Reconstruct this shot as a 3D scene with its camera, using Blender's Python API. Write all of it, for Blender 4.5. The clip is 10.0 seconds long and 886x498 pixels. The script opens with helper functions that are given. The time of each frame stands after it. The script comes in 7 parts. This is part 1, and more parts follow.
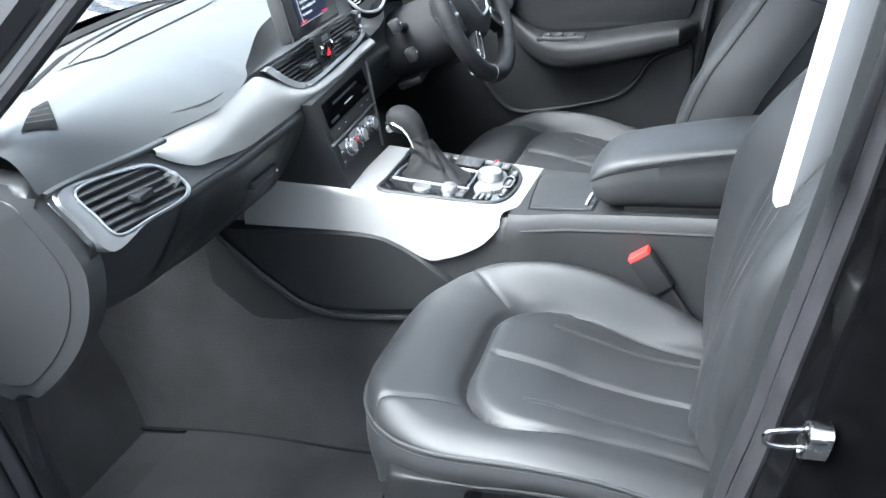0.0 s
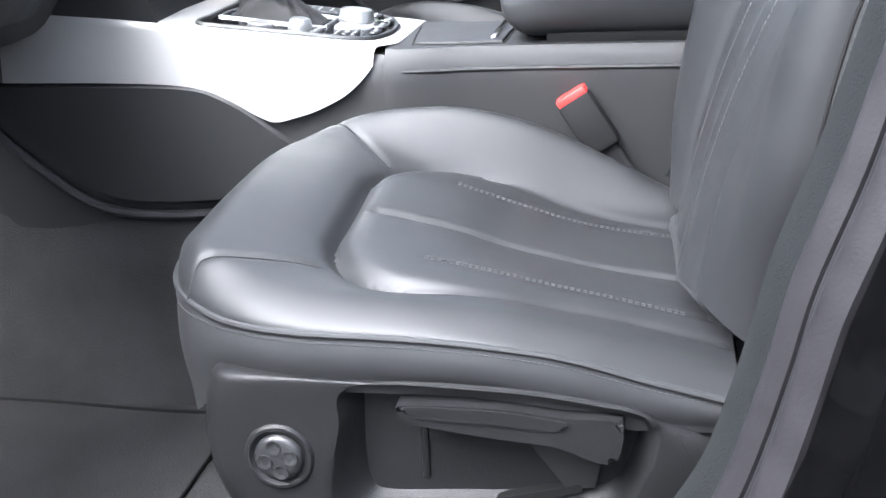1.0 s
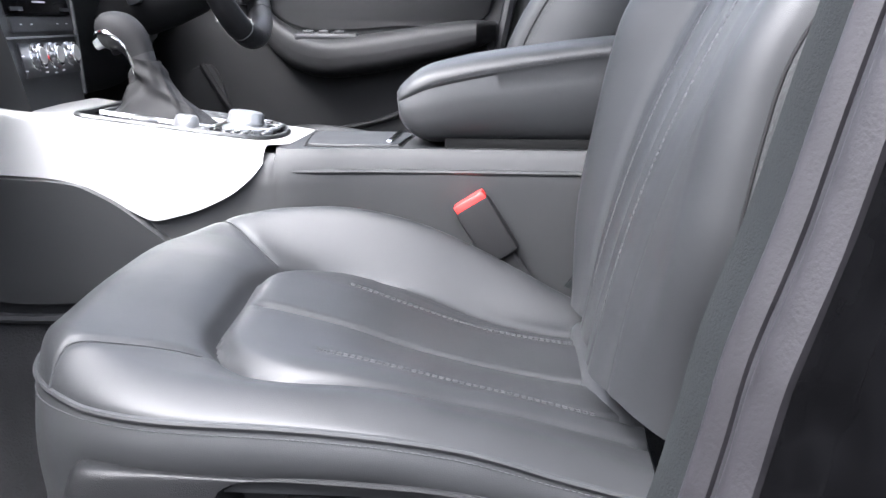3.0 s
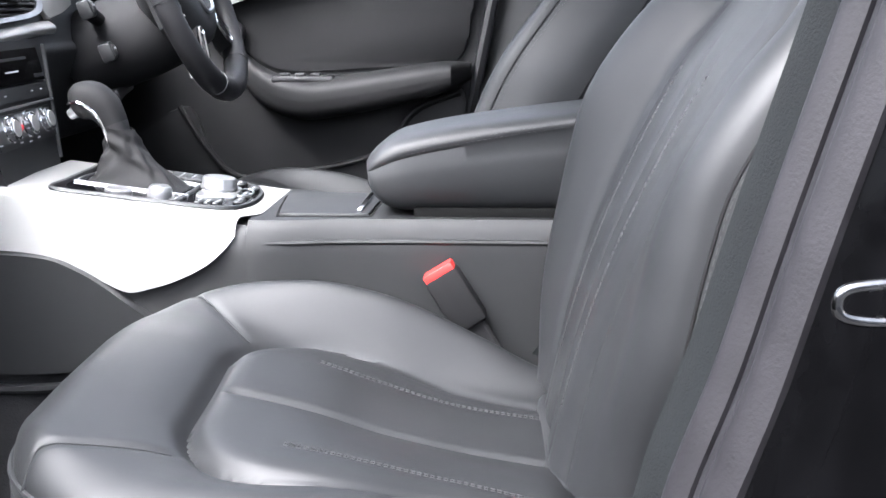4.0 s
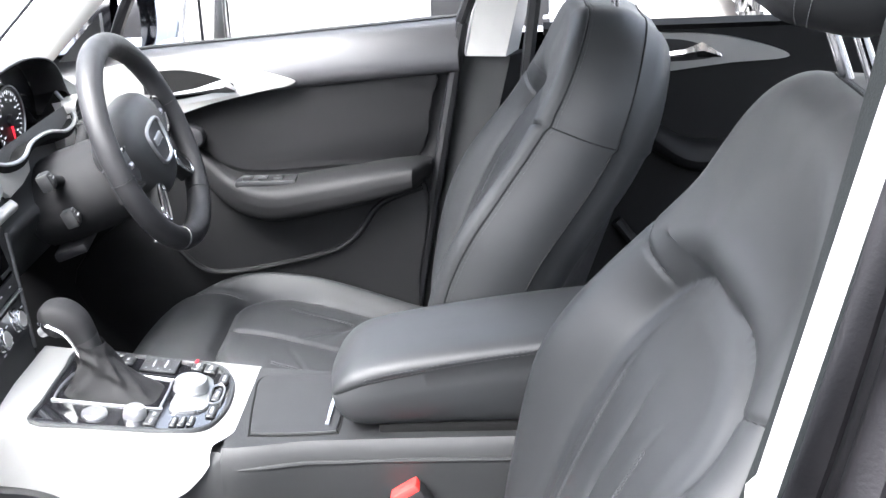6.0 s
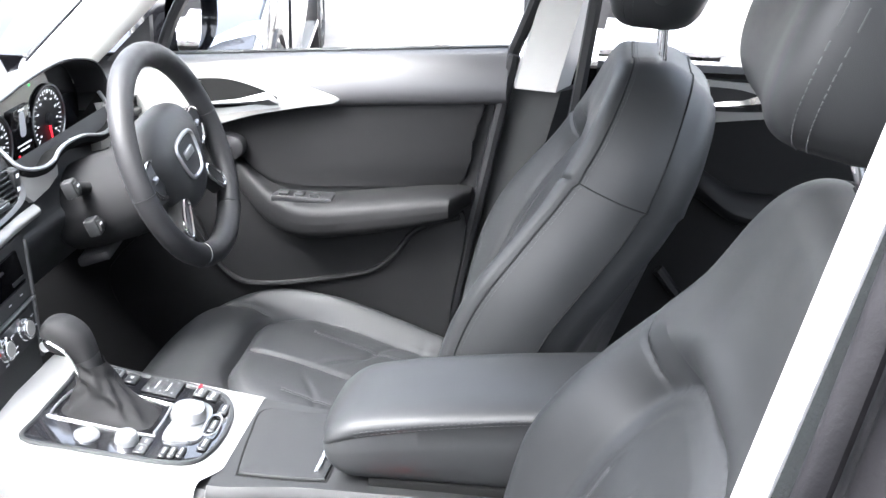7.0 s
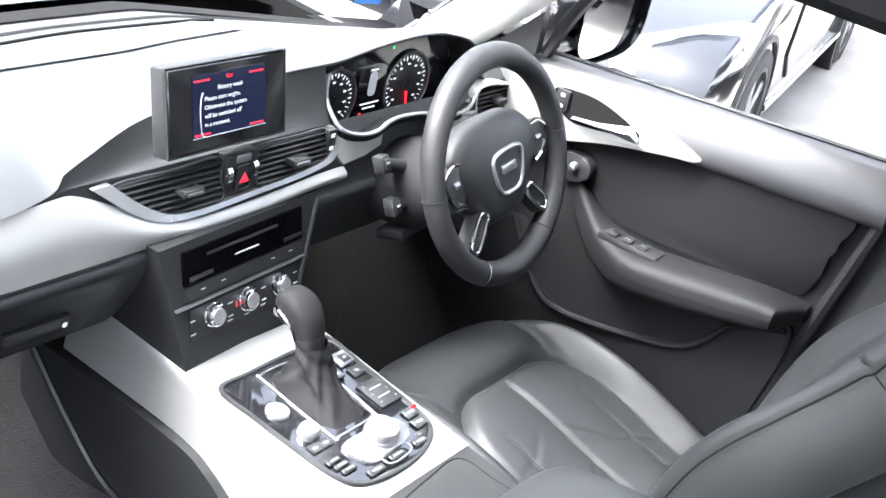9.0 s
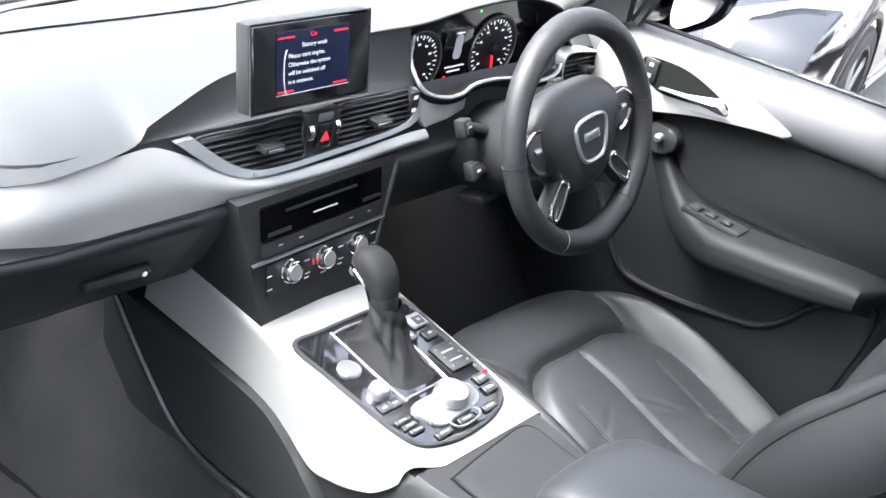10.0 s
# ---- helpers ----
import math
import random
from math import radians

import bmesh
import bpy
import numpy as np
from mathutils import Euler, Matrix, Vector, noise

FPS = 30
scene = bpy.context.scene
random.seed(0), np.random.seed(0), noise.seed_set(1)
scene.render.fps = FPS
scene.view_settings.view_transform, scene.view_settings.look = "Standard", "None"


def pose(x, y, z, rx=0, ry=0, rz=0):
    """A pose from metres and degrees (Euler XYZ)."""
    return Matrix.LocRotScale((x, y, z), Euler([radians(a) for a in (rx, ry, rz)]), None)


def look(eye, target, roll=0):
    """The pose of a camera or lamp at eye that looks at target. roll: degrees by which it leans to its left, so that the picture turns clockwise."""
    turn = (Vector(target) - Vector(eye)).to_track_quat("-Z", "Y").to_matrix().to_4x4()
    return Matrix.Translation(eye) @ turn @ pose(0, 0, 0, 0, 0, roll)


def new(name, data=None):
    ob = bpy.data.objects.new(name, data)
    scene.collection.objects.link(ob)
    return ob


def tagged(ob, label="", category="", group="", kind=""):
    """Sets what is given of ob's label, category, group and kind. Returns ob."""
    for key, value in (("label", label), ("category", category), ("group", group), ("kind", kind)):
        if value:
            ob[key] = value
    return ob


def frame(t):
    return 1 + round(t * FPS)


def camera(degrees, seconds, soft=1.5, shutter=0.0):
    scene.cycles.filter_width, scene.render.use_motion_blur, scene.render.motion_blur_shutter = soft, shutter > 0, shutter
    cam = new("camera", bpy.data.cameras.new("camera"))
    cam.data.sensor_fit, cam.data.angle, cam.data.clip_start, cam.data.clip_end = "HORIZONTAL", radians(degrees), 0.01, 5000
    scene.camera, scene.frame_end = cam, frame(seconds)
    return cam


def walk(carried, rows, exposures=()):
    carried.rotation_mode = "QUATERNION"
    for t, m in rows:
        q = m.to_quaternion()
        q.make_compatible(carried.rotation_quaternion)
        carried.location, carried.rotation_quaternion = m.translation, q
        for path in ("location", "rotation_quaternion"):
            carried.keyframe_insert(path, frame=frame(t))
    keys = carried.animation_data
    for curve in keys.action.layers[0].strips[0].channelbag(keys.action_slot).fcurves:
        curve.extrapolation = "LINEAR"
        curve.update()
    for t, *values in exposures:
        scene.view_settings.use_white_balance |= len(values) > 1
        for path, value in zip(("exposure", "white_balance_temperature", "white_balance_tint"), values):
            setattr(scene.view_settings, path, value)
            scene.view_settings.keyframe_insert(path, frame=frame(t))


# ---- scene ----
cam = camera(41.0, 10.0)
PATH = [
    (0, (0.769, -2.081, 1.434), (0.143, -0.362, 0.625), -5.5),
    (0.5, (0.647, -1.804, 1.170), (0.108, -0.032, 0.415), -4.2),
    (1, (0.545, -1.643, 0.850), (0.191, 0.212, 0.193), -2.9),
    (1.5, (0.475, -1.584, 0.691), (0.237, 0.313, 0.103), -0.8),
    (2, (0.466, -1.554, 0.620), (0.311, 0.388, 0.166), -0.2),
    (2.5, (0.492, -1.572, 0.688), (0.327, 0.365, 0.217), 0.4),
    (3, (0.508, -1.589, 0.750), (0.366, 0.369, 0.368), 0.3),
    (4.5, (0.551, -1.592, 0.983), (0.432, 0.344, 0.495), -1.2),
    (5, (0.562, -1.577, 1.153), (0.415, 0.319, 0.532), -3.8),
    (5.5, (0.577, -1.562, 1.301), (0.448, 0.316, 0.626), -3.4),
    (5.7, (0.574, -1.535, 1.356), (0.460, 0.337, 0.662), -3.0),
    (6.8, (0.627, -1.436, 1.417), (0.466, 0.426, 0.706), -0.2),
    (7, (0.672, -1.406, 1.456), (0.424, 0.439, 0.724), 1.1),
    (7.5, (0.722, -1.315, 1.521), (0.286, 0.479, 0.750), 5.0),
    (8, (0.789, -1.223, 1.554), (0.167, 0.493, 0.738), 8.0),
    (8.5, (0.826, -1.168, 1.563), (0.033, 0.462, 0.718), 10.8),
    (9, (0.839, -1.112, 1.567), (-0.095, 0.418, 0.681), 13.0),
    (9.5, (0.849, -1.106, 1.554), (-0.162, 0.360, 0.644), 12.4),
    (10, (0.850, -1.100, 1.563), (-0.172, 0.325, 0.601), 13.4),
]
walk(cam, [(t, look(eye, target, roll)) for t, eye, target, roll in PATH], [(0, 3.38, 5700, 4), (0.6, 3.4, 5750, 8), (1.0, 3.50, 5850, 11), (1.5, 3.66, 5950, 13), (2.5, 3.72, 5950, 13), (3, 3.52, 5950, 13), (4.5, 3.33, 6000, 12), (5.5, 3.52, 6050, 11), (7, 3.76, 6050, 10), (8.5, 3.84, 6050, 10), (10, 3.46, 6050, 10)])

# ---- light ----
world = bpy.data.worlds.new("overcast_sky")
scene.world = world
world.use_nodes = True
wn = world.node_tree
sky = wn.nodes.new("ShaderNodeTexSky")
sky.sky_type, sky.sun_disc = "NISHITA", False
sky.sun_elevation, sky.sun_rotation = radians(57), radians(221)
sky.air_density, sky.dust_density, sky.ozone_density = 1.0, 8.0, 1.0
wn.nodes["Background"].inputs["Strength"].default_value = 0.14
cloud = wn.nodes.new("ShaderNodeHueSaturation")
cloud.inputs["Saturation"].default_value = 0.4
wn.links.new(sky.outputs[0], cloud.inputs["Color"])
wn.links.new(cloud.outputs[0], wn.nodes["Background"].inputs["Color"])
sun = new("sun", bpy.data.lights.new("sun", "SUN"))
sun.data.energy, sun.data.angle, sun.data.color = 0.5, radians(40), (1.0, 0.98, 0.96)
sun.matrix_world = look((-1.95, -2.47, 5.53), (0.2, 0, 0.5))

# ---- materials ----
def material(name, color, rough=0.5, metal=0.0, grain=0.0, size=0.002, spots=0.15, spot_size=0.08, coat=0.0, spec=0.5, sheen=0.0, kind="noise", rvar=0.08, coat_rough=0.08):
    """A surface with fine relief (grain deep, of that size) and broad uneven colour and gloss."""
    m = bpy.data.materials.new(name)
    m.use_nodes = True
    n, l = m.node_tree.nodes, m.node_tree.links
    b = n["Principled BSDF"]
    b.inputs["Metallic"].default_value = metal
    b.inputs["Coat Weight"].default_value = coat
    b.inputs["Coat Roughness"].default_value = coat_rough
    b.inputs["Specular IOR Level"].default_value = spec
    b.inputs["Sheen Weight"].default_value = sheen
    co = n.new("ShaderNodeTexCoord")
    big = n.new("ShaderNodeTexNoise")
    big.inputs["Scale"].default_value, big.inputs["Detail"].default_value = 1 / spot_size, 5
    l.new(co.outputs["Object"], big.inputs["Vector"])
    ramp = n.new("ShaderNodeMapRange")
    ramp.inputs["From Min"].default_value, ramp.inputs["From Max"].default_value = 0.3, 0.7
    ramp.inputs["To Min"].default_value, ramp.inputs["To Max"].default_value = 1 - spots, 1 + spots
    l.new(big.outputs["Fac"], ramp.inputs["Value"])
    mul = n.new("ShaderNodeVectorMath")
    mul.operation = "SCALE"
    mul.inputs[0].default_value = color
    l.new(ramp.outputs[0], mul.inputs["Scale"])
    l.new(mul.outputs[0], b.inputs["Base Color"])
    rr = n.new("ShaderNodeMapRange")
    rr.inputs["From Min"].default_value, rr.inputs["From Max"].default_value = 0.3, 0.7
    rr.inputs["To Min"].default_value, rr.inputs["To Max"].default_value = max(rough - rvar, 0.01), min(rough + rvar, 1)
    l.new(big.outputs["Fac"], rr.inputs["Value"])
    l.new(rr.outputs[0], b.inputs["Roughness"])
    if grain:
        if kind == "leather":
            fine = n.new("ShaderNodeTexVoronoi")
            fine.feature = "DISTANCE_TO_EDGE"
            fine.inputs["Scale"].default_value = 1 / size
            out = fine.outputs["Distance"]
        elif kind == "brushed":
            mp = n.new("ShaderNodeMapping")
            mp.inputs["Scale"].default_value = (12, 400, 400)
            l.new(co.outputs["Object"], mp.inputs["Vector"])
            fine = n.new("ShaderNodeTexNoise")
            fine.inputs["Scale"].default_value = 1.0
            l.new(mp.outputs[0], fine.inputs["Vector"])
            out = fine.outputs["Fac"]
        else:
            fine = n.new("ShaderNodeTexNoise")
            fine.inputs["Scale"].default_value, fine.inputs["Detail"].default_value = 1 / size, 3
            out = fine.outputs["Fac"]
        if kind != "brushed":
            l.new(co.outputs["Object"], fine.inputs["Vector"])
        bump = n.new("ShaderNodeBump")
        bump.inputs["Strength"].default_value, bump.inputs["Distance"].default_value = grain, size * 0.5
        l.new(out, bump.inputs["Height"])
        l.new(bump.outputs[0], b.inputs["Normal"])
    return m


def glowing(name, color, strength):
    m = bpy.data.materials.new(name)
    m.use_nodes = True
    b = m.node_tree.nodes["Principled BSDF"]
    b.inputs["Base Color"].default_value = (*[c * 0.1 for c in color], 1)
    b.inputs["Emission Color"].default_value = (*color, 1)
    b.inputs["Emission Strength"].default_value = strength
    b.inputs["Roughness"].default_value = 0.2
    return m


def glass(name, color, rough=0.0):
    m = bpy.data.materials.new(name)
    m.use_nodes = True
    b = m.node_tree.nodes["Principled BSDF"]
    b.inputs["Base Color"].default_value = (*color, 1)
    b.inputs["Transmission Weight"].default_value = 1.0
    b.inputs["Roughness"].default_value = rough
    b.inputs["IOR"].default_value = 1.02
    return m


LEATHER = material("black_leather", (0.0126, 0.0133, 0.0142), 0.50, grain=0.22, size=0.0014, spots=0.10, spot_size=0.06, kind="leather", rvar=0.03, spec=0.36)
LEATHER_SIDE = material("black_leatherette", (0.0155, 0.0163, 0.0172), 0.50, grain=0.2, size=0.0014, spots=0.08, spot_size=0.07, kind="leather", rvar=0.03, spec=0.42)
MATT = material("matt_black_mesh", (0.006, 0.006, 0.006), 0.95, spots=0.1, spec=0.1)
BOOT = material("matt_black_leather", (0.0088, 0.0088, 0.0092), 0.66, grain=0.5, size=0.0018, spots=0.2, spot_size=0.02, kind="leather", spec=0.16)
COLUMN = material("dull_black_plastic", (0.010, 0.010, 0.0105), 0.72, grain=0.4, size=0.0014, spots=0.1, spot_size=0.05, kind="leather", spec=0.16)
STEEL = material("dull_steel", (0.17, 0.17, 0.17), 0.22, metal=1.0, spots=0.3, spot_size=0.01, rvar=0.1)
SEAM = material("seam_thread", (0.030, 0.031, 0.033), 0.6)
SOFT = material("soft_black_plastic", (0.0112, 0.0116, 0.012), 0.50, grain=0.30, size=0.0012, spots=0.08, spot_size=0.1, kind="leather", rvar=0.03, spec=0.38)
HARD = material("hard_black_plastic", (0.013, 0.0135, 0.014), 0.36, grain=0.35, size=0.0014, spots=0.14, spot_size=0.06, kind="leather")
DASH_PAD = material("grained_upper_pad", (0.022, 0.0245, 0.025), 0.56, grain=0.25, size=0.0014, spots=0.06, spot_size=0.1, kind="leather", rvar=0.03, spec=0.65)
FASCIA = material("grained_lower_fascia", (0.019, 0.020, 0.021), 0.52, grain=0.3, size=0.0014, spots=0.06, spot_size=0.1, kind="leather", rvar=0.03, spec=0.5)
DARK = material("dark_plastic", (0.009, 0.009, 0.010), 0.42, grain=0.1, size=0.001, spots=0.12)
PIANO = material("gloss_black", (0.006, 0.006, 0.007), 0.07, spots=0.2, coat=1.0, rvar=0.03)
ALU = material("brushed_aluminium", (0.35, 0.348, 0.335), 0.38, metal=0.65, grain=0.03, size=0.001, spots=0.03, spot_size=0.15, kind="brushed", rvar=0.03)
SATIN = material("satin_silver", (0.30, 0.305, 0.31), 0.32, metal=0.85, spots=0.04, rvar=0.05)
RIM_LEATHER = material("worn_black_rim_leather", (0.010, 0.010, 0.011), 0.52, grain=0.2, size=0.0016, spots=0.2, spot_size=0.03, kind="leather", spec=0.35)
PILLAR_TRIM = material("grey_beige_pillar_trim", (0.36, 0.355, 0.34), 0.75, grain=0.3, size=0.001, spots=0.05)
CHROME = material("chrome", (0.86, 0.86, 0.87), 0.08, metal=1.0, spots=0.04, rvar=0.03)
# Darker copy of the carpet: footwell shade put into the colour.
CARPET_DARKENED = material("darkened_carpet", (0.006, 0.006, 0.006), 0.98, grain=0.9, size=0.003, spots=0.3, spot_size=0.1, spec=0.1)
SEAT_PLASTIC = material("grained_seat_plastic", (0.0080, 0.0083, 0.0088), 0.44, grain=0.42, size=0.0020, spots=0.06, spot_size=0.05, kind="leather", rvar=0.03, spec=0.20)
# Gloss black made darker and barely reflecting: dark surroundings put into the colour.
BLACK_DIM = material("dimmed_gloss_black", (0.0016, 0.0016, 0.0018), 0.08, spots=0.3, spot_size=0.03, rvar=0.03, spec=0.02)
# Soft black plastic made darker: shade on the doors put into the colour.
DOOR_SHADED = material("door_plastic_shaded", (0.0042, 0.0043, 0.0047), 0.60, grain=0.3, size=0.0012, spots=0.08, spot_size=0.08, kind="leather", rvar=0.03, spec=0.24)
CARPET = material("dark_carpet", (0.0195, 0.0195, 0.0200), 0.97, grain=0.9, size=0.003, spots=0.30, spot_size=0.13, spec=0.15)
RED = material("red_plastic", (0.75, 0.03, 0.025), 0.35, spots=0.06)
HEADLINER = material("light_grey_fabric", (0.62, 0.61, 0.58), 0.9, grain=0.3, size=0.001, spots=0.05)
RUBBER = material("grey_rubber_seal", (0.0102, 0.0096, 0.0112), 0.58, grain=0.25, size=0.004, spots=0.2, spot_size=0.03, spec=0.28)
SUEDE = material("flocked_trim", (0.0060, 0.0071, 0.0075), 0.92, grain=0.9, size=0.0022, spots=0.2, spot_size=0.03, sheen=0.0, spec=0.16)
PAINT = material("black_car_paint", (0.005, 0.005, 0.006), 0.14, coat=0.3, spots=0.15, rvar=0.04, coat_rough=0.02, spec=0.25)
PAINT_BLACK = material("deep_black_car_paint", (0.012, 0.012, 0.014), 0.10, coat=1.0, spots=0.1, rvar=0.03, coat_rough=0.02, spec=0.5)
# Door plastic again, lighter and glossier: sky light from the window put in.
DOOR_TOP_LIT = material("door_top_sky_lit", (0.026, 0.026, 0.028), 0.40, grain=0.25, size=0.0012, spots=0.06, spot_size=0.08, kind="leather", rvar=0.03, spec=0.6)
PAINT_WHITE = material("white_car_paint", (0.72, 0.73, 0.75), 0.25, coat=1.0, spots=0.04, coat_rough=0.03)
PAINT_SILVER = material("silver_car_paint", (0.45, 0.46, 0.48), 0.3, metal=0.6, coat=1.0, spots=0.04, coat_rough=0.03)
TYRE = material("tyre_rubber", (0.02, 0.02, 0.02), 0.8, grain=0.4, size=0.006)
LAMP_GLASS = material("lamp_glass", (0.55, 0.57, 0.6), 0.08, metal=0.5, coat=1.0)
CAR_GLASS = material("dark_tinted_glass", (0.02, 0.022, 0.025), 0.05, coat=1.0)
PAVING = material("pale_paving", (0.26, 0.245, 0.23), 0.85, grain=0.6, size=0.01, spots=0.18, spot_size=0.4)
GROUND_DARK = material("dark_ground", (0.045, 0.045, 0.047), 0.9, grain=0.7, size=0.008, spots=0.25, spot_size=0.5)
WALL = material("pale_render", (0.62, 0.62, 0.61), 0.85, grain=0.3, size=0.01, spots=0.06, spot_size=0.6)
WALL_DARK = material("grey_wall", (0.25, 0.25, 0.25), 0.9, grain=0.4, size=0.01, spots=0.1, spot_size=0.5)
CLEAR = glass("clear_glass", (0.97, 0.99, 0.98))
MARK_WHITE = glowing("white_marking", (0.9, 0.92, 0.95), 0.10)
MARK_RED = glowing("red_marking", (1.0, 0.03, 0.05), 0.16)
MARK_GREY = material("grey_print", (0.5, 0.5, 0.52), 0.5)
SCREEN_BLUE = glowing("dark_blue_display", (0.008, 0.012, 0.035), 0.12)
MIRROR = material("mirror_glass", (0.9, 0.9, 0.92), 0.02, metal=1.0, spots=0.0, rvar=0.0)
STICKER = material("blue_sticker", (0.03, 0.16, 0.5), 0.5)

# ---- building blocks ----
def thing(name, at, label, category, group="", kind=""):
    e = new(name)
    e.location = at
    e.empty_display_size = 0.05
    return tagged(e, label, category, group, kind)


def part(name, bm, mat, parent=None, label="", smooth=True, kind=""):
    me = bpy.data.meshes.new(name)
    bmesh.ops.recalc_face_normals(bm, faces=bm.faces)
    bm.to_mesh(me)
    bm.free()
    if smooth:
        me.polygons.foreach_set("use_smooth", [True] * len(me.polygons))
        me.set_sharp_from_angle(angle=radians(38))
    me.materials.append(mat)
    ob = new(name, me)
    if parent is not None:
        ob.parent = parent
        root = Vector(parent.location)
        if parent.parent is not None:
            root = root + Vector(parent.parent.location)
        if parent.type == "MESH":
            ob.matrix_parent_inverse = Matrix()
        else:
            ob.matrix_parent_inverse = Matrix.Translation(-root)
    return tagged(ob, label, kind=kind)


def spl(points, n=8, closed=False):
    """A smooth curve through a few control points."""
    p = [Vector(q) for q in points]
    out, k = [], len(p)
    for i in range(k if closed else k - 1):
        a, b, c, d = (p[(i + j) % k] if closed else p[min(max(i + j, 0), k - 1)] for j in (-1, 0, 1, 2))
        for s in range(n):
            t = s / n
            out.append(0.5 * (2 * b + (c - a) * t + (2 * a - 5 * b + 4 * c - d) * t * t + (3 * b - a - 3 * c + d) * t ** 3))
    if not closed:
        out.append(p[-1])
    return out


def grid(fn, nu, nv):
    """A sheet of nu x nv faces; fn takes 0..1, 0..1."""
    bm = bmesh.new()
    rows = [[bm.verts.new(fn(i / nu, j / nv)) for j in range(nv + 1)] for i in range(nu + 1)]
    for i in range(nu):
        for j in range(nv):
            bm.faces.new((rows[i][j], rows[i + 1][j], rows[i + 1][j + 1], rows[i][j + 1]))
    return bm


def loft(rings, closed=True, caps=True):
    bm = bmesh.new()
    rows = [[bm.verts.new(p) for p in r] for r in rings]
    k = len(rows[0])
    for a, b in zip(rows, rows[1:]):
        for j in range(k if closed else k - 1):
            bm.faces.new((a[j], b[j], b[(j + 1) % k], a[(j + 1) % k]))
    if caps and closed:
        bm.faces.new(rows[0])
        bm.faces.new(rows[-1])
    return bm


def tube(path, r, n=8, closed=False):
    pts = [Vector(p) for p in path]
    rings, k, side = [], len(pts), None
    for i, p in enumerate(pts):
        a, b = (pts[(i - 1) % k], pts[(i + 1) % k]) if closed else (pts[max(i - 1, 0)], pts[min(i + 1, k - 1)])
        d = (b - a).normalized()
        if side is None:
            side = d.orthogonal().normalized()
        side = (side - d * side.dot(d)).normalized()
        up = d.cross(side)
        q = r(i / max(k - 1, 1)) if callable(r) else r
        rings.append([p + (side * math.cos(t) + up * math.sin(t)) * q for t in (2 * math.pi * j / n for j in range(n))])
    if closed:
        rings.append(rings[0])
        bm = loft(rings, True, False)
        bmesh.ops.remove_doubles(bm, verts=bm.verts, dist=1e-6)
        return bm
    return loft(rings)


def box(x0, x1, y0, y1, z0, z1, r=0.0, seg=2, m=None):
    bm = bmesh.new()
    bmesh.ops.create_cube(bm, size=1.0)
    for v in bm.verts:
        v.co = Vector(((x0 + x1) / 2 + v.co.x * (x1 - x0), (y0 + y1) / 2 + v.co.y * (y1 - y0), (z0 + z1) / 2 + v.co.z * (z1 - z0)))
    if r:
        bmesh.ops.bevel(bm, geom=list(bm.edges), offset=r, segments=seg, profile=0.5, affect="EDGES")
    if m is not None:
        bmesh.ops.transform(bm, matrix=m, verts=bm.verts)
    return bm


def slab(outline, low, high, r=0.0, seg=2):
    """A plate of a closed outline: the outline's points give one face, shifted by low and by high."""
    bm = bmesh.new()
    a = [bm.verts.new(Vector(p) + Vector(low)) for p in outline]
    b = [bm.verts.new(Vector(p) + Vector(high)) for p in outline]
    k = len(a)
    bm.faces.new(a)
    top = bm.faces.new(b)
    for j in range(k):
        bm.faces.new((a[j], a[(j + 1) % k], b[(j + 1) % k], b[j]))
    if r:
        bmesh.ops.bevel(bm, geom=list(top.edges), offset=r, segments=seg, profile=0.5, affect="EDGES")
    return bm


def lathe(profile, m, n=28):
    """Turn (radius, height) round z, then move by m."""
    rings = [[m @ Vector((r * math.cos(t), r * math.sin(t), h)) for t in (2 * math.pi * j / n for j in range(n))] for r, h in profile]
    return loft(rings)


def joined(*bms):
    out = bmesh.new()
    for b in bms:
        me = bpy.data.meshes.new("join")
        b.to_mesh(me)
        b.free()
        out.from_mesh(me)
        bpy.data.meshes.remove(me)
    return out


def smooth_step(a, b, x):
    t = min(max((x - a) / (b - a), 0.0), 1.0)
    return t * t * (3 - 2 * t)


def round_box_sdf(x, y, hx, hy, r):
    qx, qy = abs(x) - hx + r, abs(y) - hy + r
    return math.hypot(max(qx, 0), max(qy, 0)) + min(max(qx, qy), 0) - r

# ---- car shell ----
car = thing("car_body", (0, 0, -0.34), "black saloon car shell with light headliner, front door opening bare", "car")
part("floor_carpet", box(-0.95, 2.1, -0.74, 0.74, 0.06, 0.10), CARPET, car, "dark grey floor carpet")
tunnel = loft([[(x, y * w, 0.09 + h * z) for y, z in ((-0.17, 0), (-0.15, 0.6), (-0.1, 1), (0.1, 1), (0.15, 0.6), (0.17, 0))] for x, w, h in ((-0.9, 1.3, 0.34), (-0.5, 1.15, 0.26), (-0.2, 1.0, 0.22), (2.0, 1.0, 0.2))])
part("tunnel_carpet", tunnel, CARPET, car, "dark carpet over the tunnel")
part("tunnel_side", grid(lambda u, v: (-0.86 + 0.98 * u, -0.128 - 0.105 * v ** 2.0 - 0.006 * math.sin(math.pi * v) * math.sin(9 * u), 0.50 + 0.06 * (1 - u) - (0.40 + 0.06 * (1 - u)) * v), 24, 12), CARPET, car, "dark carpeted flank of the tunnel")
part("carpet_edge", tube([(-0.86 + 0.98 * k / 20, -0.237 - 0.01 * math.sin(k * 0.5), 0.108) for k in range(21)], 0.005, 6), CARPET_DARKENED, car, "dark bound carpet edge")
part("firewall", grid(lambda u, v: (-0.88, -0.76 + 1.52 * v, 0.06 + 0.78 * u), 6, 6), CARPET_DARKENED, car, "dark insulated firewall")
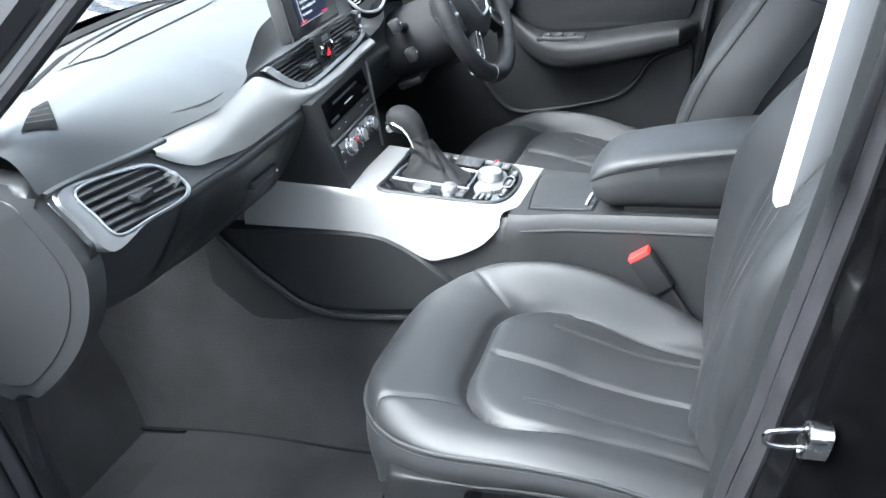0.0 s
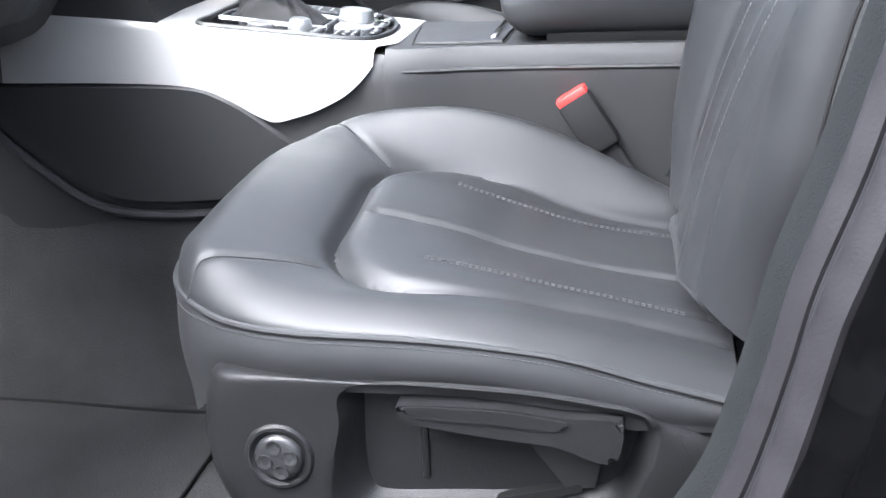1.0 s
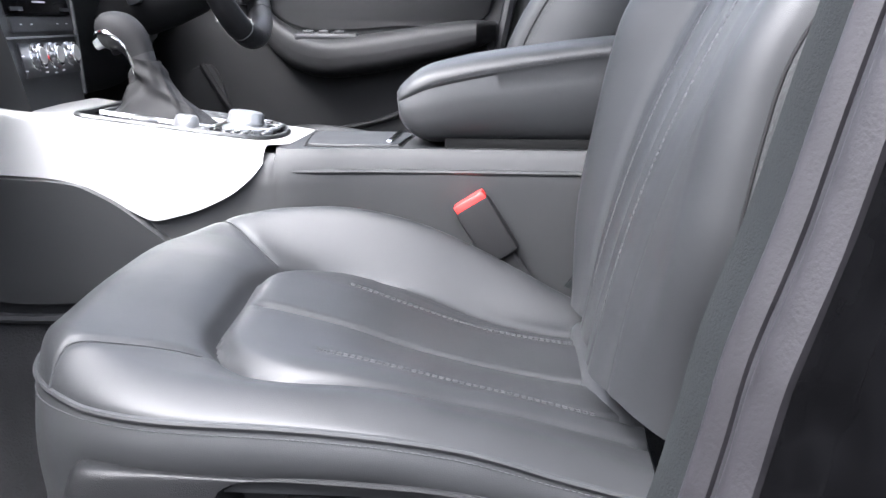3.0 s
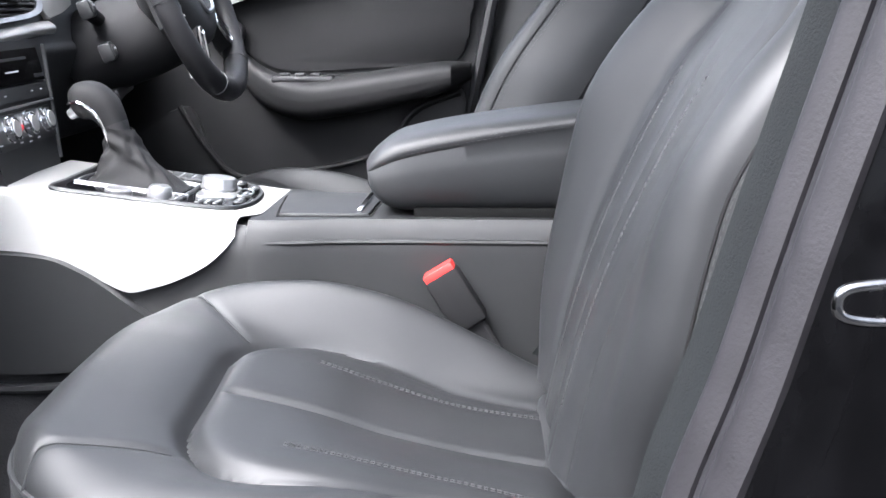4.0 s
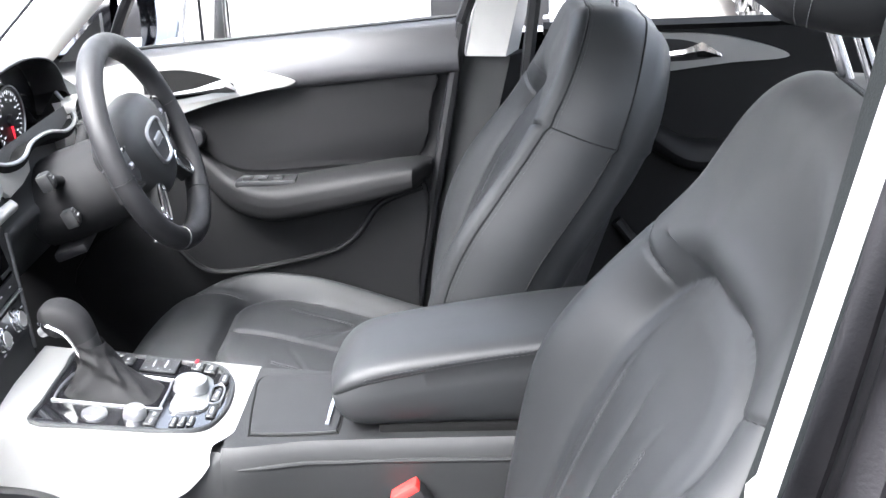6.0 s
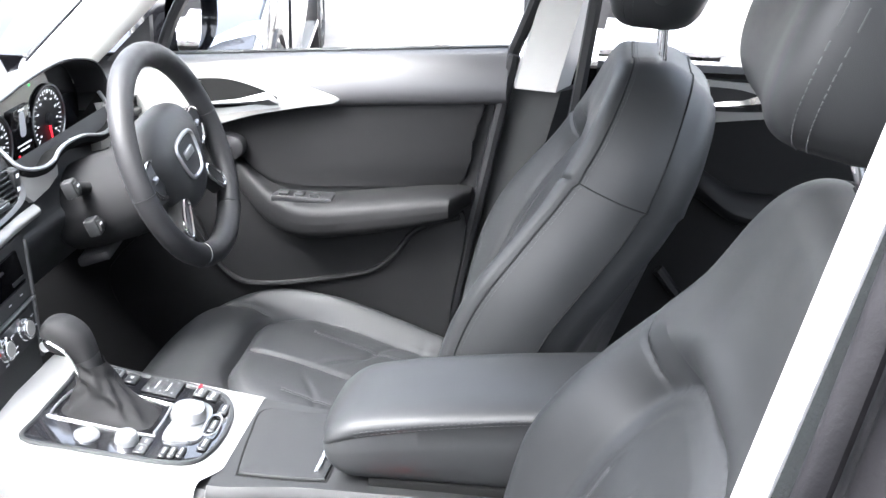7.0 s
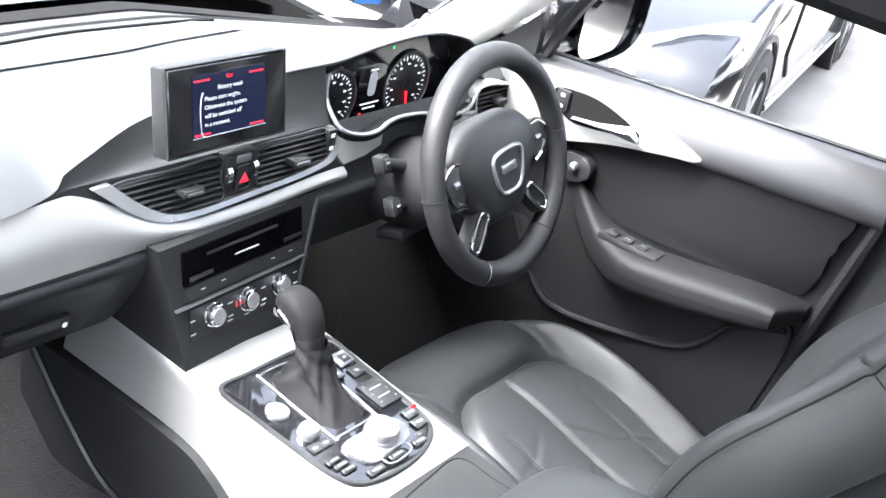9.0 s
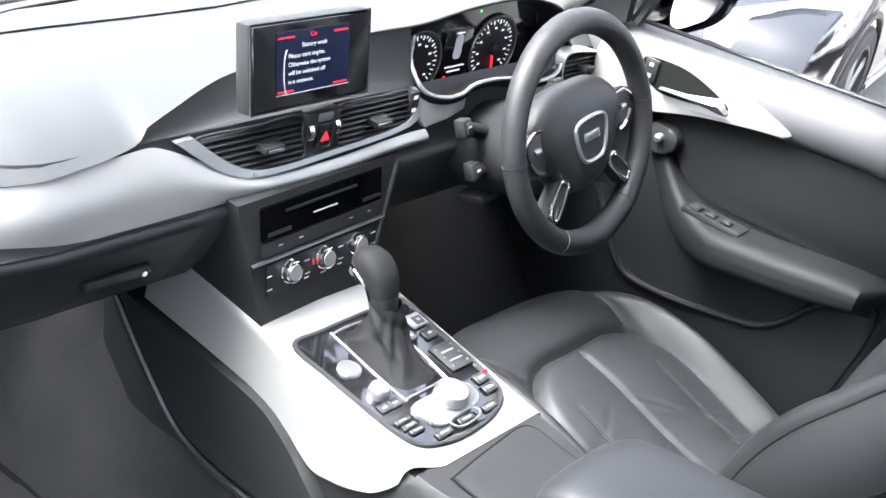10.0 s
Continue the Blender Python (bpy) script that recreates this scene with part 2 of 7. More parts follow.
part("kick_panel", box(-0.98, -0.44, 0.735, 0.76, 0.05, 0.84), CARPET_DARKENED, car, "dark side footwell panel")
part("kick_panel", box(-0.98, -0.46, -0.76, -0.735, 0.05, 0.84), CARPET, car, "dark side footwell panel")
part("floor_mat", box(-0.52, -0.02, -0.70, -0.19, 0.10, 0.110, 0.004), CARPET, car, "dark carpet mat")
part("toe_board", grid(lambda u, v: (-0.62 - 0.25 * u, -0.74 + 1.48 * v, 0.10 + 0.42 * u), 6, 6), CARPET, car, "carpeted toe board")

# left sill with its rubber seal
def sill_ring(x):
    return [(x, y, z) for y, z in ((-0.72, 0.06), (-0.72, 0.10), (-0.74, 0.12), (-0.80, 0.12), (-0.85, 0.11), (-0.88, 0.08), (-0.90, 0.02), (-0.86, -0.05))]
part("sill", loft([sill_ring(x) for x in (-0.75, -0.3, 0.1, 0.5, 0.9)]), HARD, car, "black plastic door sill")

# front post trim that sweeps down into the sill
POST = spl([(-0.575, 0.66, 0), (-0.53, 0.56, 0), (-0.485, 0.46, 0), (-0.455, 0.36, 0), (-0.43, 0.27, 0), (-0.38, 0.195, 0), (-0.29, 0.150, 0), (-0.15, 0.130, 0), (0.10, 0.124, 0)], 6)
def post_band(name, x0, y0, x1, y1, mat, label, bulge=0.0):
    rings, n = [], 8
    for i, p in enumerate(POST):
        d = (POST[min(i + 1, len(POST) - 1)] - POST[max(i - 1, 0)]).normalized()
        out = Vector((d.y, -d.x, 0))
        at = lambda o, y: Vector((p.x + out.x * o, y, p.y + out.y * o))
        front = [at(x0 + (x1 - x0) * k / n - bulge * math.sin(math.pi * k / n), y0 + (y1 - y0) * k / n) for k in range(n + 1)]
        rings.append(front + [at(x1 + 0.05, y1 + 0.02), at(x0 + 0.10, y0 + 0.01)])
    return part(name, loft(rings), mat, car, label)
post_band("post_trim", 0.03, -0.690, 0.0, -0.772, SOFT, "soft black post trim", 0.008)
post_band("door_seal", 0.004, -0.774, 0.012, -0.802, RUBBER, "grey rubber door seal", 0.009)
post_band("seal_lip", 0.016, -0.804, 0.026, -0.835, RUBBER, "grey rubber seal lip", 0.006)
post_band("post_outer", 0.03, -0.837, 0.06, -0.90, BLACK_DIM, "gloss black door post")

# left middle pillar: leans back towards the roof and sweeps forward into the sill
PILLAR = spl([(-0.60, 0.150, 0), (-0.20, 0.152, 0), (0.15, 0.155, 0), (0.33, 0.165, 0), (0.42, 0.188, 0), (0.491, 0.234, 0), (0.538, 0.279, 0), (0.577, 0.340, 0), (0.598, 0.399, 0), (0.616, 0.467, 0), (0.632, 0.535, 0), (0.661, 0.62, 0), (0.689, 0.72, 0), (0.742, 0.90, 0), (0.786, 1.06, 0), (0.824, 1.22, 0), (0.862, 1.40, 0)], 5)
def pillar_x(z):
    for a, b in zip(PILLAR, PILLAR[1:]):
        if a.y <= z <= b.y and a.x > 0.2:
            return a.x + (b.x - a.x) * (z - a.y) / max(b.y - a.y, 1e-6)
    return 0.491 if z < 0.3 else 0.862
PZ = [0.24, 0.32, 0.42, 0.52, 0.62, 0.72, 0.82, 0.92, 1.02, 1.12, 1.22, 1.32, 1.40]
def pillar_y(z):
    return 0.13 * max(z - 0.95, 0)
def band(name, x0, y0, x1, y1, mat, label, bulge=0.0):
    n = 8
    rings = []
    for i, p in enumerate(PILLAR):
        d = (PILLAR[min(i + 1, len(PILLAR) - 1)] - PILLAR[max(i - 1, 0)]).normalized()
        out, q = Vector((d.y, -d.x, 0)), pillar_y(p.y)
        at = lambda o, y: Vector((p.x + out.x * o, y + q, p.y + out.y * o))
        front = [at(x0 + (x1 - x0) * k / n - bulge * math.sin(math.pi * k / n), y0 + (y1 - y0) * k / n) for k in range(n + 1)]
        rings.append(front + [at(x1 + 0.05, y1 + 0.02), at(x0 + 0.06, y0 + 0.01)])
    return part(name, loft(rings), mat, car, label)
band("pillar_trim", 0.004, -0.738, 0.022, -0.772, SUEDE, "grey flocked pillar lining", 0.004)
rings = []
for z in (0.945, 0.952, 0.965, 1.02, 1.12, 1.22, 1.32, 1.40):
    x0, k = 0.703 + 0.235 * (z - 0.95), min(0.62 + max(z - 0.945, 0) / 0.03, 1.0)
    mid = x0 + 0.02
    rings.append([(mid + (x0 - mid) * k, -0.90, z), (mid + (x0 + 0.041 - mid) * k, -0.800, z), (mid + (x0 + 0.055 - mid) * k, -0.79, z), (mid + (x0 + 0.02 - mid) * k, -0.89, z)])
part("pillar_cover", loft(rings), HEADLINER, car, "light grey upper pillar cover")
band("door_seal", 0.021, -0.774, 0.028, -0.804, RUBBER, "grey ribbed rubber door seal", 0.010)
band("seal_lip", 0.031, -0.805, 0.033, -0.822, RUBBER, "narrow grey seal rib", 0.002)
band("seal_lip", 0.033, -0.824, 0.042, -0.860, RUBBER, "grey rubber seal lip", 0.012)
rings = []
for z in PZ:
    p, q = pillar_x(z), pillar_y(z)
    rings.append([(p + 0.048, -0.861 + q, z), (p + 0.058, -0.885 + q, z), (p + 0.064, -0.915 + q, z), (p + 0.074, -0.945 + q, z), (p + 0.10, -0.962 + q, z), (p + 0.26, -0.965 + q, z), (p + 0.26, -0.86 + q, z), (p + 0.1, -0.83 + q, z)])
part("pillar_outer", loft(rings), BLACK_DIM, car, "gloss black door pillar")
# rear left door skin and its glass
part("rear_door_skin", grid(lambda u, v: (pillar_x(0.05 + 0.93 * v) + 0.175 + 1.05 * u, -0.985 + 0.03 * (2 * v - 1) ** 2 + 0.05 * max(1 - u / 0.05, 0) ** 2, 0.05 + 0.93 * v), 60, 14), BLACK_DIM, car, "gloss black rear door")
part("rear_door_glass", grid(lambda u, v: (pillar_x(1.0 + 0.36 * v) + 0.27 + 0.8 * u * (1 - 0.2 * v), -0.905 + 0.30 * v, 1.0 + 0.36 * v), 6, 4), CLEAR, car, "clear rear door window").visible_shadow = False
striker = tube(spl([(0.748, -0.958, 0.714), (0.730, -0.962, 0.714), (0.712, -0.964, 0.711), (0.708, -0.964, 0.703), (0.712, -0.964, 0.696), (0.730, -0.962, 0.693), (0.748, -0.958, 0.693)], 5), 0.0034, 10)
part("striker", striker, STEEL, car, "bare steel door striker")
plate_s = spl([(-0.950, 0.690), (-0.964, 0.684), (-0.978, 0.691), (-0.980, 0.717), (-0.965, 0.726), (-0.950, 0.720)], 5, True)
part("striker_plate", slab([(0.748 - 0.25 * (p[0] + 0.966) + 0.28 * (p[1] - 0.69), p[0], p[1]) for p in plate_s], (0.02, 0, 0), (-0.004, 0, 0), 0.002), STEEL, car, "bare steel striker plate")
for z in (0.690, 0.719):
    part("bolt", lathe([(0.0045, 0.0), (0.0045, 0.003), (0.003, 0.004), (0.0005, 0.004)], Matrix.Translation((0.7445 + 0.28 * (z - 0.69), -0.964, z)) @ Euler((0, radians(-90), 0)).to_matrix().to_4x4(), 12), STEEL, car, "steel bolt head")

# roof, screens and front pillars
def roof_pt(u, v):
    x, y = 0.08 + 1.59 * u, -0.60 + 1.2 * v
    return (x, y, 1.50 + 0.06 * math.sin(math.pi * min(max(u, 0), 1)) - 0.05 * abs(2 * v - 1) ** 3)
part("roof_lining", grid(roof_pt, 14, 12), HEADLINER, car, "light grey headliner")
part("roof_skin", grid(lambda u, v: tuple(Vector(roof_pt(u, v)) + Vector((0, 0, 0.03))), 14, 12), PAINT, car, "gloss black roof")
def screen_foot(y):
    return -0.76 + 0.55 * max(abs(y) - 0.25, 0)
def screen_pt(u, v):
    y = -0.70 + 1.4 * v
    a = Vector((screen_foot(y) - 0.02, y, 0.905))
    b = Vector((0.10 - 0.04 * (1 - (2 * v - 1) ** 2), y * 0.83, 1.50))
    return tuple(a.lerp(b, u) + Vector((-0.02, 0, 0.03)) * math.sin(math.pi * u))
glass_pane = part("windscreen", grid(screen_pt, 8, 10), CLEAR, car, "clear windscreen")
glass_pane.visible_shadow = False
for s in (-1, 1):
    p = spl([(-0.62, s * 0.755, 0.72), (-0.47, s * 0.735, 0.84), (-0.335, s * 0.715, 0.965), (-0.21, s * 0.690, 1.08), (-0.02, s * 0.655, 1.26), (0.17, s * 0.625, 1.46)], 6)
    if s < 0:
        p = [q + Vector((-0.10, -0.01, 0.0)) for q in p]
    part("front_pillar", tube(p, 0.048 if s > 0 else 0.030, 12), HEADLINER if s > 0 else PILLAR_TRIM, car, "slim front roof pillar")
    part("front_pillar_skin", tube([q + Vector((-0.035, s * 0.035, 0.012)) for q in p], 0.034, 8), PAINT, car, "gloss black outer pillar")
    part("pillar_seal", tube([q + Vector((0.010, s * 0.046, -0.030)) for q in p], 0.008 if s > 0 else 0.014, 8), RUBBER, car, "grey rubber pillar seal")
part("roof_rail", tube(spl([(0.12, -0.66, 1.48), (0.5, -0.66, 1.51), (1.2, -0.64, 1.48)], 6), 0.03, 8), PAINT, car, "gloss black roof rail")
part("roof_rail", tube(spl([(0.15, 0.63, 1.47), (0.5, 0.64, 1.51), (1.2, 0.62, 1.49)], 6), 0.03, 8), HEADLINER, car)
# bonnet and front wing seen through the screen
part("bonnet", grid(lambda u, v: (-0.84 - 1.1 * u, -0.85 + 1.7 * v, 0.885 - 0.18 * u - 0.10 * abs(2 * v - 1) ** 3), 8, 8), PAINT_BLACK, car, "gloss black bonnet")
part("wiper", tube([(-0.93, -0.3, 0.935), (-0.90, 0.1, 0.95), (-0.88, 0.5, 0.945)], 0.008, 6), DARK, car)
# closed front and rear ends on their wheels
def body_end(xs, low, tops):
    return loft([[(x, y, z) for y, z in ((-0.84, low), (-0.91, 0.15), (-0.90, t - 0.22), (-0.80, t - 0.04), (0.0, t), (0.80, t - 0.04), (0.90, t - 0.22), (0.91, 0.15), (0.84, low))] for x, t in zip(xs, tops)])
part("front_end", body_end((-0.93, -1.4, -1.8, -1.92), -0.12, (0.86, 0.78, 0.68, 0.55)), PAINT, car, "gloss black front end")
part("rear_end", body_end((1.95, 2.4, 2.75, 2.85), -0.10, (0.92, 0.90, 0.86, 0.70)), PAINT, car, "gloss black rear end")
for wx in (-1.28, 2.15):
    for s in (-1, 1):
        wmat = Matrix.Translation((wx, s * 0.80, -0.01)) @ Euler((radians(-90 * s), 0, 0)).to_matrix().to_4x4()
        w = part("road_wheel", lathe([(0.22, 0.0), (0.32, 0.0), (0.33, 0.03), (0.33, 0.11), (0.31, 0.13), (0.24, 0.132), (0.235, 0.11)], wmat, 32), TYRE, car, "black tyre on a silver wheel")
        part("rim", lathe([(0.24, 0.11), (0.24, 0.13), (0.22, 0.13), (0.20, 0.09), (0.001, 0.08)], wmat, 32), SATIN, w)

# right hand middle pillar and rear quarter
def rp(z):
    return 0.516 + 0.24 * (z - 0.95)
rings = [[(rp(z) - 0.005, 0.76, z), (rp(z), 0.712 - 0.16 * max(z - 1.0, 0), z), (rp(z) + 0.075, 0.695 - 0.16 * max(z - 1.0, 0), z), (rp(z) + 0.10, 0.76, z)] for z in (0.94, 1.0, 1.1, 1.2, 1.3, 1.42)]
part("pillar_cover", loft(rings), PILLAR_TRIM, car, "light grey upper pillar cover")
rings = [[(rp(z) - 0.03 * k, 0.77, z), (rp(z) + 0.012, 0.735, z), (rp(z) + 0.085, 0.715, z), (rp(z) + 0.13, 0.77, z)] for z, k in ((0.1, 1), (0.3, 1), (0.5, 1), (0.7, 1), (0.85, 1), (0.938, 1))]
part("pillar_trim", loft(rings), SOFT, car, "dark lower pillar trim")
part("seat_belt", tube([(0.68, 0.62, 1.36), (0.625, 0.685, 0.9), (0.60, 0.68, 0.5)], 0.012, 6), DARK, car, "black seat belt webbing")
part("rear_bulkhead", grid(lambda u, v: (2.1 - 0.25 * u, -0.74 + 1.48 * v, 0.1 + 0.95 * u), 4, 4), CARPET, car)
part("rear_screen_frame", grid(lambda u, v: (1.85 - 0.2 * u, -0.66 + 1.32 * v, 1.05 + 0.40 * u), 4, 4), CLEAR, car, "clear rear window").visible_shadow = False

# ---- rear bench ----
bench = thing("rear_bench", (1.5, 0, 0.1), "black leather rear bench seat", "seat")
part("cushion", box(1.15, 1.72, -0.62, 0.62, 0.16, 0.46, 0.05, 3), LEATHER_SIDE, bench)
part("backrest", box(-0.09, 0.09, -0.62, 0.62, 0.0, 0.62, 0.05, 3, Matrix.Translation((1.72, 0, 0.42)) @ Euler((0, radians(20), 0)).to_matrix().to_4x4()), LEATHER_SIDE, bench)

# ---- unseen wall behind the camera, added to block low side light ----
wall = part("blocking_wall_west", box(-14, 16, -4.9, -4.7, -0.34, 1.9), WALL_DARK, None)
tagged(wall, "unseen grey wall added to block low side light", "wall", kind="structure")

# ---- front seats ----
def along(table, x):
    """A smooth curve through (x, value) pairs."""
    n = len(table)
    if x <= table[0][0]:
        return table[0][1]
    if x >= table[-1][0]:
        return table[-1][1]
    i = max(k for k in range(n - 1) if table[k][0] <= x)
    (x0, a), (x1, b) = table[i], table[i + 1]
    slope = lambda k: (table[min(k + 1, n - 1)][1] - table[max(k - 1, 0)][1]) / (table[min(k + 1, n - 1)][0] - table[max(k - 1, 0)][0])
    w = x1 - x0
    t = (x - x0) / w
    return a * (1 + 2 * t) * (1 - t) ** 2 + b * t * t * (3 - 2 * t) + w * (slope(i) * t * (1 - t) ** 2 - slope(i + 1) * t * t * (1 - t))


# heights of the cushions over the bite, by the distance from the nose: inner crest, inner panel edge, middle, outer panel edge, outer shoulder, welt
PASSENGER_CUSHION = (
    ((0, 0.080), (0.05, 0.104), (0.10, 0.117), (0.15, 0.125), (0.215, 0.129), (0.28, 0.128), (0.35, 0.113), (0.41, 0.090), (0.48, 0.056), (0.53, 0.030), (0.60, 0.0)),
    ((0, 0.078), (0.08, 0.098), (0.14, 0.095), (0.205, 0.080), (0.29, 0.060), (0.364, 0.036), (0.434, 0.012), (0.504, -0.002), (0.60, -0.014)),
    ((0, 0.070), (0.06, 0.086), (0.12, 0.080), (0.19, 0.060), (0.25, 0.047), (0.31, 0.032), (0.36, 0.015), (0.42, 0.0), (0.48, -0.012), (0.60, -0.030)),
    ((0, 0.052), (0.06, 0.064), (0.12, 0.057), (0.21, 0.042), (0.28, 0.036), (0.33, 0.031), (0.38, 0.022), (0.42, 0.013), (0.47, 0.003), (0.52, -0.010), (0.60, -0.032)),
    ((0, 0.036), (0.06, 0.045), (0.12, 0.045), (0.21, 0.040), (0.28, 0.037), (0.33, 0.032), (0.38, 0.024), (0.42, 0.016), (0.47, 0.005), (0.52, -0.009), (0.60, -0.034)),
    ((0, 0.018), (0.075, 0.015), (0.106, 0.012), (0.25, 0.011), (0.336, 0.007), (0.425, -0.003), (0.47, -0.013), (0.514, -0.026), (0.60, -0.048)))
DRIVER_CUSHION = (
    ((0, 0.085), (0.08, 0.118), (0.15, 0.134), (0.22, 0.138), (0.30, 0.128), (0.37, 0.108), (0.44, 0.084), (0.52, 0.058), (0.60, 0.040)),
    ((0, 0.080), (0.08, 0.108), (0.15, 0.118), (0.20, 0.112), (0.28, 0.098), (0.35, 0.078), (0.43, 0.056), (0.50, 0.044), (0.60, 0.030)),
    ((0, 0.080), (0.08, 0.106), (0.15, 0.116), (0.20, 0.108), (0.26, 0.099), (0.32, 0.084), (0.37, 0.069), (0.43, 0.055), (0.50, 0.042), (0.60, 0.028)),
    ((0, 0.080), (0.08, 0.108), (0.15, 0.118), (0.20, 0.112), (0.28, 0.098), (0.35, 0.078), (0.43, 0.056), (0.50, 0.044), (0.60, 0.030)),
    ((0, 0.085), (0.08, 0.118), (0.15, 0.136), (0.22, 0.142), (0.30, 0.134), (0.37, 0.114), (0.44, 0.090), (0.52, 0.062), (0.60, 0.042)),
    ((0, 0.034), (0.07, 0.018), (0.14, 0.010), (0.33, 0.008), (0.42, -0.006), (0.50, -0.026), (0.60, -0.050)))


def cushion_half(x):
    q = min(x / 0.24, 1.0)
    return (0.250 * (1 - (1 - q) ** 2.4) ** (1 / 2.4) if q < 1 else 0.250) + 0.006 * math.sin(x * 5)


def cushion_seam(x, outer):
    """Where the sewn line between the front lip and a side piece runs, across the seat."""
    return -0.150 - 0.20 * (0.19 - x) - 1.2 * max(0.07 - x, 0) if outer else 0.135 + 0.75 * (0.205 - x)


def cushion_point(x, b, c):
    """A point of the cushion: x metres behind its nose, b from -1 (one flank) to 1; c is the seat's bite."""
    w = cushion_half(x)
    y = b * w
    own = c[1] < 0
    inner, crest_y = (y if own else -y), 0.212
    crest, edge_in, mid, edge_out, shoulder, welt = (along(t, x) for t in (PASSENGER_CUSHION if own else DRIVER_CUSHION))
    z = along(((-0.260, shoulder - 0.012), (-0.215, shoulder), (-0.172, edge_out), (-0.08, (mid + edge_out) / 2 + 0.001), (0.0, mid), (0.085, (mid + edge_in) / 2), (0.162, edge_in), (crest_y, crest), (0.260, crest - 0.012)), inner)
    d = round_box_sdf(x - 0.50, inner + 0.006, 0.312, 0.170 - 0.02 * smooth_step(0.3, 0.6, x), 0.105)
    front = 1 - smooth_step(0.24, 0.38, x)
    z -= (0.004 + 0.009 * front) * math.exp(-(d / (0.007 + 0.003 * front)) ** 2)
    if d > 0:
        z -= 0.008 * front * math.exp(-(d / 0.030) ** 2)
    else:
        z += 0.005 * smooth_step(0.0, 0.035, -d)
        k = smooth_step(0.006, 0.03, -d)
        z -= 0.006 * k * math.exp(-(inner / 0.006) ** 2) + 0.003 * k * math.exp(-(inner / 0.025) ** 2)
        for o in (-0.114, 0.110):
            z -= 0.0022 * k * smooth_step(0.28, 0.31, x) * math.exp(-((inner - o) / 0.006) ** 2)
        z += 0.0008 * k * math.sin(y * 60 + 9 * x) * math.exp(-((x - 0.45) / 0.10) ** 2)
    if not own:
        worn = smooth_step(0.20, 0.34, x) * (1 - smooth_step(0.5, 0.6, x))
        for k, (x1, y1, slope, wide, deep) in enumerate(((0.36, 0.05, 0.9, 0.006, 0.0035), (0.40, 0.10, 0.5, 0.007, 0.004), (0.44, -0.06, -0.7, 0.006, 0.003), (0.47, 0.13, 0.3, 0.008, 0.004), (0.34, -0.11, -0.4, 0.006, 0.0025), (0.50, 0.02, 0.15, 0.007, 0.003))):
            q = (x - x1) - slope * (y - y1) + 0.004 * math.sin(55 * y + k)
            z -= deep * worn * math.exp(-(q / wide) ** 2) * math.exp(-((y - y1) / 0.055) ** 2)
    for outer in (True, False):
        if (0.02 if outer else 0.06) < x < 0.21:
            z -= 0.0030 * math.exp(-((inner - cushion_seam(x, outer)) / 0.006) ** 2) * smooth_step(0.21, 0.18, x)
    rim = welt + (crest - 0.075 - welt) * smooth_step(-0.10, 0.20, inner) if own else welt
    side = (1 - abs(b)) * max(w, 0.02)
    wide = 0.050 if own and inner < 0 else 0.062
    m = min((max(1 - side / wide, 0) ** 3 + max(1 - x / 0.080, 0) ** 3) ** (1 / 3), 1)
    z = rim + (z - rim) * math.sqrt(max(1 - m * m, 0))
    return Vector((c[0] - 0.565 + x, c[1] + y, c[2] + z))


# the backrests: how far crest and middle stand before a straight line up from the bite, by height
PASSENGER_CREST = ((0, 0.070), (0.10, 0.102), (0.20, 0.122), (0.27, 0.135), (0.33, 0.141), (0.40, 0.130), (0.47, 0.108), (0.54, 0.082), (0.62, 0.056), (0.75, 0.045))
PASSENGER_MIDDLE = ((0, 0.050), (0.10, 0.066), (0.20, 0.074), (0.30, 0.072), (0.40, 0.062), (0.46, 0.046), (0.51, 0.037), (0.55, 0.034), (0.60, 0.042), (0.78, 0.043))
DRIVER_CREST = ((0, 0.070), (0.10, 0.096), (0.20, 0.112), (0.27, 0.116), (0.34, 0.108), (0.42, 0.086), (0.50, 0.062), (0.58, 0.044), (0.70, 0.036))
DRIVER_MIDDLE = ((0, 0.050), (0.10, 0.062), (0.20, 0.066), (0.30, 0.060), (0.38, 0.050), (0.45, 0.034), (0.52, 0.024), (0.56, 0.024), (0.62, 0.034), (0.70, 0.036))


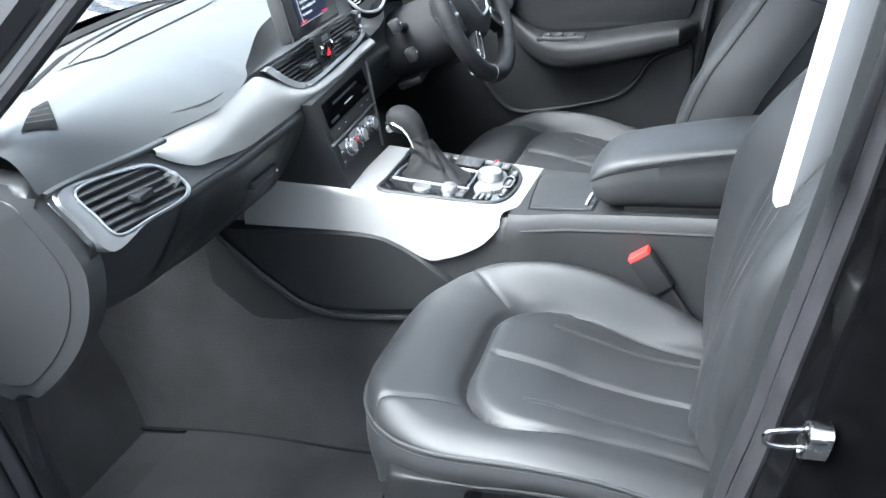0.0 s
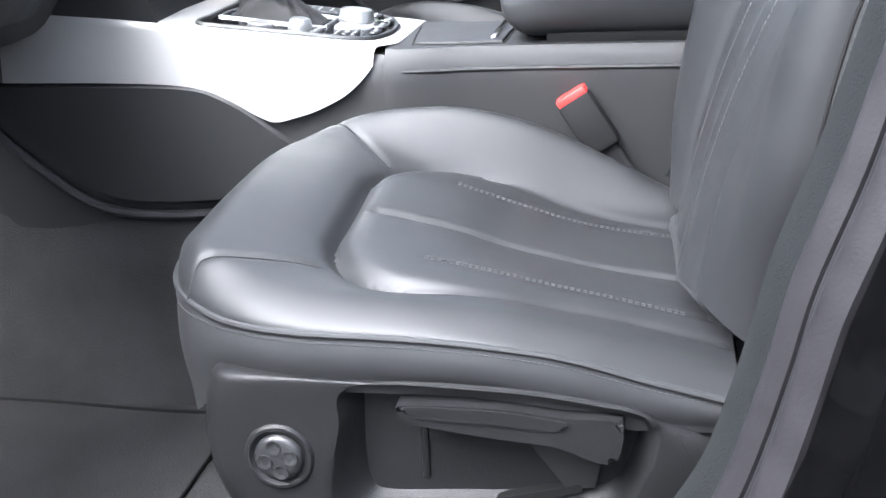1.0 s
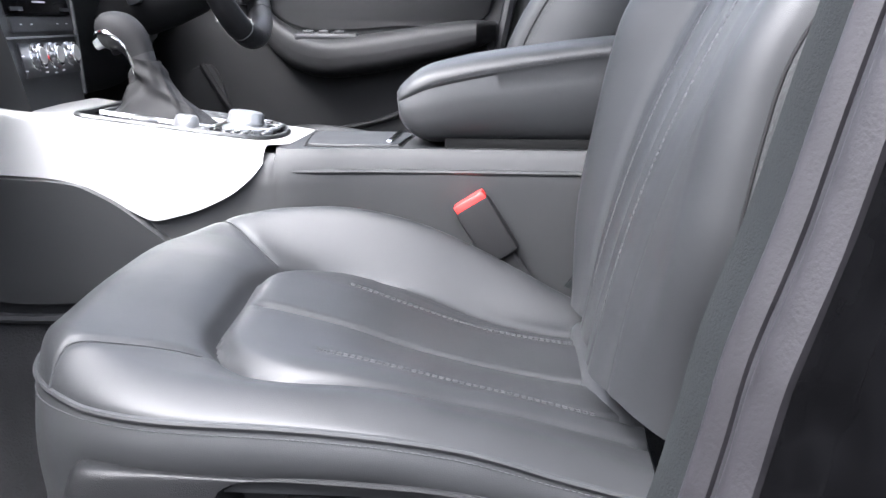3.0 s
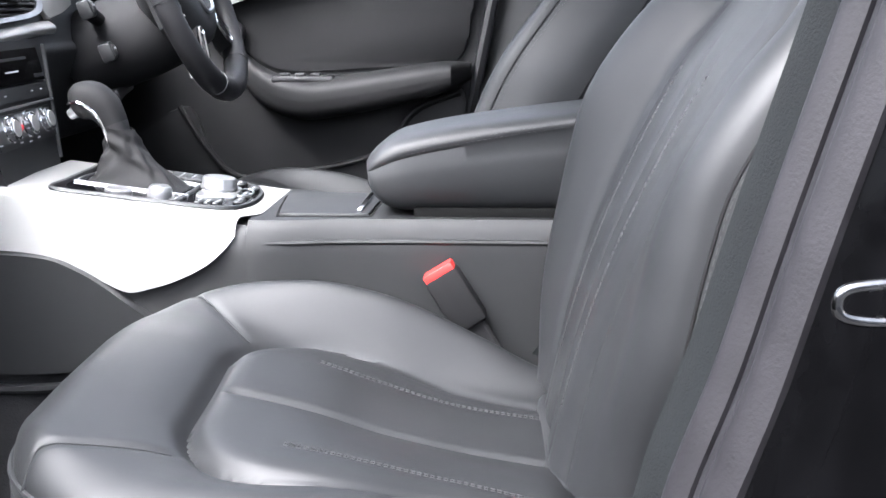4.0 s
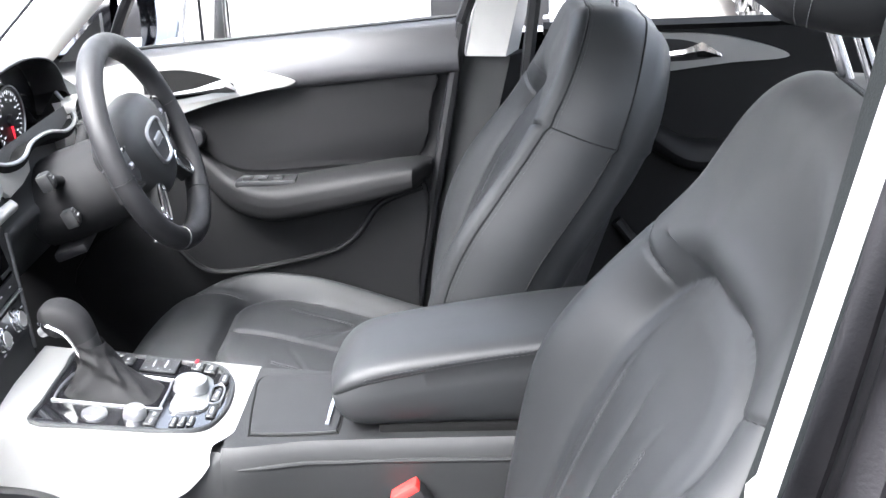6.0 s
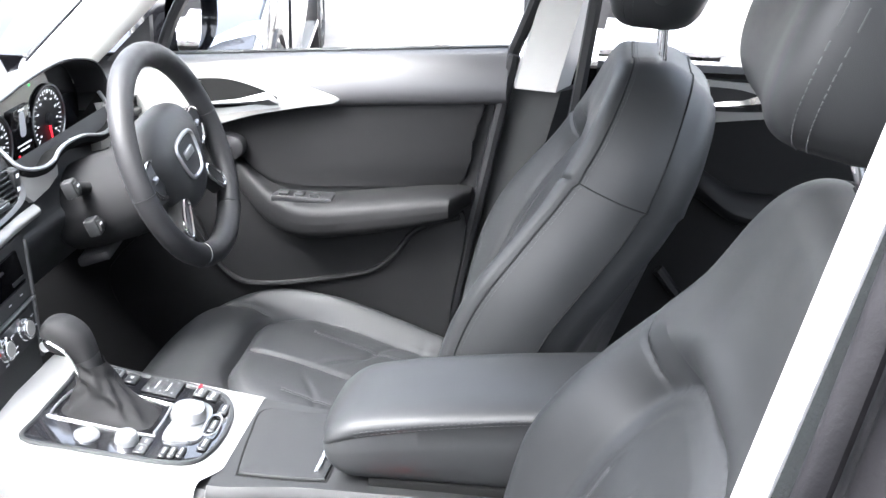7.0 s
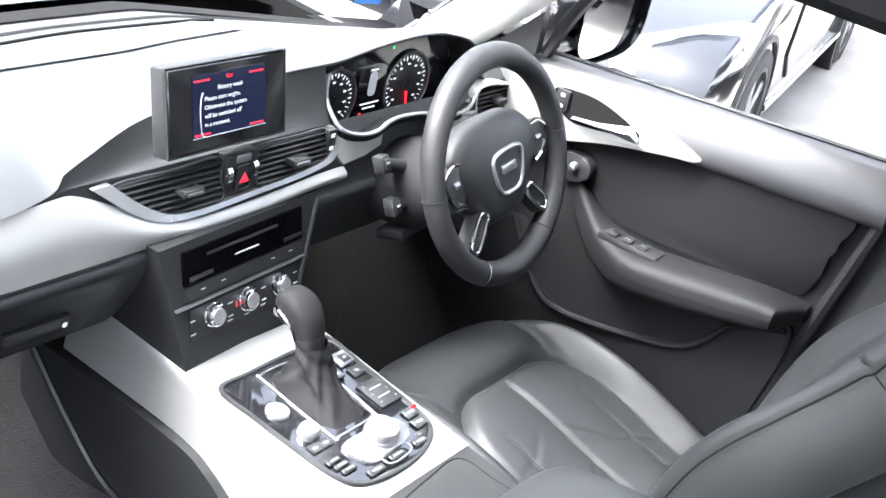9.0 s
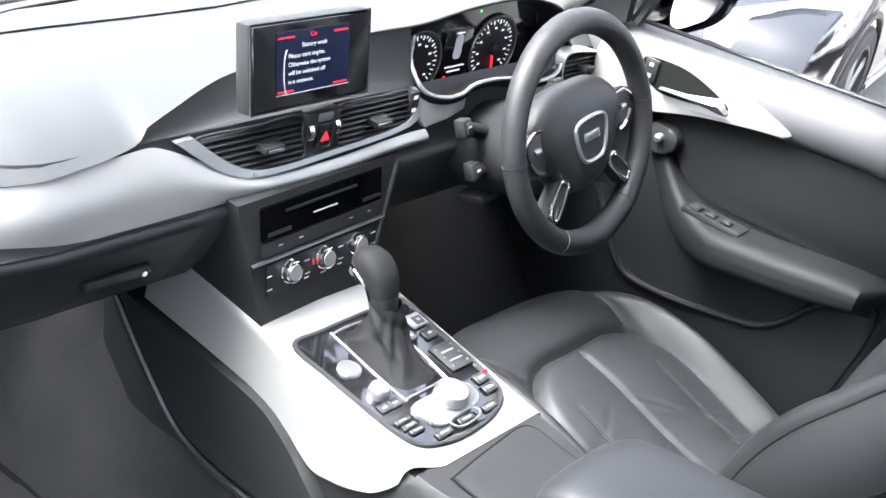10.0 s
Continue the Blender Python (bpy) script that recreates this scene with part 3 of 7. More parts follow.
class Back:
    """The shape of one backrest."""
    def __init__(self, c, recline, tall):
        r = radians(recline)
        self.c, self.tall, self.own = Vector(c), tall, c[1] < 0
        self.up, self.out = Vector((math.sin(r), 0, math.cos(r))), Vector((-math.cos(r), 0, math.sin(r)))
        self.crest, self.middle = (PASSENGER_CREST, PASSENGER_MIDDLE) if self.own else (DRIVER_CREST, DRIVER_MIDDLE)
        self.arch = tall - (0.225 if self.own else 0.145)
        self.mid = -0.032 if self.own else 0.0

    def half(self, h):
        return (0.205 + 0.052 * smooth_step(-0.02, 0.20, h) - 0.040 * smooth_step(0.34, 0.66, h)) if self.own else (0.200 + 0.048 * smooth_step(-0.02, 0.20, h) - 0.045 * smooth_step(0.32, 0.62, h))

    def edge(self, h):
        """Half the width of the front at h, with the rounded top corners."""
        w, r, q = self.half(h), 0.150, h - (self.tall - 0.150)
        return w if q <= 0 else w - r + math.sqrt(max(r * r - q * q, 0))

    def insert_half(self, h):
        return 0.125 + 0.035 * smooth_step(0.0, 0.35, h) - (0.004 if self.own else 0.012) * smooth_step(0.38, 0.56, h)

    def insert(self, h, y):
        return round_box_sdf(h - 0.1, y - self.mid * smooth_step(0.1, 0.45, h), self.arch - 0.1, self.insert_half(h), 0.118)

    def point(self, h, y, lift=0.0):
        rim = -round_box_sdf(h - self.tall / 2 + 0.3, y, self.tall / 2 + 0.3, self.half(h), 0.150)
        d = self.insert(h, y)
        inner = y if self.own else -y
        crest, middle = along(self.crest, h), along(self.middle, h)
        crest -= ((0.056 if self.own else 0.004) * smooth_step(0.05, -0.15, inner)) * smooth_step(0.75, 0.45, h)
        k = smooth_step(-0.030, 0.070, d) if h < self.arch else smooth_step(-0.030, 0.050, d)
        depth = middle + (crest - middle) * k
        top = smooth_step(self.arch - 0.14, self.arch - 0.02, h)
        depth -= (0.003 + 0.005 * top) * math.exp(-(d / (0.006 + 0.005 * top)) ** 2)
        if d > 0:
            depth -= 0.003 * top * math.exp(-(d / 0.025) ** 2)
            depth -= 0.004 * math.exp(-((h - self.seam_h(abs(y - self.mid))) / 0.004) ** 2) * smooth_step(0.0, 0.012, d)
        else:
            f = smooth_step(0.004, 0.03, -d)
            pleat = 0.070 + 0.04 * h
            low = 1 - smooth_step(self.arch - 0.17, self.arch - 0.10, h)
            depth += 0.007 * smooth_step(0.0, 0.04, -d)
            depth -= f * low * (0.005 * math.exp(-(y / 0.006) ** 2) + 0.004 * math.exp(-(y / 0.022) ** 2))
            depth -= 0.0022 * f * low * (math.exp(-((y - pleat) / 0.006) ** 2) + math.exp(-((y + pleat) / 0.006) ** 2))
        r = 0.050 if self.own else 0.026
        if rim < r:
            depth -= 0.85 * r * (1 - math.sqrt(max(1 - (1 - max(rim, 0) / r) ** 2, 0)))
        return self.c + self.up * h + Vector((0, y, 0)) + self.out * (depth + lift)

    def seam_h(self, y):
        """Height of the sewn line from a corner of the arch out to the edge."""
        return self.arch - 0.048 + 0.42 * max(y - self.insert_half(self.arch) + 0.012, 0)

    def outline(self, n=64):
        """The front's edge, from the foot of one flank over the top to the foot of the other, with the way out at each point."""
        t = self.tall
        hs = [t * (k / n) * 0.78 for k in range(n)]
        ring = [(h, -self.edge(h), 0.0, -1.0) for h in hs]
        top = hs[-1]
        for k in range(1, n):
            a = math.pi * k / n
            h = t - 0.150 + 0.150 * math.sin(a) ** 0.9
            if h > top and a < math.pi / 2:
                ring.append((h, -self.edge(h), math.sin(a), -math.cos(a)))
            elif h > top:
                ring.append((h, self.edge(h), math.sin(a), -math.cos(a)))
        # the flat run along the top
        i = max(range(len(ring)), key=lambda j: ring[j][0])
        flat = self.half(t) - 0.150
        run = [(t - 0.0002, -flat + 2 * flat * k / 16, 1.0, 0.0) for k in range(17)]
        left, right = [q for q in ring if q[1] < -flat - 0.001], [q for q in ring if q[1] > flat + 0.001]
        right += [(h, self.edge(h), 0.0, 1.0) for h in reversed(hs)]
        return left + run + right


def dashes(points, name, owner, r=0.0007, fill=0.62):
    part(name, joined(*[tube([a, a.lerp(b, fill)], r, 4) for a, b in zip(points, points[1:])]), SEAM, owner, "fine row of stitches")


def front_seat(name, c, recline, label, tall, lift, fore):
    """c: the bite of the seat."""
    own = c[1] < 0
    seat = thing(name, (c[0] - 0.25, c[1], 0.10), label, "car seat", "front seats")
    L = 0.60
    ease = lambda u: L * (0.35 * u * u + 0.65 * u ** 1.35) + 0.0006
    bsp = lambda v: math.sin((2 * v - 1) * math.pi / 2) * 0.35 + (2 * v - 1) * 0.65
    part("cushion", grid(lambda u, v: cushion_point(ease(u), bsp(v), c), 190, 180), LEATHER, seat, "black leather cushion with a stitched middle panel")
    rim = [cushion_point(ease(u / 60), -1, c) for u in range(60, -1, -1)] + [cushion_point(ease(u / 60), 1, c) for u in range(0, 61)]
    part("piping", tube([p + Vector((0, 0, 0.001)) for p in rim], 0.0036, 8), LEATHER_SIDE, seat, "raised leather piping")
    def skirt(u, v):
        s = u * (len(rim) - 1)
        i = min(int(s), len(rim) - 2)
        p = rim[i].lerp(rim[i + 1], s - i)
        inward = (Vector((c[0] - 0.27, c[1], 0)) - Vector((p.x, p.y, 0))).normalized()
        low = c[2] - (0.046 if own else 0.075) - 0.030 * smooth_step(0.34, 0.52, p.x - (c[0] - 0.565)) * own - (0.10 if own else 0.045) * smooth_step(0.13, -0.01, p.x - (c[0] - 0.565))
        z = p.z - 0.002 + (low - p.z) * v
        k = (0.005 if own else 0.012) * math.sin(math.pi * min(v * 1.25, 1)) - (0.0005 if own else 0.003) - (0.004 if own else 0.035) * v ** 3
        return Vector((p.x, p.y, z)) - inward * k
    part("skirt", grid(skirt, 180, 14), LEATHER_SIDE, seat, "black leatherette cushion skirt")
    dashes([skirt(u / 320, 0.09) + (Vector((skirt(u / 320, 0.09).x - c[0] + 0.27, skirt(u / 320, 0.09).y - c[1], 0)).normalized() * 0.0008) for u in range(0, 321)], "stitching", seat, 0.0007)
    # rear roll where cushion and backrest meet
    if own:
        roll = spl([(0.574, -0.222, 0.388), (0.583, -0.32, 0.380), (0.594, -0.44, 0.366), (0.606, -0.56, 0.346), (0.614, -0.60, 0.338)], 6)
    else:
        roll = spl([(c[0] - 0.030, c[1] + 0.135, c[2] + 0.008), (c[0] - 0.022, c[1], c[2]), (c[0] - 0.014, c[1] - 0.10, c[2]), (c[0] + 0.010, c[1] - 0.16, c[2] - 0.040)], 6)
    part("rear_roll", tube(roll, lambda t: 0.010 + 0.014 * math.sin(math.pi * t) ** 0.5, 14), LEATHER_SIDE, seat, "rolled leather edge behind the cushion")
    sgn = 1 if own else -1
    on = lambda x, inner, up=0.0: cushion_point(x, sgn * inner / cushion_half(x), c) + Vector((0, 0, up))
    for o in (-0.114, 0.110):
        for e in (-0.003, 0.003):
            dashes([on(0.29 + 0.0065 * k, o + e, 0.0006) for k in range(42)], "cushion_stitches", seat)
    part("lip_seam", tube([on(x, cushion_seam(x, True), 0.0004) for x in (0.058 + 0.132 * k / 30 for k in range(31))], 0.0013, 5), LEATHER_SIDE, seat, "sewn edge of the front lip")
    part("lip_seam", tube([on(x, cushion_seam(x, False), 0.0004) for x in (0.095 + 0.105 * k / 20 for k in range(21))], 0.0013, 5), LEATHER_SIDE, seat, "sewn edge of the front lip")
    # backrest
    back = Back((c[0] + 0.035, c[1] + (-0.012 if own else 0.010), c[2]), recline, tall)
    hs = lambda u: tall * (1 - (1 - u) ** 1.5) if u < 1 else tall
    face = lambda u, v: back.point(min(hs(u), tall - 0.0002), bsp(v) * back.edge(min(hs(u), tall - 0.0002)))
    part("backrest", grid(face, 190, 170), LEATHER, seat, "black leather backrest with side bolsters")
    ring = back.outline()
    strip_deep = lambda h: (0.120 if own else 0.108) - 0.020 * smooth_step(0.45, tall, h)
    def strip(i, v):
        h, y, gh, gy = ring[i]
        out = back.up * gh + Vector((0, gy, 0))
        swell = 0.016 * math.sin(math.pi * min(v, 1.0) * 0.75)
        return back.point(h, y) - back.out * strip_deep(h) * v + out * swell
    k = len(ring) - 1
    part("side_strip", grid(lambda u, v: strip(int(u * k + 0.5), v), k, 12), LEATHER_SIDE, seat, "black leatherette strip round the backrest")
    def shell(i, v):
        h, y, gh, gy = ring[i]
        out = back.up * gh + Vector((0, gy, 0))
        p = strip(i, 1.0)
        bend = math.pi / 2 * v
        return p - back.out * 0.060 * math.sin(bend) - out * 0.055 * (1 - math.cos(bend)) - out * 0.006 * min(v * 8, 1)
    part("rear_edge", grid(lambda u, v: shell(int(u * k + 0.5), v), k, 8), LEATHER_SIDE, seat, "rounded rear edge of the backrest")
    last = [shell(i, 1.0) for i in range(k + 1)]
    spine = lambda i: back.c + back.up * min(max((last[i] - back.c).dot(back.up), 0.02), tall - 0.14) + back.out * (-0.150)
    part("back_shell", grid(lambda u, v: last[int(u * k + 0.5)].lerp(spine(int(u * k + 0.5)), v), k, 4), HARD, seat, "black plastic back shell")
    part("edge_seam", tube([strip(i, 0.0) + back.out * 0.0005 for i in range(k + 1)], 0.0016, 6), BOOT, seat, "sewn edge of the front")
    part("rear_seam", tube([strip(i, 1.0) for i in range(k + 1)], 0.0017, 6), BOOT, seat, "sewn welt along the rear edge")
    for e in (0.03, 0.07):
        dashes([strip(i, e) + (strip(i, e) - back.c - back.up * 0.35).normalized() * 0.0004 for i in range(4, k - 3)], "edge_stitches", seat, 0.0006)
    for s in (-1, 1):
        i = min((j for j in range(k + 1) if ring[j][1] * s > 0), key=lambda j: abs(ring[j][0] - tall + 0.155))
        part("shoulder_seam", tube([strip(i, v / 10) for v in range(11)], 0.0014, 5), BOOT, seat, "sewn seam across the side strip")
        y0 = back.insert_half(back.arch) - 0.008
        line = [(back.seam_h(y0 + 0.12 * q / 24), y0 + 0.12 * q / 24) for q in range(25)]
        part("shoulder_line", tube([back.point(h, s * y + back.mid) for h, y in line if abs(s * y + back.mid) < back.edge(h) - 0.002], 0.0013, 5), BOOT, seat, "sewn line across the shoulder")
        for e in (-0.003, 0.003):
            dashes([back.point(0.05 + 0.0065 * q, s * (0.070 + 0.04 * (0.05 + 0.0065 * q) + e), 0.0006) for q in range(55)], "backrest_stitches", seat)
    # head restraint
    top = back.c + back.up * (tall - 0.006) - back.out * 0.045
    rest = Matrix.Translation(top + back.up * (0.115 + lift) + back.out * (fore + 0.035)) @ Euler((0, radians(recline - (8 if own else 17)), 0)).to_matrix().to_4x4()
    def pad(u, v):
        a, t = 2 * math.pi * u, math.pi * v
        s, q = math.sin(t), math.cos(t)
        f = lambda q, e: math.copysign(abs(q) ** e, q)
        x = 0.072 * f(s, 0.5) * f(math.cos(a), 0.55)
        y = 0.148 * f(s, 0.42) * f(math.sin(a), 0.42)
        z = 0.125 * f(q, 0.5)
        x += 0.018 * (y / 0.13) ** 2 * -1 + 0.010 * (z / 0.1)
        return rest @ Vector((x, y, z))
    hr = part("head_restraint", grid(pad, 64, 40), LEATHER, seat, "black leather head restraint")
    for e in (0.30, 0.33):
        dashes([pad(e + 0.40, 0.12 + 0.76 * q / 44) + (pad(e + 0.40, 0.12 + 0.76 * q / 44) - rest @ Vector()).normalized() * 0.0006 for q in range(45)], "restraint_stitches", hr, 0.0007)
    for y in (-0.055, 0.055):
        part("post", tube([top + Vector((0, y, 0)) - back.up * 0.04, rest @ Vector((0.0, y, -0.09))], 0.0065, 12), CHROME, seat, "chrome head restraint post")
        part("guide_cap", lathe([(0.021, -0.004), (0.021, 0.003), (0.018, 0.007), (0.009, 0.009)], Matrix.Translation(top + Vector((0, y, 0))) @ Euler((0, radians(recline), 0)).to_matrix().to_4x4()), DARK, seat, "black guide collar")
    # height button on the head restraint
    spot = rest @ Vector((-0.012, 0.146 if own else -0.146, -0.062))
    part("release_button", lathe([(0.001, -0.004), (0.016, -0.004), (0.016, 0.003), (0.013, 0.005), (0.001, 0.005)], Matrix.Translation(spot) @ Euler((radians(-90 if own else 90), 0, 0)).to_matrix().to_4x4()), DARK, hr, "round black release button")
    return seat


PB = (0.585, -0.40, 0.40)
pseat = front_seat("passenger_seat", PB, 22.0, "black leather passenger seat with stitched centre panel, reclined", 0.775, 0.060, 0.095)
dseat = front_seat("driver_seat", (0.455, 0.395, 0.42), 20.0, "creased black leather driver seat, upright", 0.70, 0.068, 0.040)

# plastic base panel of the passenger seat: a broad rounded face, a flared lip and a deep recess
def resample(loop, n, start):
    k = min(range(len(loop)), key=lambda i: (loop[i] - Vector(start)).length)
    loop = loop[k:] + loop[:k]
    seg = [(loop[(i + 1) % len(loop)] - loop[i]).length for i in range(len(loop))]
    total, out, i, acc = sum(seg), [], 0, 0.0
    for s in range(n):
        want = total * s / n
        while acc + seg[i] < want:
            acc += seg[i]
            i += 1
        out.append(loop[i].lerp(loop[(i + 1) % len(loop)], (want - acc) / seg[i]))
    return out
N = 128
oo = resample(spl([(0.128, 0.368), (0.22, 0.368), (0.36, 0.366), (0.48, 0.352), (0.56, 0.332), (0.605, 0.312), (0.612, 0.27), (0.56, 0.20), (0.44, 0.165), (0.26, 0.152), (0.16, 0.168), (0.110, 0.235), (0.100, 0.30), (0.108, 0.352)], 8, True), N, (0.128, 0.368))
aa = resample(spl([(0.262, 0.362), (0.40, 0.363), (0.50, 0.351), (0.540, 0.340), (0.549, 0.315), (0.535, 0.270), (0.508, 0.222), (0.45, 0.196), (0.34, 0.190), (0.262, 0.186), (0.237, 0.200), (0.232, 0.245), (0.246, 0.315)], 8, True), N, (0.262, 0.362))
ff = resample(spl([(0.272, 0.353), (0.40, 0.356), (0.50, 0.344), (0.527, 0.334), (0.531, 0.312), (0.519, 0.275), (0.499, 0.252), (0.45, 0.243), (0.355, 0.238), (0.285, 0.235), (0.268, 0.245), (0.264, 0.28), (0.266, 0.335)], 8, True), N, (0.272, 0.353))
def ring_of(loop, y, toward=None, k=0.0):
    return [Vector((p[0] + (q[0] - p[0]) * k, y, p[1] + (q[1] - p[1]) * k)) for p, q in zip(loop, toward or loop)]
rings = [ring_of(oo, -0.585), ring_of(oo, -0.625), ring_of(oo, -0.638, aa, 0.02), ring_of(oo, -0.649, aa, 0.09), ring_of(oo, -0.6555, aa, 0.22), ring_of(oo, -0.6585, aa, 0.45), ring_of(oo, -0.660, aa, 0.75), ring_of(oo, -0.661, aa, 0.93)]
rings += [ring_of(aa, -0.6605), ring_of(aa, -0.6585, ff, 0.10), ring_of(aa, -0.650, ff, 0.35), ring_of(aa, -0.638, ff, 0.75), ring_of(aa, -0.631, ff, 0.93), ring_of(ff, -0.628)]
base_panel = loft(rings, True, False)
base_panel.faces.new([v for v in base_panel.verts][-N:])
part("base_panel", base_panel, SEAT_PLASTIC, pseat, "grained black plastic seat base")
# lumbar switch
m = Matrix.Translation((0.184, -0.660, 0.284)) @ Euler((radians(90), 0, 0)).to_matrix().to_4x4()
sw = part("lumbar_switch", lathe([(0.001, 0.000), (0.0255, 0.000), (0.027, 0.001), (0.030, 0.0035), (0.033, 0.0035), (0.0355, 0.001), (0.036, -0.01)], m, 48), SEAT_PLASTIC, pseat, "round four-way lumbar switch")
part("button", lathe([(0.0005, 0.0075), (0.016, 0.0075), (0.022, 0.006), (0.0245, 0.003), (0.0248, -0.002)], m, 40), HARD, sw)
for a in range(4):
    dx, dz = math.cos(a * math.pi / 2 + 0.2) * 0.0135, math.sin(a * math.pi / 2 + 0.2) * 0.0135
    part("dimple", lathe([(0.0078, 0.0072), (0.0076, 0.0088), (0.0064, 0.0086), (0.0035, 0.0074), (0.0004, 0.0070)], m @ Matrix.Translation((dx, dz, 0)), 20), HARD, sw)
# height lever: a blade with a stepped grip
lever = spl([(0.305, 0.345), (0.321, 0.350), (0.402, 0.349), (0.464, 0.342), (0.510, 0.341), (0.518, 0.334), (0.515, 0.308), (0.508, 0.297), (0.491, 0.298), (0.470, 0.307), (0.450, 0.313), (0.402, 0.318), (0.333, 0.328), (0.312, 0.336)], 6, True)
part("height_lever", slab([(p[0], -0.650, p[1]) for p in lever], (0, 0.018, 0), (0, -0.020, 0), 0.007, 3), SEAT_PLASTIC, pseat, "dark grey seat height lever")
grip = spl([(0.312, 0.345), (0.325, 0.349), (0.402, 0.347), (0.455, 0.340), (0.470, 0.336), (0.455, 0.329), (0.40, 0.333), (0.33, 0.337)], 6, True)
part("lever_grip", slab([(p[0], -0.668, p[1]) for p in grip], (0, 0.006, 0), (0, -0.004, 0), 0.003, 2), SEAT_PLASTIC, pseat, "raised grip of the lever")
part("lever_arm", slab([(0.415, -0.64, 0.315), (0.50, -0.64, 0.297), (0.490, -0.64, 0.252), (0.462, -0.64, 0.250)], (0, 0.012, 0), (0, 0.0, 0), 0.003), SOFT, pseat, "dark lever arm")
part("recess_rib", box(0.320, 0.328, -0.632, -0.624, 0.250, 0.352, 0.003), SEAT_PLASTIC, pseat, "upright rib in the recess")
slot_line = [(0.398 + 0.076 * k + 0.0042 * math.cos(a), 0.2335 + 0.0185 * k + 0.0042 * math.sin(a)) for k, a in [(0, math.pi * (0.55 + q / 8)) for q in range(9)] + [(1, math.pi * (-0.45 + q / 8)) for q in range(9)]]
part("slot", slab([(x, -0.6375, z) for x, z in slot_line], (0, 0.01, 0), (0, -0.0035, 0)), MATT, pseat, "dark slot")
part("recess_lip", tube([Vector((p[0], -0.6605, p[1] + 0.001)) for p in aa[3:44] if p[1] > 0.33], lambda q: 0.0018 + 0.0016 * min(q * 4, 1), 8), SEAT_PLASTIC, pseat, "raised lip of the recess")
part("rail_cover", box(0.085, 0.16, -0.625, -0.58, 0.105, 0.122, 0.004, 2), SATIN, pseat, "bare metal rail end")
part("front_foot", box(0.15, 0.21, -0.58, -0.18, 0.11, 0.32, 0.02, 2), DARK, pseat)
for y in (-0.59, -0.18):
    part("seat_rail", box(0.10, 0.66, y - 0.02, y + 0.02, 0.10, 0.135, 0.004), DARK, pseat, "dark steel seat rail")
part("underbody", box(0.12, 0.58, -0.60, -0.17, 0.12, 0.33, 0.02), DARK, pseat)
part("underbody", box(0.02, 0.48, 0.18, 0.61, 0.12, 0.42, 0.02), DARK, dseat)
part("seat_rail", box(-0.1, 0.56, 0.56, 0.60, 0.10, 0.135, 0.004), DARK, dseat)
part("base_panel", box(0.0, 0.52, 0.14, 0.165, 0.17, 0.40, 0.01), HARD, dseat, "black plastic seat base")

# seat belt buckle
def buckle_at(x, y, z, tilt):
    b = thing("belt_buckle", (x, y, z - 0.1), "black belt buckle with a red release button", "seat belt buckle", "belt buckles")
    mm = Matrix.Translation((x, y, z)) @ Euler((0, radians(tilt), 0)).to_matrix().to_4x4()
    part("housing", box(-0.023, 0.023, -0.015, 0.015, -0.085, -0.006, 0.006, 2, mm), COLUMN, b)
    part("button", box(-0.021, 0.021, -0.013, 0.013, -0.012, 0.002, 0.003, 2, mm), RED, b, "red release button")
    part("stalk", box(-0.016, 0.016, -0.006, 0.006, -0.22, -0.08, 0.004, 1, mm), COLUMN, b)
    return b
buckle_at(0.434, -0.134, 0.530, -32)
tongue = thing("belt_anchor", (0.59, -0.155, 0.40), "grey webbing and steel anchor beside the cushion", "seat belt part")
part("webbing", loft([[(0.555 + 0.03 * k, -0.150, 0.425 - 0.012 * k), (0.555 + 0.03 * k, -0.144, 0.425 - 0.012 * k), (0.577 + 0.018 * k, -0.144, 0.452 - 0.05 * k), (0.577 + 0.018 * k, -0.150, 0.452 - 0.05 * k)] for k in (0, 1)]), SUEDE, tongue)
part("plate", box(0.582, 0.60, -0.158, -0.154, 0.40, 0.418, 0.002), CHROME, tongue, "bare steel plate")

# ---- centre console ----
def console_z(x):
    return 0.614 - 0.13 * x if x < 0.20 else 0.588
con = thing("centre_console", (0.1, 0, 0.10), "black centre console with brushed aluminium surround", "centre console")
def body_ring(x):
    zt = console_z(x) - (0.008 if x < 0.19 else 0.0)
    k = 0.93 - 0.15 * smooth_step(0.19, 0.34, x)
    return [(x, y, z) for y, z in ((-0.155 * k, 0.10), (-0.150 * k, 0.40), (-0.146 * k, zt - 0.045), (-0.142 * k, zt - 0.012), (-0.130 * k, zt), (0.130 * k, zt), (0.142 * k, zt - 0.012), (0.146 * k, zt - 0.045), (0.150 * k, 0.40), (0.155 * k, 0.10))]
part("body", loft([body_ring(x) for x in (-0.14, -0.05, 0.05, 0.13, 0.16, 0.18, 0.189, 0.191, 0.21, 0.23, 0.25, 0.27, 0.30, 0.45, 0.60, 0.80, 0.95)]), SOFT, con, "soft black console body")
part("edge_rail", tube([(x, -0.144 * (0.93 - 0.15 * smooth_step(0.19, 0.34, x)), console_z(x) - 0.028) for x in (0.212, 0.22, 0.24, 0.26, 0.28, 0.30, 0.4, 0.5, 0.7)], lambda q: 0.0005 + 0.0030 * min(q * 3, 1), 8), SOFT, con)
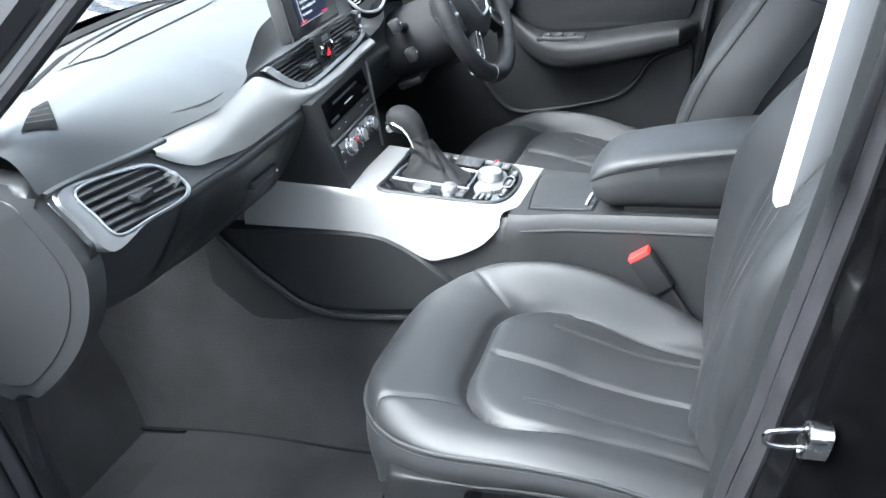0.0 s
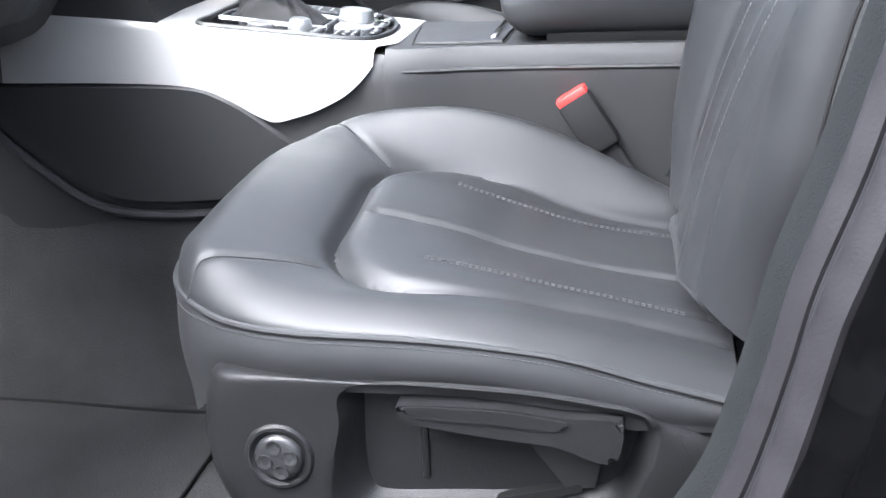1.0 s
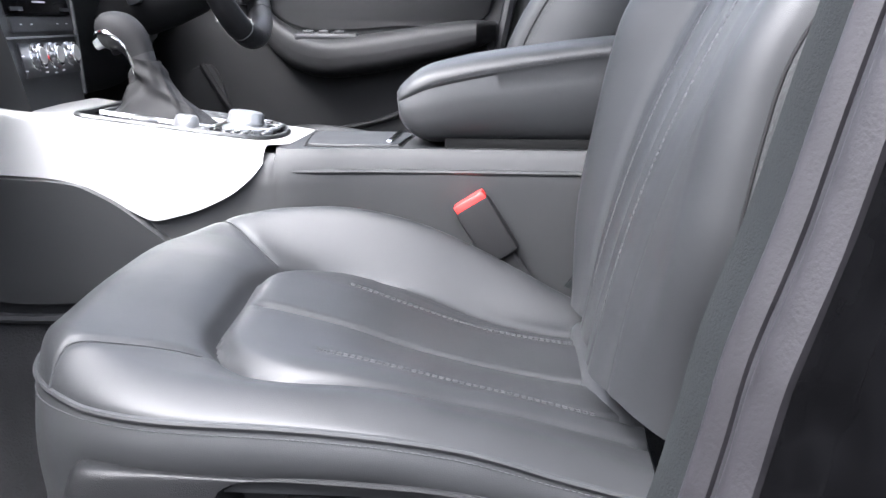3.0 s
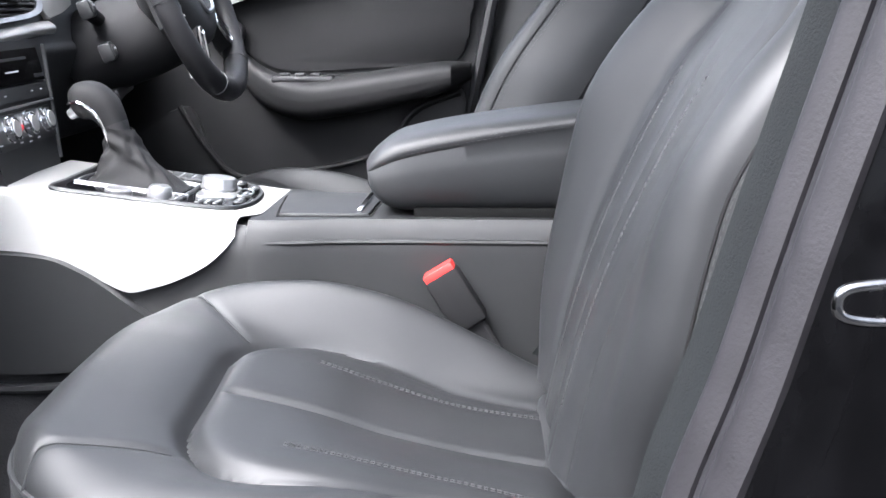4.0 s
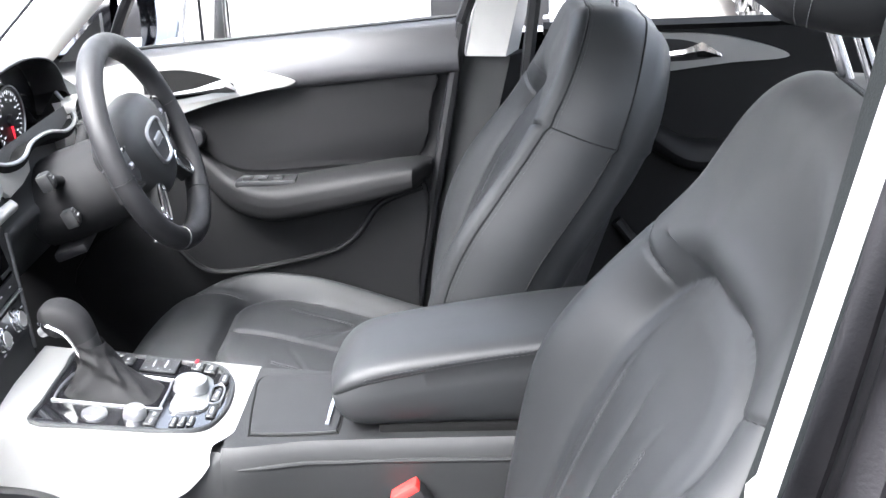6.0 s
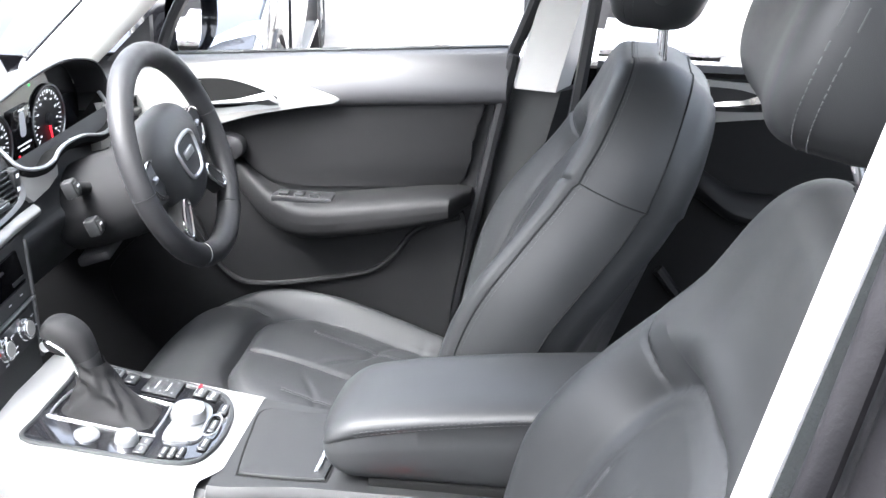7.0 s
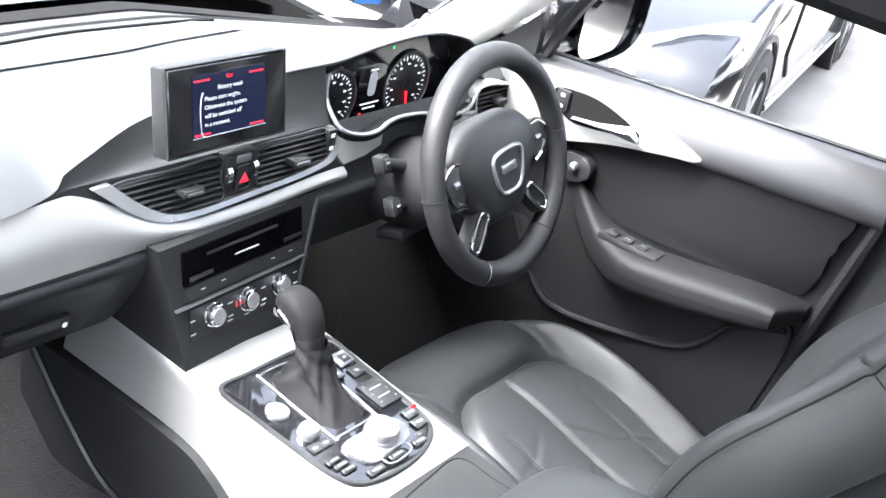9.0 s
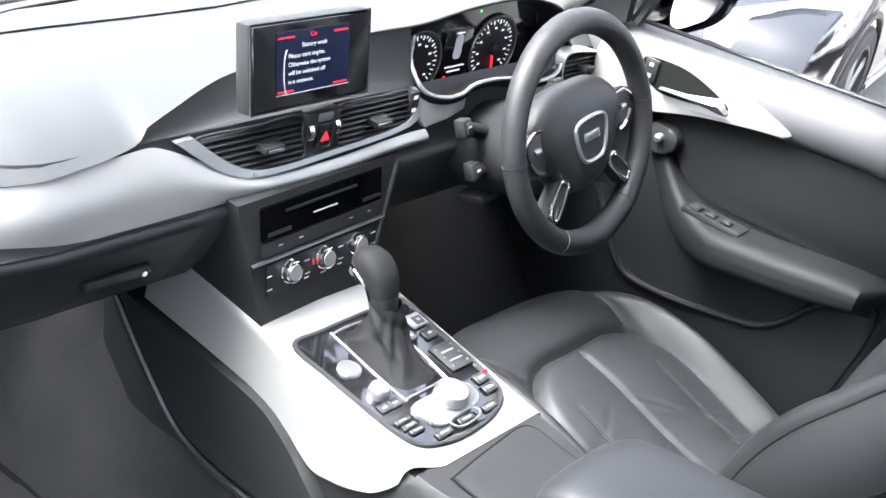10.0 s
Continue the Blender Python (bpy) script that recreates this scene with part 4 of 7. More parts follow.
# aluminium surround: flat top and a flank that falls away on either side
ROUND = 0.200
def surround(u, v):
    b = 2 * v - 1
    start = -0.35 if b < -0.62 else -0.13
    s = abs(b)
    x = start + (ROUND - 0.024 * smooth_step(0.45, 0.82, s) * (b < 0) - start) * u
    zt = console_z(x) + 0.002
    if s < 0.72:
        y, z = 0.118 * s / 0.72, zt
    elif s < 0.80:
        k = (s - 0.72) / 0.08
        y, z = 0.118 + 0.014 * math.sin(k * math.pi / 2), zt - 0.012 * (1 - math.cos(k * math.pi / 2))
    else:
        k = (s - 0.80) / 0.20
        end = along(((-0.35, 0.556), (-0.12, 0.551), (-0.05, 0.540), (0.0, 0.514), (0.036, 0.498), (0.07, 0.504), (0.101, 0.514), (0.14, 0.534), (0.165, 0.556), (0.178, 0.573), (0.205, 0.600)), x)
        end = min(end, zt - 0.013)
        fall = min((zt - 0.012 - end) / 0.045, 1.0)
        y, z = 0.132 + (0.014 if b < 0 else 0.002) * k * fall, (zt - 0.012) + (end - (zt - 0.012)) * k
    return Vector((x, math.copysign(y, b), z))
part("aluminium_surround", grid(surround, 110, 80), ALU, con, "brushed aluminium surround")
# knee pads either side
for s in (-1, 1):
    pad_line = spl([(-0.40, 0.550), (-0.25, 0.551), (-0.09, 0.547), (-0.03, 0.531), (0.03, 0.493), (0.085, 0.44), (0.02, 0.402), (-0.18, 0.392), (-0.29, 0.445), (-0.38, 0.53)], 6, True)
    part("knee_pad", slab([(p[0], s * 0.146, p[1]) for p in pad_line], (0, -s * 0.03, 0), (0, s * 0.014, 0), 0.013, 4), SOFT, con, "soft black knee pad")
    low = spl([(-0.42, 0.53), (-0.31, 0.43), (-0.20, 0.368), (0.0, 0.372), (0.10, 0.40)], 6)
    part("pad_border", tube([(p[0], s * 0.152, p[1] + 0.004) for p in low], 0.007, 8), HARD, con)
    part("console_cheek", slab([(x, s * 0.15, z) for x, z in ((-0.45, 0.55), (-0.06, 0.545), (0.03, 0.485), (0.09, 0.45), (0.12, 0.43), (0.12, 0.2), (-0.2, 0.2), (-0.45, 0.42))], (0, -s * 0.03, 0), (0, -s * 0.008, 0)), SOFT, con)

# gear panel
def cp(x, y, lift=0.0):
    return Vector((x, y, console_z(x) + lift))
panel_line = [cp(p.x, p.y, 0.003) for p in spl([(-0.068, -0.108, 0), (-0.073, -0.05, 0), (-0.075, 0.05, 0), (-0.073, 0.112, 0), (0.0, 0.113, 0), (0.10, 0.110, 0), (0.145, 0.100, 0), (0.168, 0.06, 0), (0.176, 0.01, 0), (0.174, -0.04, 0), (0.160, -0.080, 0), (0.125, -0.096, 0), (0.06, -0.103, 0), (0.0, -0.107, 0)], 5, True)]
part("gear_panel", slab(panel_line, (0, 0, -0.01), (0, 0, 0.001), 0.002), PIANO, con, "gloss black gear panel")
part("panel_rim", tube([p + Vector((0, 0, 0.0005)) for p in panel_line], 0.0040, 6, True), HARD, con, "thin silver panel rim")
frame_line = [cp(p.x, p.y, 0.005) for p in spl([(-0.060, -0.040, 0), (-0.062, 0.0, 0), (-0.055, 0.046, 0), (-0.04, 0.052, 0), (0.075, 0.047, 0), (0.085, 0.038, 0), (0.087, -0.03, 0), (0.078, -0.043, 0), (-0.05, -0.044, 0)], 5, True)]
part("boot_frame", tube(frame_line, 0.0019, 8, True), SATIN, con, "chrome lever surround")
# leather boot: folds gather upwards
def boot(u, v):
    a = 2 * math.pi * v
    k = u ** 0.8
    cx, cy = 0.012 - 0.026 * k, 0.002
    kk = (1 - k) ** 2.0
    hx, hy = 0.066 * kk + 0.021 * (1 - kk), 0.040 * kk + 0.023 * (1 - kk)
    e = 0.45 + 0.5 * k
    f = lambda q: math.copysign(abs(q) ** e, q)
    fold = 1 + 0.10 * math.sin(3 * a + 7 * k) * math.sin(math.pi * min(k * 1.1, 1)) + 0.07 * math.sin(8 * a - 9 * k) * math.sin(math.pi * k) + 0.045 * math.sin(22 * k + 3 * math.sin(a + 0.6)) * smooth_step(0.35, 0.7, k) + 0.05 * math.sin(5 * a + 14 * k) * smooth_step(0.2, 0.6, k)
    return cp(cx + hx * f(math.cos(a)) * fold, cy + hy * f(math.sin(a)) * fold, 0.004 + 0.074 * k ** 1.1)
part("gear_boot", grid(boot, 36, 72), BOOT, con, "folded black leather gear boot")
# lever and knob
spine = spl([(-0.008, 0.0150, 0.655, 0.0180), (-0.015, 0.0158, 0.686, 0.0195), (-0.022, 0.0180, 0.706, 0.0220), (-0.032, 0.0225, 0.721, 0.0255), (-0.044, 0.0258, 0.729, 0.0275), (-0.056, 0.0265, 0.731, 0.0270), (-0.066, 0.0235, 0.729, 0.0240), (-0.073, 0.0160, 0.727, 0.018), (-0.076, 0.004, 0.726, 0.007)], 5)
def lever_ring(lo, hi, n=24):
    pts = spine[lo:hi]
    rings = []
    for i, p in enumerate(pts):
        a, b = spine[max(lo + i - 1, 0)], spine[min(lo + i + 1, len(spine) - 1)]
        d = Vector((b[0] - a[0], 0, b[2] - a[2])).normalized()
        side = Vector((d.z, 0, -d.x))
        sq = lambda q: math.copysign(abs(q) ** 0.72, q)
        rings.append([Vector((p[0], 0.002, p[2])) + side * p[1] * sq(math.cos(t)) + Vector((0, p[3] * sq(math.sin(t)), 0)) for t in (2 * math.pi * k / n for k in range(n))])
    return rings
gl = part("gear_lever", loft(lever_ring(0, 9)), SOFT, con, "black leather automatic gear lever")
part("knob", loft(lever_ring(8, len(spine))), BOOT, gl, "smooth black leather lever knob")
for s in (-1, 1):
    part("chrome_strip", tube(spl([(-0.022, 0.002 + s * 0.0185, 0.676), (-0.030, 0.002 + s * 0.0225, 0.702), (-0.040, 0.002 + s * 0.0262, 0.719), (-0.056, 0.002 + s * 0.0278, 0.729), (-0.070, 0.002 + s * 0.0215, 0.730), (-0.078, 0.002 + s * 0.010, 0.727)], 6), 0.0024, 6), CHROME, gl, "chrome knob strip")
part("lock_button", lathe([(0.001, 0.010), (0.007, 0.009), (0.009, 0.0), (0.009, -0.01)], Matrix.Translation((-0.070, -0.006, 0.716)) @ Euler((0, radians(-120), 0)).to_matrix().to_4x4(), 16), SATIN, gl, "silver lock button")

def on_console(x, y):
    return Matrix.Translation(cp(x, y, 0.004)) @ Euler((0, math.atan(0.13), 0)).to_matrix().to_4x4()
part("start_button", lathe([(0.0175, 0.0), (0.0175, 0.003), (0.0155, 0.0045), (0.0005, 0.004)], on_console(0.006, -0.072), 32), SATIN, con, "round silver start button")
part("volume_knob", lathe([(0.0165, 0.0), (0.016, 0.006), (0.0145, 0.012), (0.012, 0.0145), (0.0005, 0.0147)], on_console(0.060, -0.066), 32), SATIN, con, "ribbed silver volume knob")
for y in (-0.060, -0.080):
    k = part("key", box(-0.009, 0.007, -0.0095, 0.0095, 0, 0.003, 0.001, 1, on_console(0.086, y)), HARD, con)
    part("mark", box(-0.002, 0.001, -0.004, 0.004, 0.003, 0.0034, 0, 1, on_console(0.086, y)), MARK_WHITE, k)
pad_line = [cp(p.x, p.y, 0.005) for p in spl([(0.103, -0.046, 0), (0.100, 0.0, 0), (0.100, 0.050, 0), (0.110, 0.064, 0), (0.134, 0.064, 0), (0.146, 0.040, 0), (0.151, -0.010, 0), (0.149, -0.034, 0), (0.128, -0.046, 0)], 5, True)]
part("control_pad", slab(pad_line, (0, 0, -0.004), (0, 0, 0.003), 0.002), SATIN, con, "silver control pad")
mmi = part("control_dial", lathe([(0.0255, 0.004), (0.026, 0.008), (0.0245, 0.010), (0.0240, 0.018), (0.0215, 0.021), (0.0005, 0.0212)], on_console(0.118, 0.018), 40), SATIN, con, "large silver control dial")
for x, y, a, b in ((0.116, -0.076, 0.0050, 0.013), (0.127, -0.073, 0.0050, 0.013), (0.138, -0.069, 0.0050, 0.013), (0.160, -0.038, 0.0065, 0.016), (0.157, 0.010, 0.006, 0.016), (0.157, 0.060, 0.007, 0.014), (0.111, 0.093, 0.009, 0.012), (0.131, 0.089, 0.009, 0.012)):
    k = part("key", box(-a, a, -b, b, 0, 0.0045, 0.002, 1, on_console(x, y)), HARD, con)
    part("mark", box(-a * 0.22, a * 0.22, -b * 0.55, b * 0.55, 0.0046, 0.0050, 0, 1, on_console(x, y)), MARK_WHITE, k)
part("key_frame", tube([on_console(0.157, 0.010) @ Vector(p) for p in spl([(-0.008, -0.024, 0.005), (-0.010, 0.018, 0.005), (0.0, 0.028, 0.005), (0.008, 0.014, 0.005), (0.009, -0.018, 0.005), (0.002, -0.028, 0.005)], 4, True)], 0.0016, 6, True), SATIN, con, "silver key outline")
block = part("key_block", box(-0.027, 0.027, -0.023, 0.023, 0, 0.0045, 0.003, 2, on_console(0.056, 0.087)), HARD, con, "block of six dark keys")
for dx in (-0.009, 0.009):
    part("bar", box(dx - 0.0011, dx + 0.0011, -0.012, 0.012, 0.0045, 0.0052, 0, 1, on_console(0.056, 0.087)), MARK_WHITE, block, "thin white bar")
for dx in (-0.018, 0.0, 0.018):
    for dy in (-0.016, 0.016):
        part("mark", box(dx - 0.0012, dx + 0.0012, dy - 0.0012, dy + 0.0012, 0.0045, 0.0050, 0, 1, on_console(0.056, 0.087)), MARK_WHITE, block)
k = part("parking_brake_key", box(-0.014, 0.014, -0.016, 0.016, 0, 0.006, 0.002, 1, on_console(-0.024, 0.092)), SATIN, con, "silver parking brake switch")
part("key_face", box(-0.008, 0.008, -0.009, 0.009, 0.0055, 0.0075, 0.001, 1, on_console(-0.022, 0.094)), DARK, k)
part("mark", box(-0.002, 0.002, -0.003, 0.003, 0.0075, 0.0079, 0, 1, on_console(-0.022, 0.094)), MARK_WHITE, k)
k = part("key", box(-0.010, 0.010, -0.013, 0.013, 0, 0.0045, 0.002, 1, on_console(0.006, 0.092)), HARD, con)
part("mark", box(-0.002, 0.002, -0.003, 0.003, 0.0046, 0.0050, 0, 1, on_console(0.006, 0.092)), MARK_WHITE, k)
part("red_light", box(-0.002, 0.002, -0.005, 0.005, 0.003, 0.0055, 0, 1, on_console(0.106, 0.106)), MARK_RED, con, "small red light")
gate = part("gear_gate", box(-0.014, 0.014, -0.009, 0.009, 0, 0.002, 0.001, 1, on_console(-0.010, 0.063)), PIANO, con, "dark gear display")
for dx, w in ((-0.006, 0.0035), (0.005, 0.0030)):
    part("gear_mark", box(dx - w, dx + w, -0.003, 0.003, 0.002, 0.0026, 0, 1, on_console(-0.010, 0.063)), MARK_WHITE, gate)
# storage lid behind the surround
lid_line = [Vector((p.x, p.y, 0.588)) for p in spl([(0.208, 0.088, 0), (0.207, 0.02, 0), (0.219, -0.080, 0), (0.226, -0.090, 0), (0.28, -0.092, 0), (0.338, -0.088, 0), (0.345, -0.078, 0), (0.346, -0.02, 0), (0.343, 0.08, 0), (0.27, 0.09, 0)], 5, True)]
part("lid_gap", slab(lid_line, (0, 0, -0.01), (0, 0, 0.0008)), MATT, con)
lid_mid = sum(lid_line, Vector()) / len(lid_line)
def lid_ring(g, lift):
    return [Vector((lid_mid.x + (p.x - lid_mid.x) * 0.945 * g, p.y * 0.955 * g, lid_mid.z + lift)) for p in lid_line]
part("storage_lid", loft([lid_ring(1, -0.008), lid_ring(1, 0.002), lid_ring(0.99, 0.0035), lid_ring(0.96, 0.004), lid_ring(0.6, 0.004), lid_ring(0.02, 0.004)]), SOFT, con, "soft black storage lid")
part("lid_strip", box(0.324, 0.331, -0.072, 0.07, 0.591, 0.5955, 0.0015), CHROME, con, "thin chrome lid strip")

# ---- centre armrest ----
arm = thing("armrest_box", (0.5, 0.0, 0.588), "padded black leather lid box, closed, on the centre console", "storage box")
ARM_SEAM = ((0.33, 0.640), (0.35, 0.651), (0.385, 0.664), (0.46, 0.680), (0.535, 0.693), (0.60, 0.702), (0.72, 0.716), (0.86, 0.728))
ARM_TOP = ((0.33, 0.664), (0.36, 0.682), (0.40, 0.694), (0.45, 0.704), (0.55, 0.718), (0.65, 0.729), (0.86, 0.746))
def arm_pt(u, v):
    x = 0.333 + 0.50 * (0.4 * u * u + 0.6 * u)
    a = 2 * math.pi * v
    f = lambda q, e: math.copysign(abs(q) ** e, q)
    k = math.sqrt(1 - (1 - min((x - 0.333) / 0.050, 1)) ** 2)
    seam, crest = along(ARM_SEAM, x), along(ARM_TOP, x)
    s, c = math.sin(a), math.cos(a)
    y = 0.094 * f(c, 0.36) * (0.80 + 0.20 * k)
    z = seam + (crest - seam) * abs(s) ** 0.62 if s > 0 else seam - (seam - 0.592) * abs(s) ** 0.50
    z += 0.004 * (1 - (y / 0.094) ** 2) if s > 0 else 0
    y *= 1 - 0.030 * math.exp(-((z - seam) / 0.0035) ** 2) + 0.015 * math.sin(math.pi * min(max((seam - z) / 0.07, 0), 1))
    low = min((x - 0.333) / 0.055, 1)
    if z < 0.648:
        z = 0.648 + (z - 0.648) * math.sqrt(max(1 - (1 - low) ** 2, 0))
    else:
        z = 0.648 + (z - 0.648) * (0.35 + 0.65 * k)
    return Vector((x + 0.010 * (y / 0.094) ** 2 * (1 - k), -0.004 + y, z))
bm = grid(arm_pt, 60, 120)
bmesh.ops.remove_doubles(bm, verts=bm.verts, dist=1e-5)
part("pad", bm, LEATHER_SIDE, arm, "soft black leather pad")
front_ring = [arm_pt(0, j / 60) for j in range(60)]
mid = sum(front_ring, Vector()) / 60
part("pad_front", loft([[mid + (p - mid) * k + Vector((-0.004 * (1 - k * k), 0, 0)) for p in front_ring] for k in (1.0, 0.7, 0.35, 0.02)]), LEATHER_SIDE, arm)
for o in (0.004, 0.009):
    line = [Vector((x, -0.0985, along(ARM_SEAM, x) + o)) for x in (0.385 + 0.007 * k for k in range(46))]
    part("stitches", joined(*[tube([a, a.lerp(b, 0.6)], 0.0006, 4) for a, b in zip(line, line[1:])]), SEAM, arm, "fine row of stitches")
part("hinge_base", box(0.40, 0.70, -0.085, 0.085, 0.586, 0.600, 0.003), MATT, arm)

# ---- dashboard ----
dash = thing("dashboard", (-0.3, 0, 0.5), "soft black dashboard with a long aluminium strip", "dashboard")
RIM = spl([(-0.80, 0.0, -0.30), (-0.60, 0.0, -0.245), (-0.50, 0.0, -0.225), (-0.30, 0.0, -0.218), (-0.27, 0.014, -0.226), (-0.22, 0.026, -0.240), (-0.12, 0.044, -0.268), (0.0, 0.048, -0.288), (0.06, 0.062, -0.275), (0.14, 0.080, -0.256), (0.24, 0.088, -0.243), (0.34, 0.100, -0.243), (0.44, 0.108, -0.238), (0.51, 0.104, -0.230), (0.58, 0.078, -0.222), (0.63, 0.010, -0.222), (0.70, 0.0, -0.222), (0.80, 0.0, -0.222)], 6)
def rim_at(y):
    """Rise and place of the upper pad's front edge: it draws back round the display and lifts into the dial hood."""
    for a, b in zip(RIM, RIM[1:]):
        if a.x <= y <= b.x:
            k = (y - a.x) / max(b.x - a.x, 1e-6)
            return a.y + (b.y - a.y) * k, a.z + (b.z - a.z) * k
    return 0.0, -0.222
def face_x(y, z):
    k = 0.30 + 0.48 * smooth_step(-0.40, -0.56, y)
    return -0.190 - 0.014 * smooth_step(-0.40, -0.53, y) - 0.050 * smooth_step(-0.53, -0.76, y) - k * (z - 0.80)
def dash_rear(y):
    return -0.76 + 0.55 * max(abs(y) - 0.25, 0)
def pad_front(y):
    """Height and depth of the pad's front edge: on the passenger side it meets the aluminium strip."""
    rise, xf = rim_at(y)
    zf = 0.899 + rise - 0.024 * smooth_step(-0.25, -0.56, y)
    return zf, xf + (face_x(y, zf) + 0.010 - xf) * smooth_step(-0.27, -0.34, y)
def dash_top(u, v):
    y = -0.785 + 1.525 * v
    zf, xf = pad_front(y)
    x0 = dash_rear(y)
    t = 1 - u
    x = xf + (x0 - xf) * t
    crown = 0.952 - 0.03 * abs(y) ** 2
    k = 1 - (1 - min(t / 0.34, 1)) ** 2.2 if zf < crown else smooth_step(0.0, 0.55, t)
    z = zf + (crown - zf) * k - 0.045 * smooth_step(0.45, 1, t)
    return Vector((x, y, z))
part("upper_pad", grid(dash_top, 50, 120), DASH_PAD, dash, "soft grained upper pad")
def pad_roll(u, v):
    y = -0.775 + 0.245 * v
    a = dash_top(1, (y + 0.785) / 1.525)
    b = Vector((face_x(y, 0.866) + 0.006, y, 0.866 - 0.004 * v))
    return a.lerp(b, u) + Vector((0.006, 0, 0.002)) * math.sin(math.pi * u)
part("pad_roll", grid(pad_roll, 8, 24), DASH_PAD, dash, "rolled edge of the pad over the vent")
def recess(u, v):
    y = -0.285 + 0.50 * v
    a = dash_top(1, (y + 0.785) / 1.525) + Vector((0.0, 0, -0.001))
    b = Vector((face_x(y, 0.897) + 0.002, y, 0.900))
    p = a.lerp(b, u)
    p.z -= 0.014 * math.sin(math.pi * u) * min(rim_at(y)[0] / 0.03, 1)
    return p
part("display_recess", grid(recess, 10, 60), SOFT, dash, "smooth dark recess under the pad")
def dash_at(x, y, lift=0.0):
    v = (y + 0.785) / 1.525
    xf, x0 = pad_front(y)[1], dash_rear(y)
    return dash_top(1 - (x - xf) / (x0 - xf), v) + Vector((0, 0, lift))
part("speaker_mat", grid(lambda u, v: dash_at(-0.462 - 0.085 * u - 0.05 * (v - 0.5) ** 2, -0.32 + 0.59 * v - 0.03 * u, 0.003), 8, 24), DASH_PAD, dash, "dark woven speaker mat")
part("mat_groove", tube([dash_at(-0.578 + 0.25 * (y - 0.05) ** 2, y, 0.001) for y in (-0.33 + 0.62 * k / 30 for k in range(31))], 0.0035, 6), MATT, dash, "dark groove behind the mat")
part("defroster_slot", loft([[dash_at(x - 0.010, y, 0.001), dash_at(x, y, 0.004), dash_at(x + 0.012, y, 0.001)] for x, y in ((max(-0.650 + (0.70 if y > 0.12 else 0.25) * (y - 0.12) ** 2, dash_rear(y) + 0.07), y) for y in (-0.42 + 0.98 * k / 40 for k in range(41)))], False), MATT, dash, "long dark defroster slot")
part("screen_trough", loft([[dash_at(x - 0.05, y, 0.004), dash_at(x, y, 0.004)] for x, y in ((dash_rear(y) + 0.045, y) for y in (-0.50 + 1.14 * k / 40 for k in range(41)))], False), MATT, dash, "dark strip at the foot of the screen")
def grille(u, v):
    a, b = Vector((-0.425, -0.560, 0)).lerp(Vector((-0.335, -0.665, 0)), u), Vector((-0.435, -0.590, 0)).lerp(Vector((-0.375, -0.700, 0)), u)
    p = a.lerp(b, v)
    return dash_at(p.x, p.y, 0.0025)
slot = part("side_demister", grid(grille, 8, 4), MATT, dash, "black side demister grille")
for k in range(4):
    part("slat", tube([grille((k + 0.6) / 4.6, 0.06), grille((k + 0.2) / 4.6, 0.94)], 0.0008, 5), HARD, slot)

def strip(u, v):
    y = -0.565 + 0.80 * u
    lo = 0.804 + 0.012 * smooth_step(-0.35, -0.50, y) + 0.010 * smooth_step(0.0, 0.22, y)
    hi = 0.896 - 0.024 * smooth_step(-0.25, -0.56, y)
    if y > -0.27:
        hi = hi + (lo + 0.020 - hi) * (smooth_step(-0.27, -0.06, y) ** 0.7)
    k = min(u / 0.10, 1)
    m = hi - 0.015
    lo = m + (lo - m) * math.sin(k * math.pi / 2) ** 0.9
    z = lo + (hi - lo) * v
    return Vector((face_x(y, z) + 0.006 + 0.008 * math.sin(math.pi * v), y, z))
part("aluminium_strip", grid(strip, 90, 14), ALU, dash, "long brushed aluminium strip")
def fascia(u, v):
    y = -0.77 + 1.53 * u
    if v < 0.35:
        z = 0.900 - 0.10 * v / 0.35
        return Vector((face_x(y, z), y, z))
    prof = spl([(0.0, 0.800), (0.008, 0.790), (0.0, 0.765), (-0.03, 0.715), (-0.07, 0.66), (-0.12, 0.615), (-0.27, 0.585)], 4)
    s = (v - 0.35) / 0.65 * (len(prof) - 1)
    i = min(int(s), len(prof) - 2)
    p = prof[i].lerp(prof[i + 1], s - i)
    return Vector((face_x(y, 0.80) + p[0], y, p[1]))
part("lower_fascia", grid(fascia, 60, 32), FASCIA, dash, "soft black lower fascia")
part("fascia_joint", tube([Vector((face_x(-0.60 + 0.40 * u / 40, 0.80) + 0.004, -0.60 + 0.40 * u / 40, 0.798)) for u in range(41)], 0.0016, 5), DARK, dash)
glove = part("glovebox", grid(lambda u, v: fascia(0.12 + 0.255 * u, 0.50 + 0.30 * v) + Vector((0.005, 0, 0)), 20, 10), HARD, dash, "black glovebox lid")
part("handle", box(-0.215, -0.195, -0.36, -0.26, 0.716, 0.734, 0.006), DARK, glove, "dark glovebox handle")
part("lock", lathe([(0.004, 0), (0.004, 0.002), (0.0005, 0.002)], Matrix.Translation((-0.193, -0.275, 0.725)) @ Euler((0, radians(90), 0)).to_matrix().to_4x4(), 14), CHROME, glove)
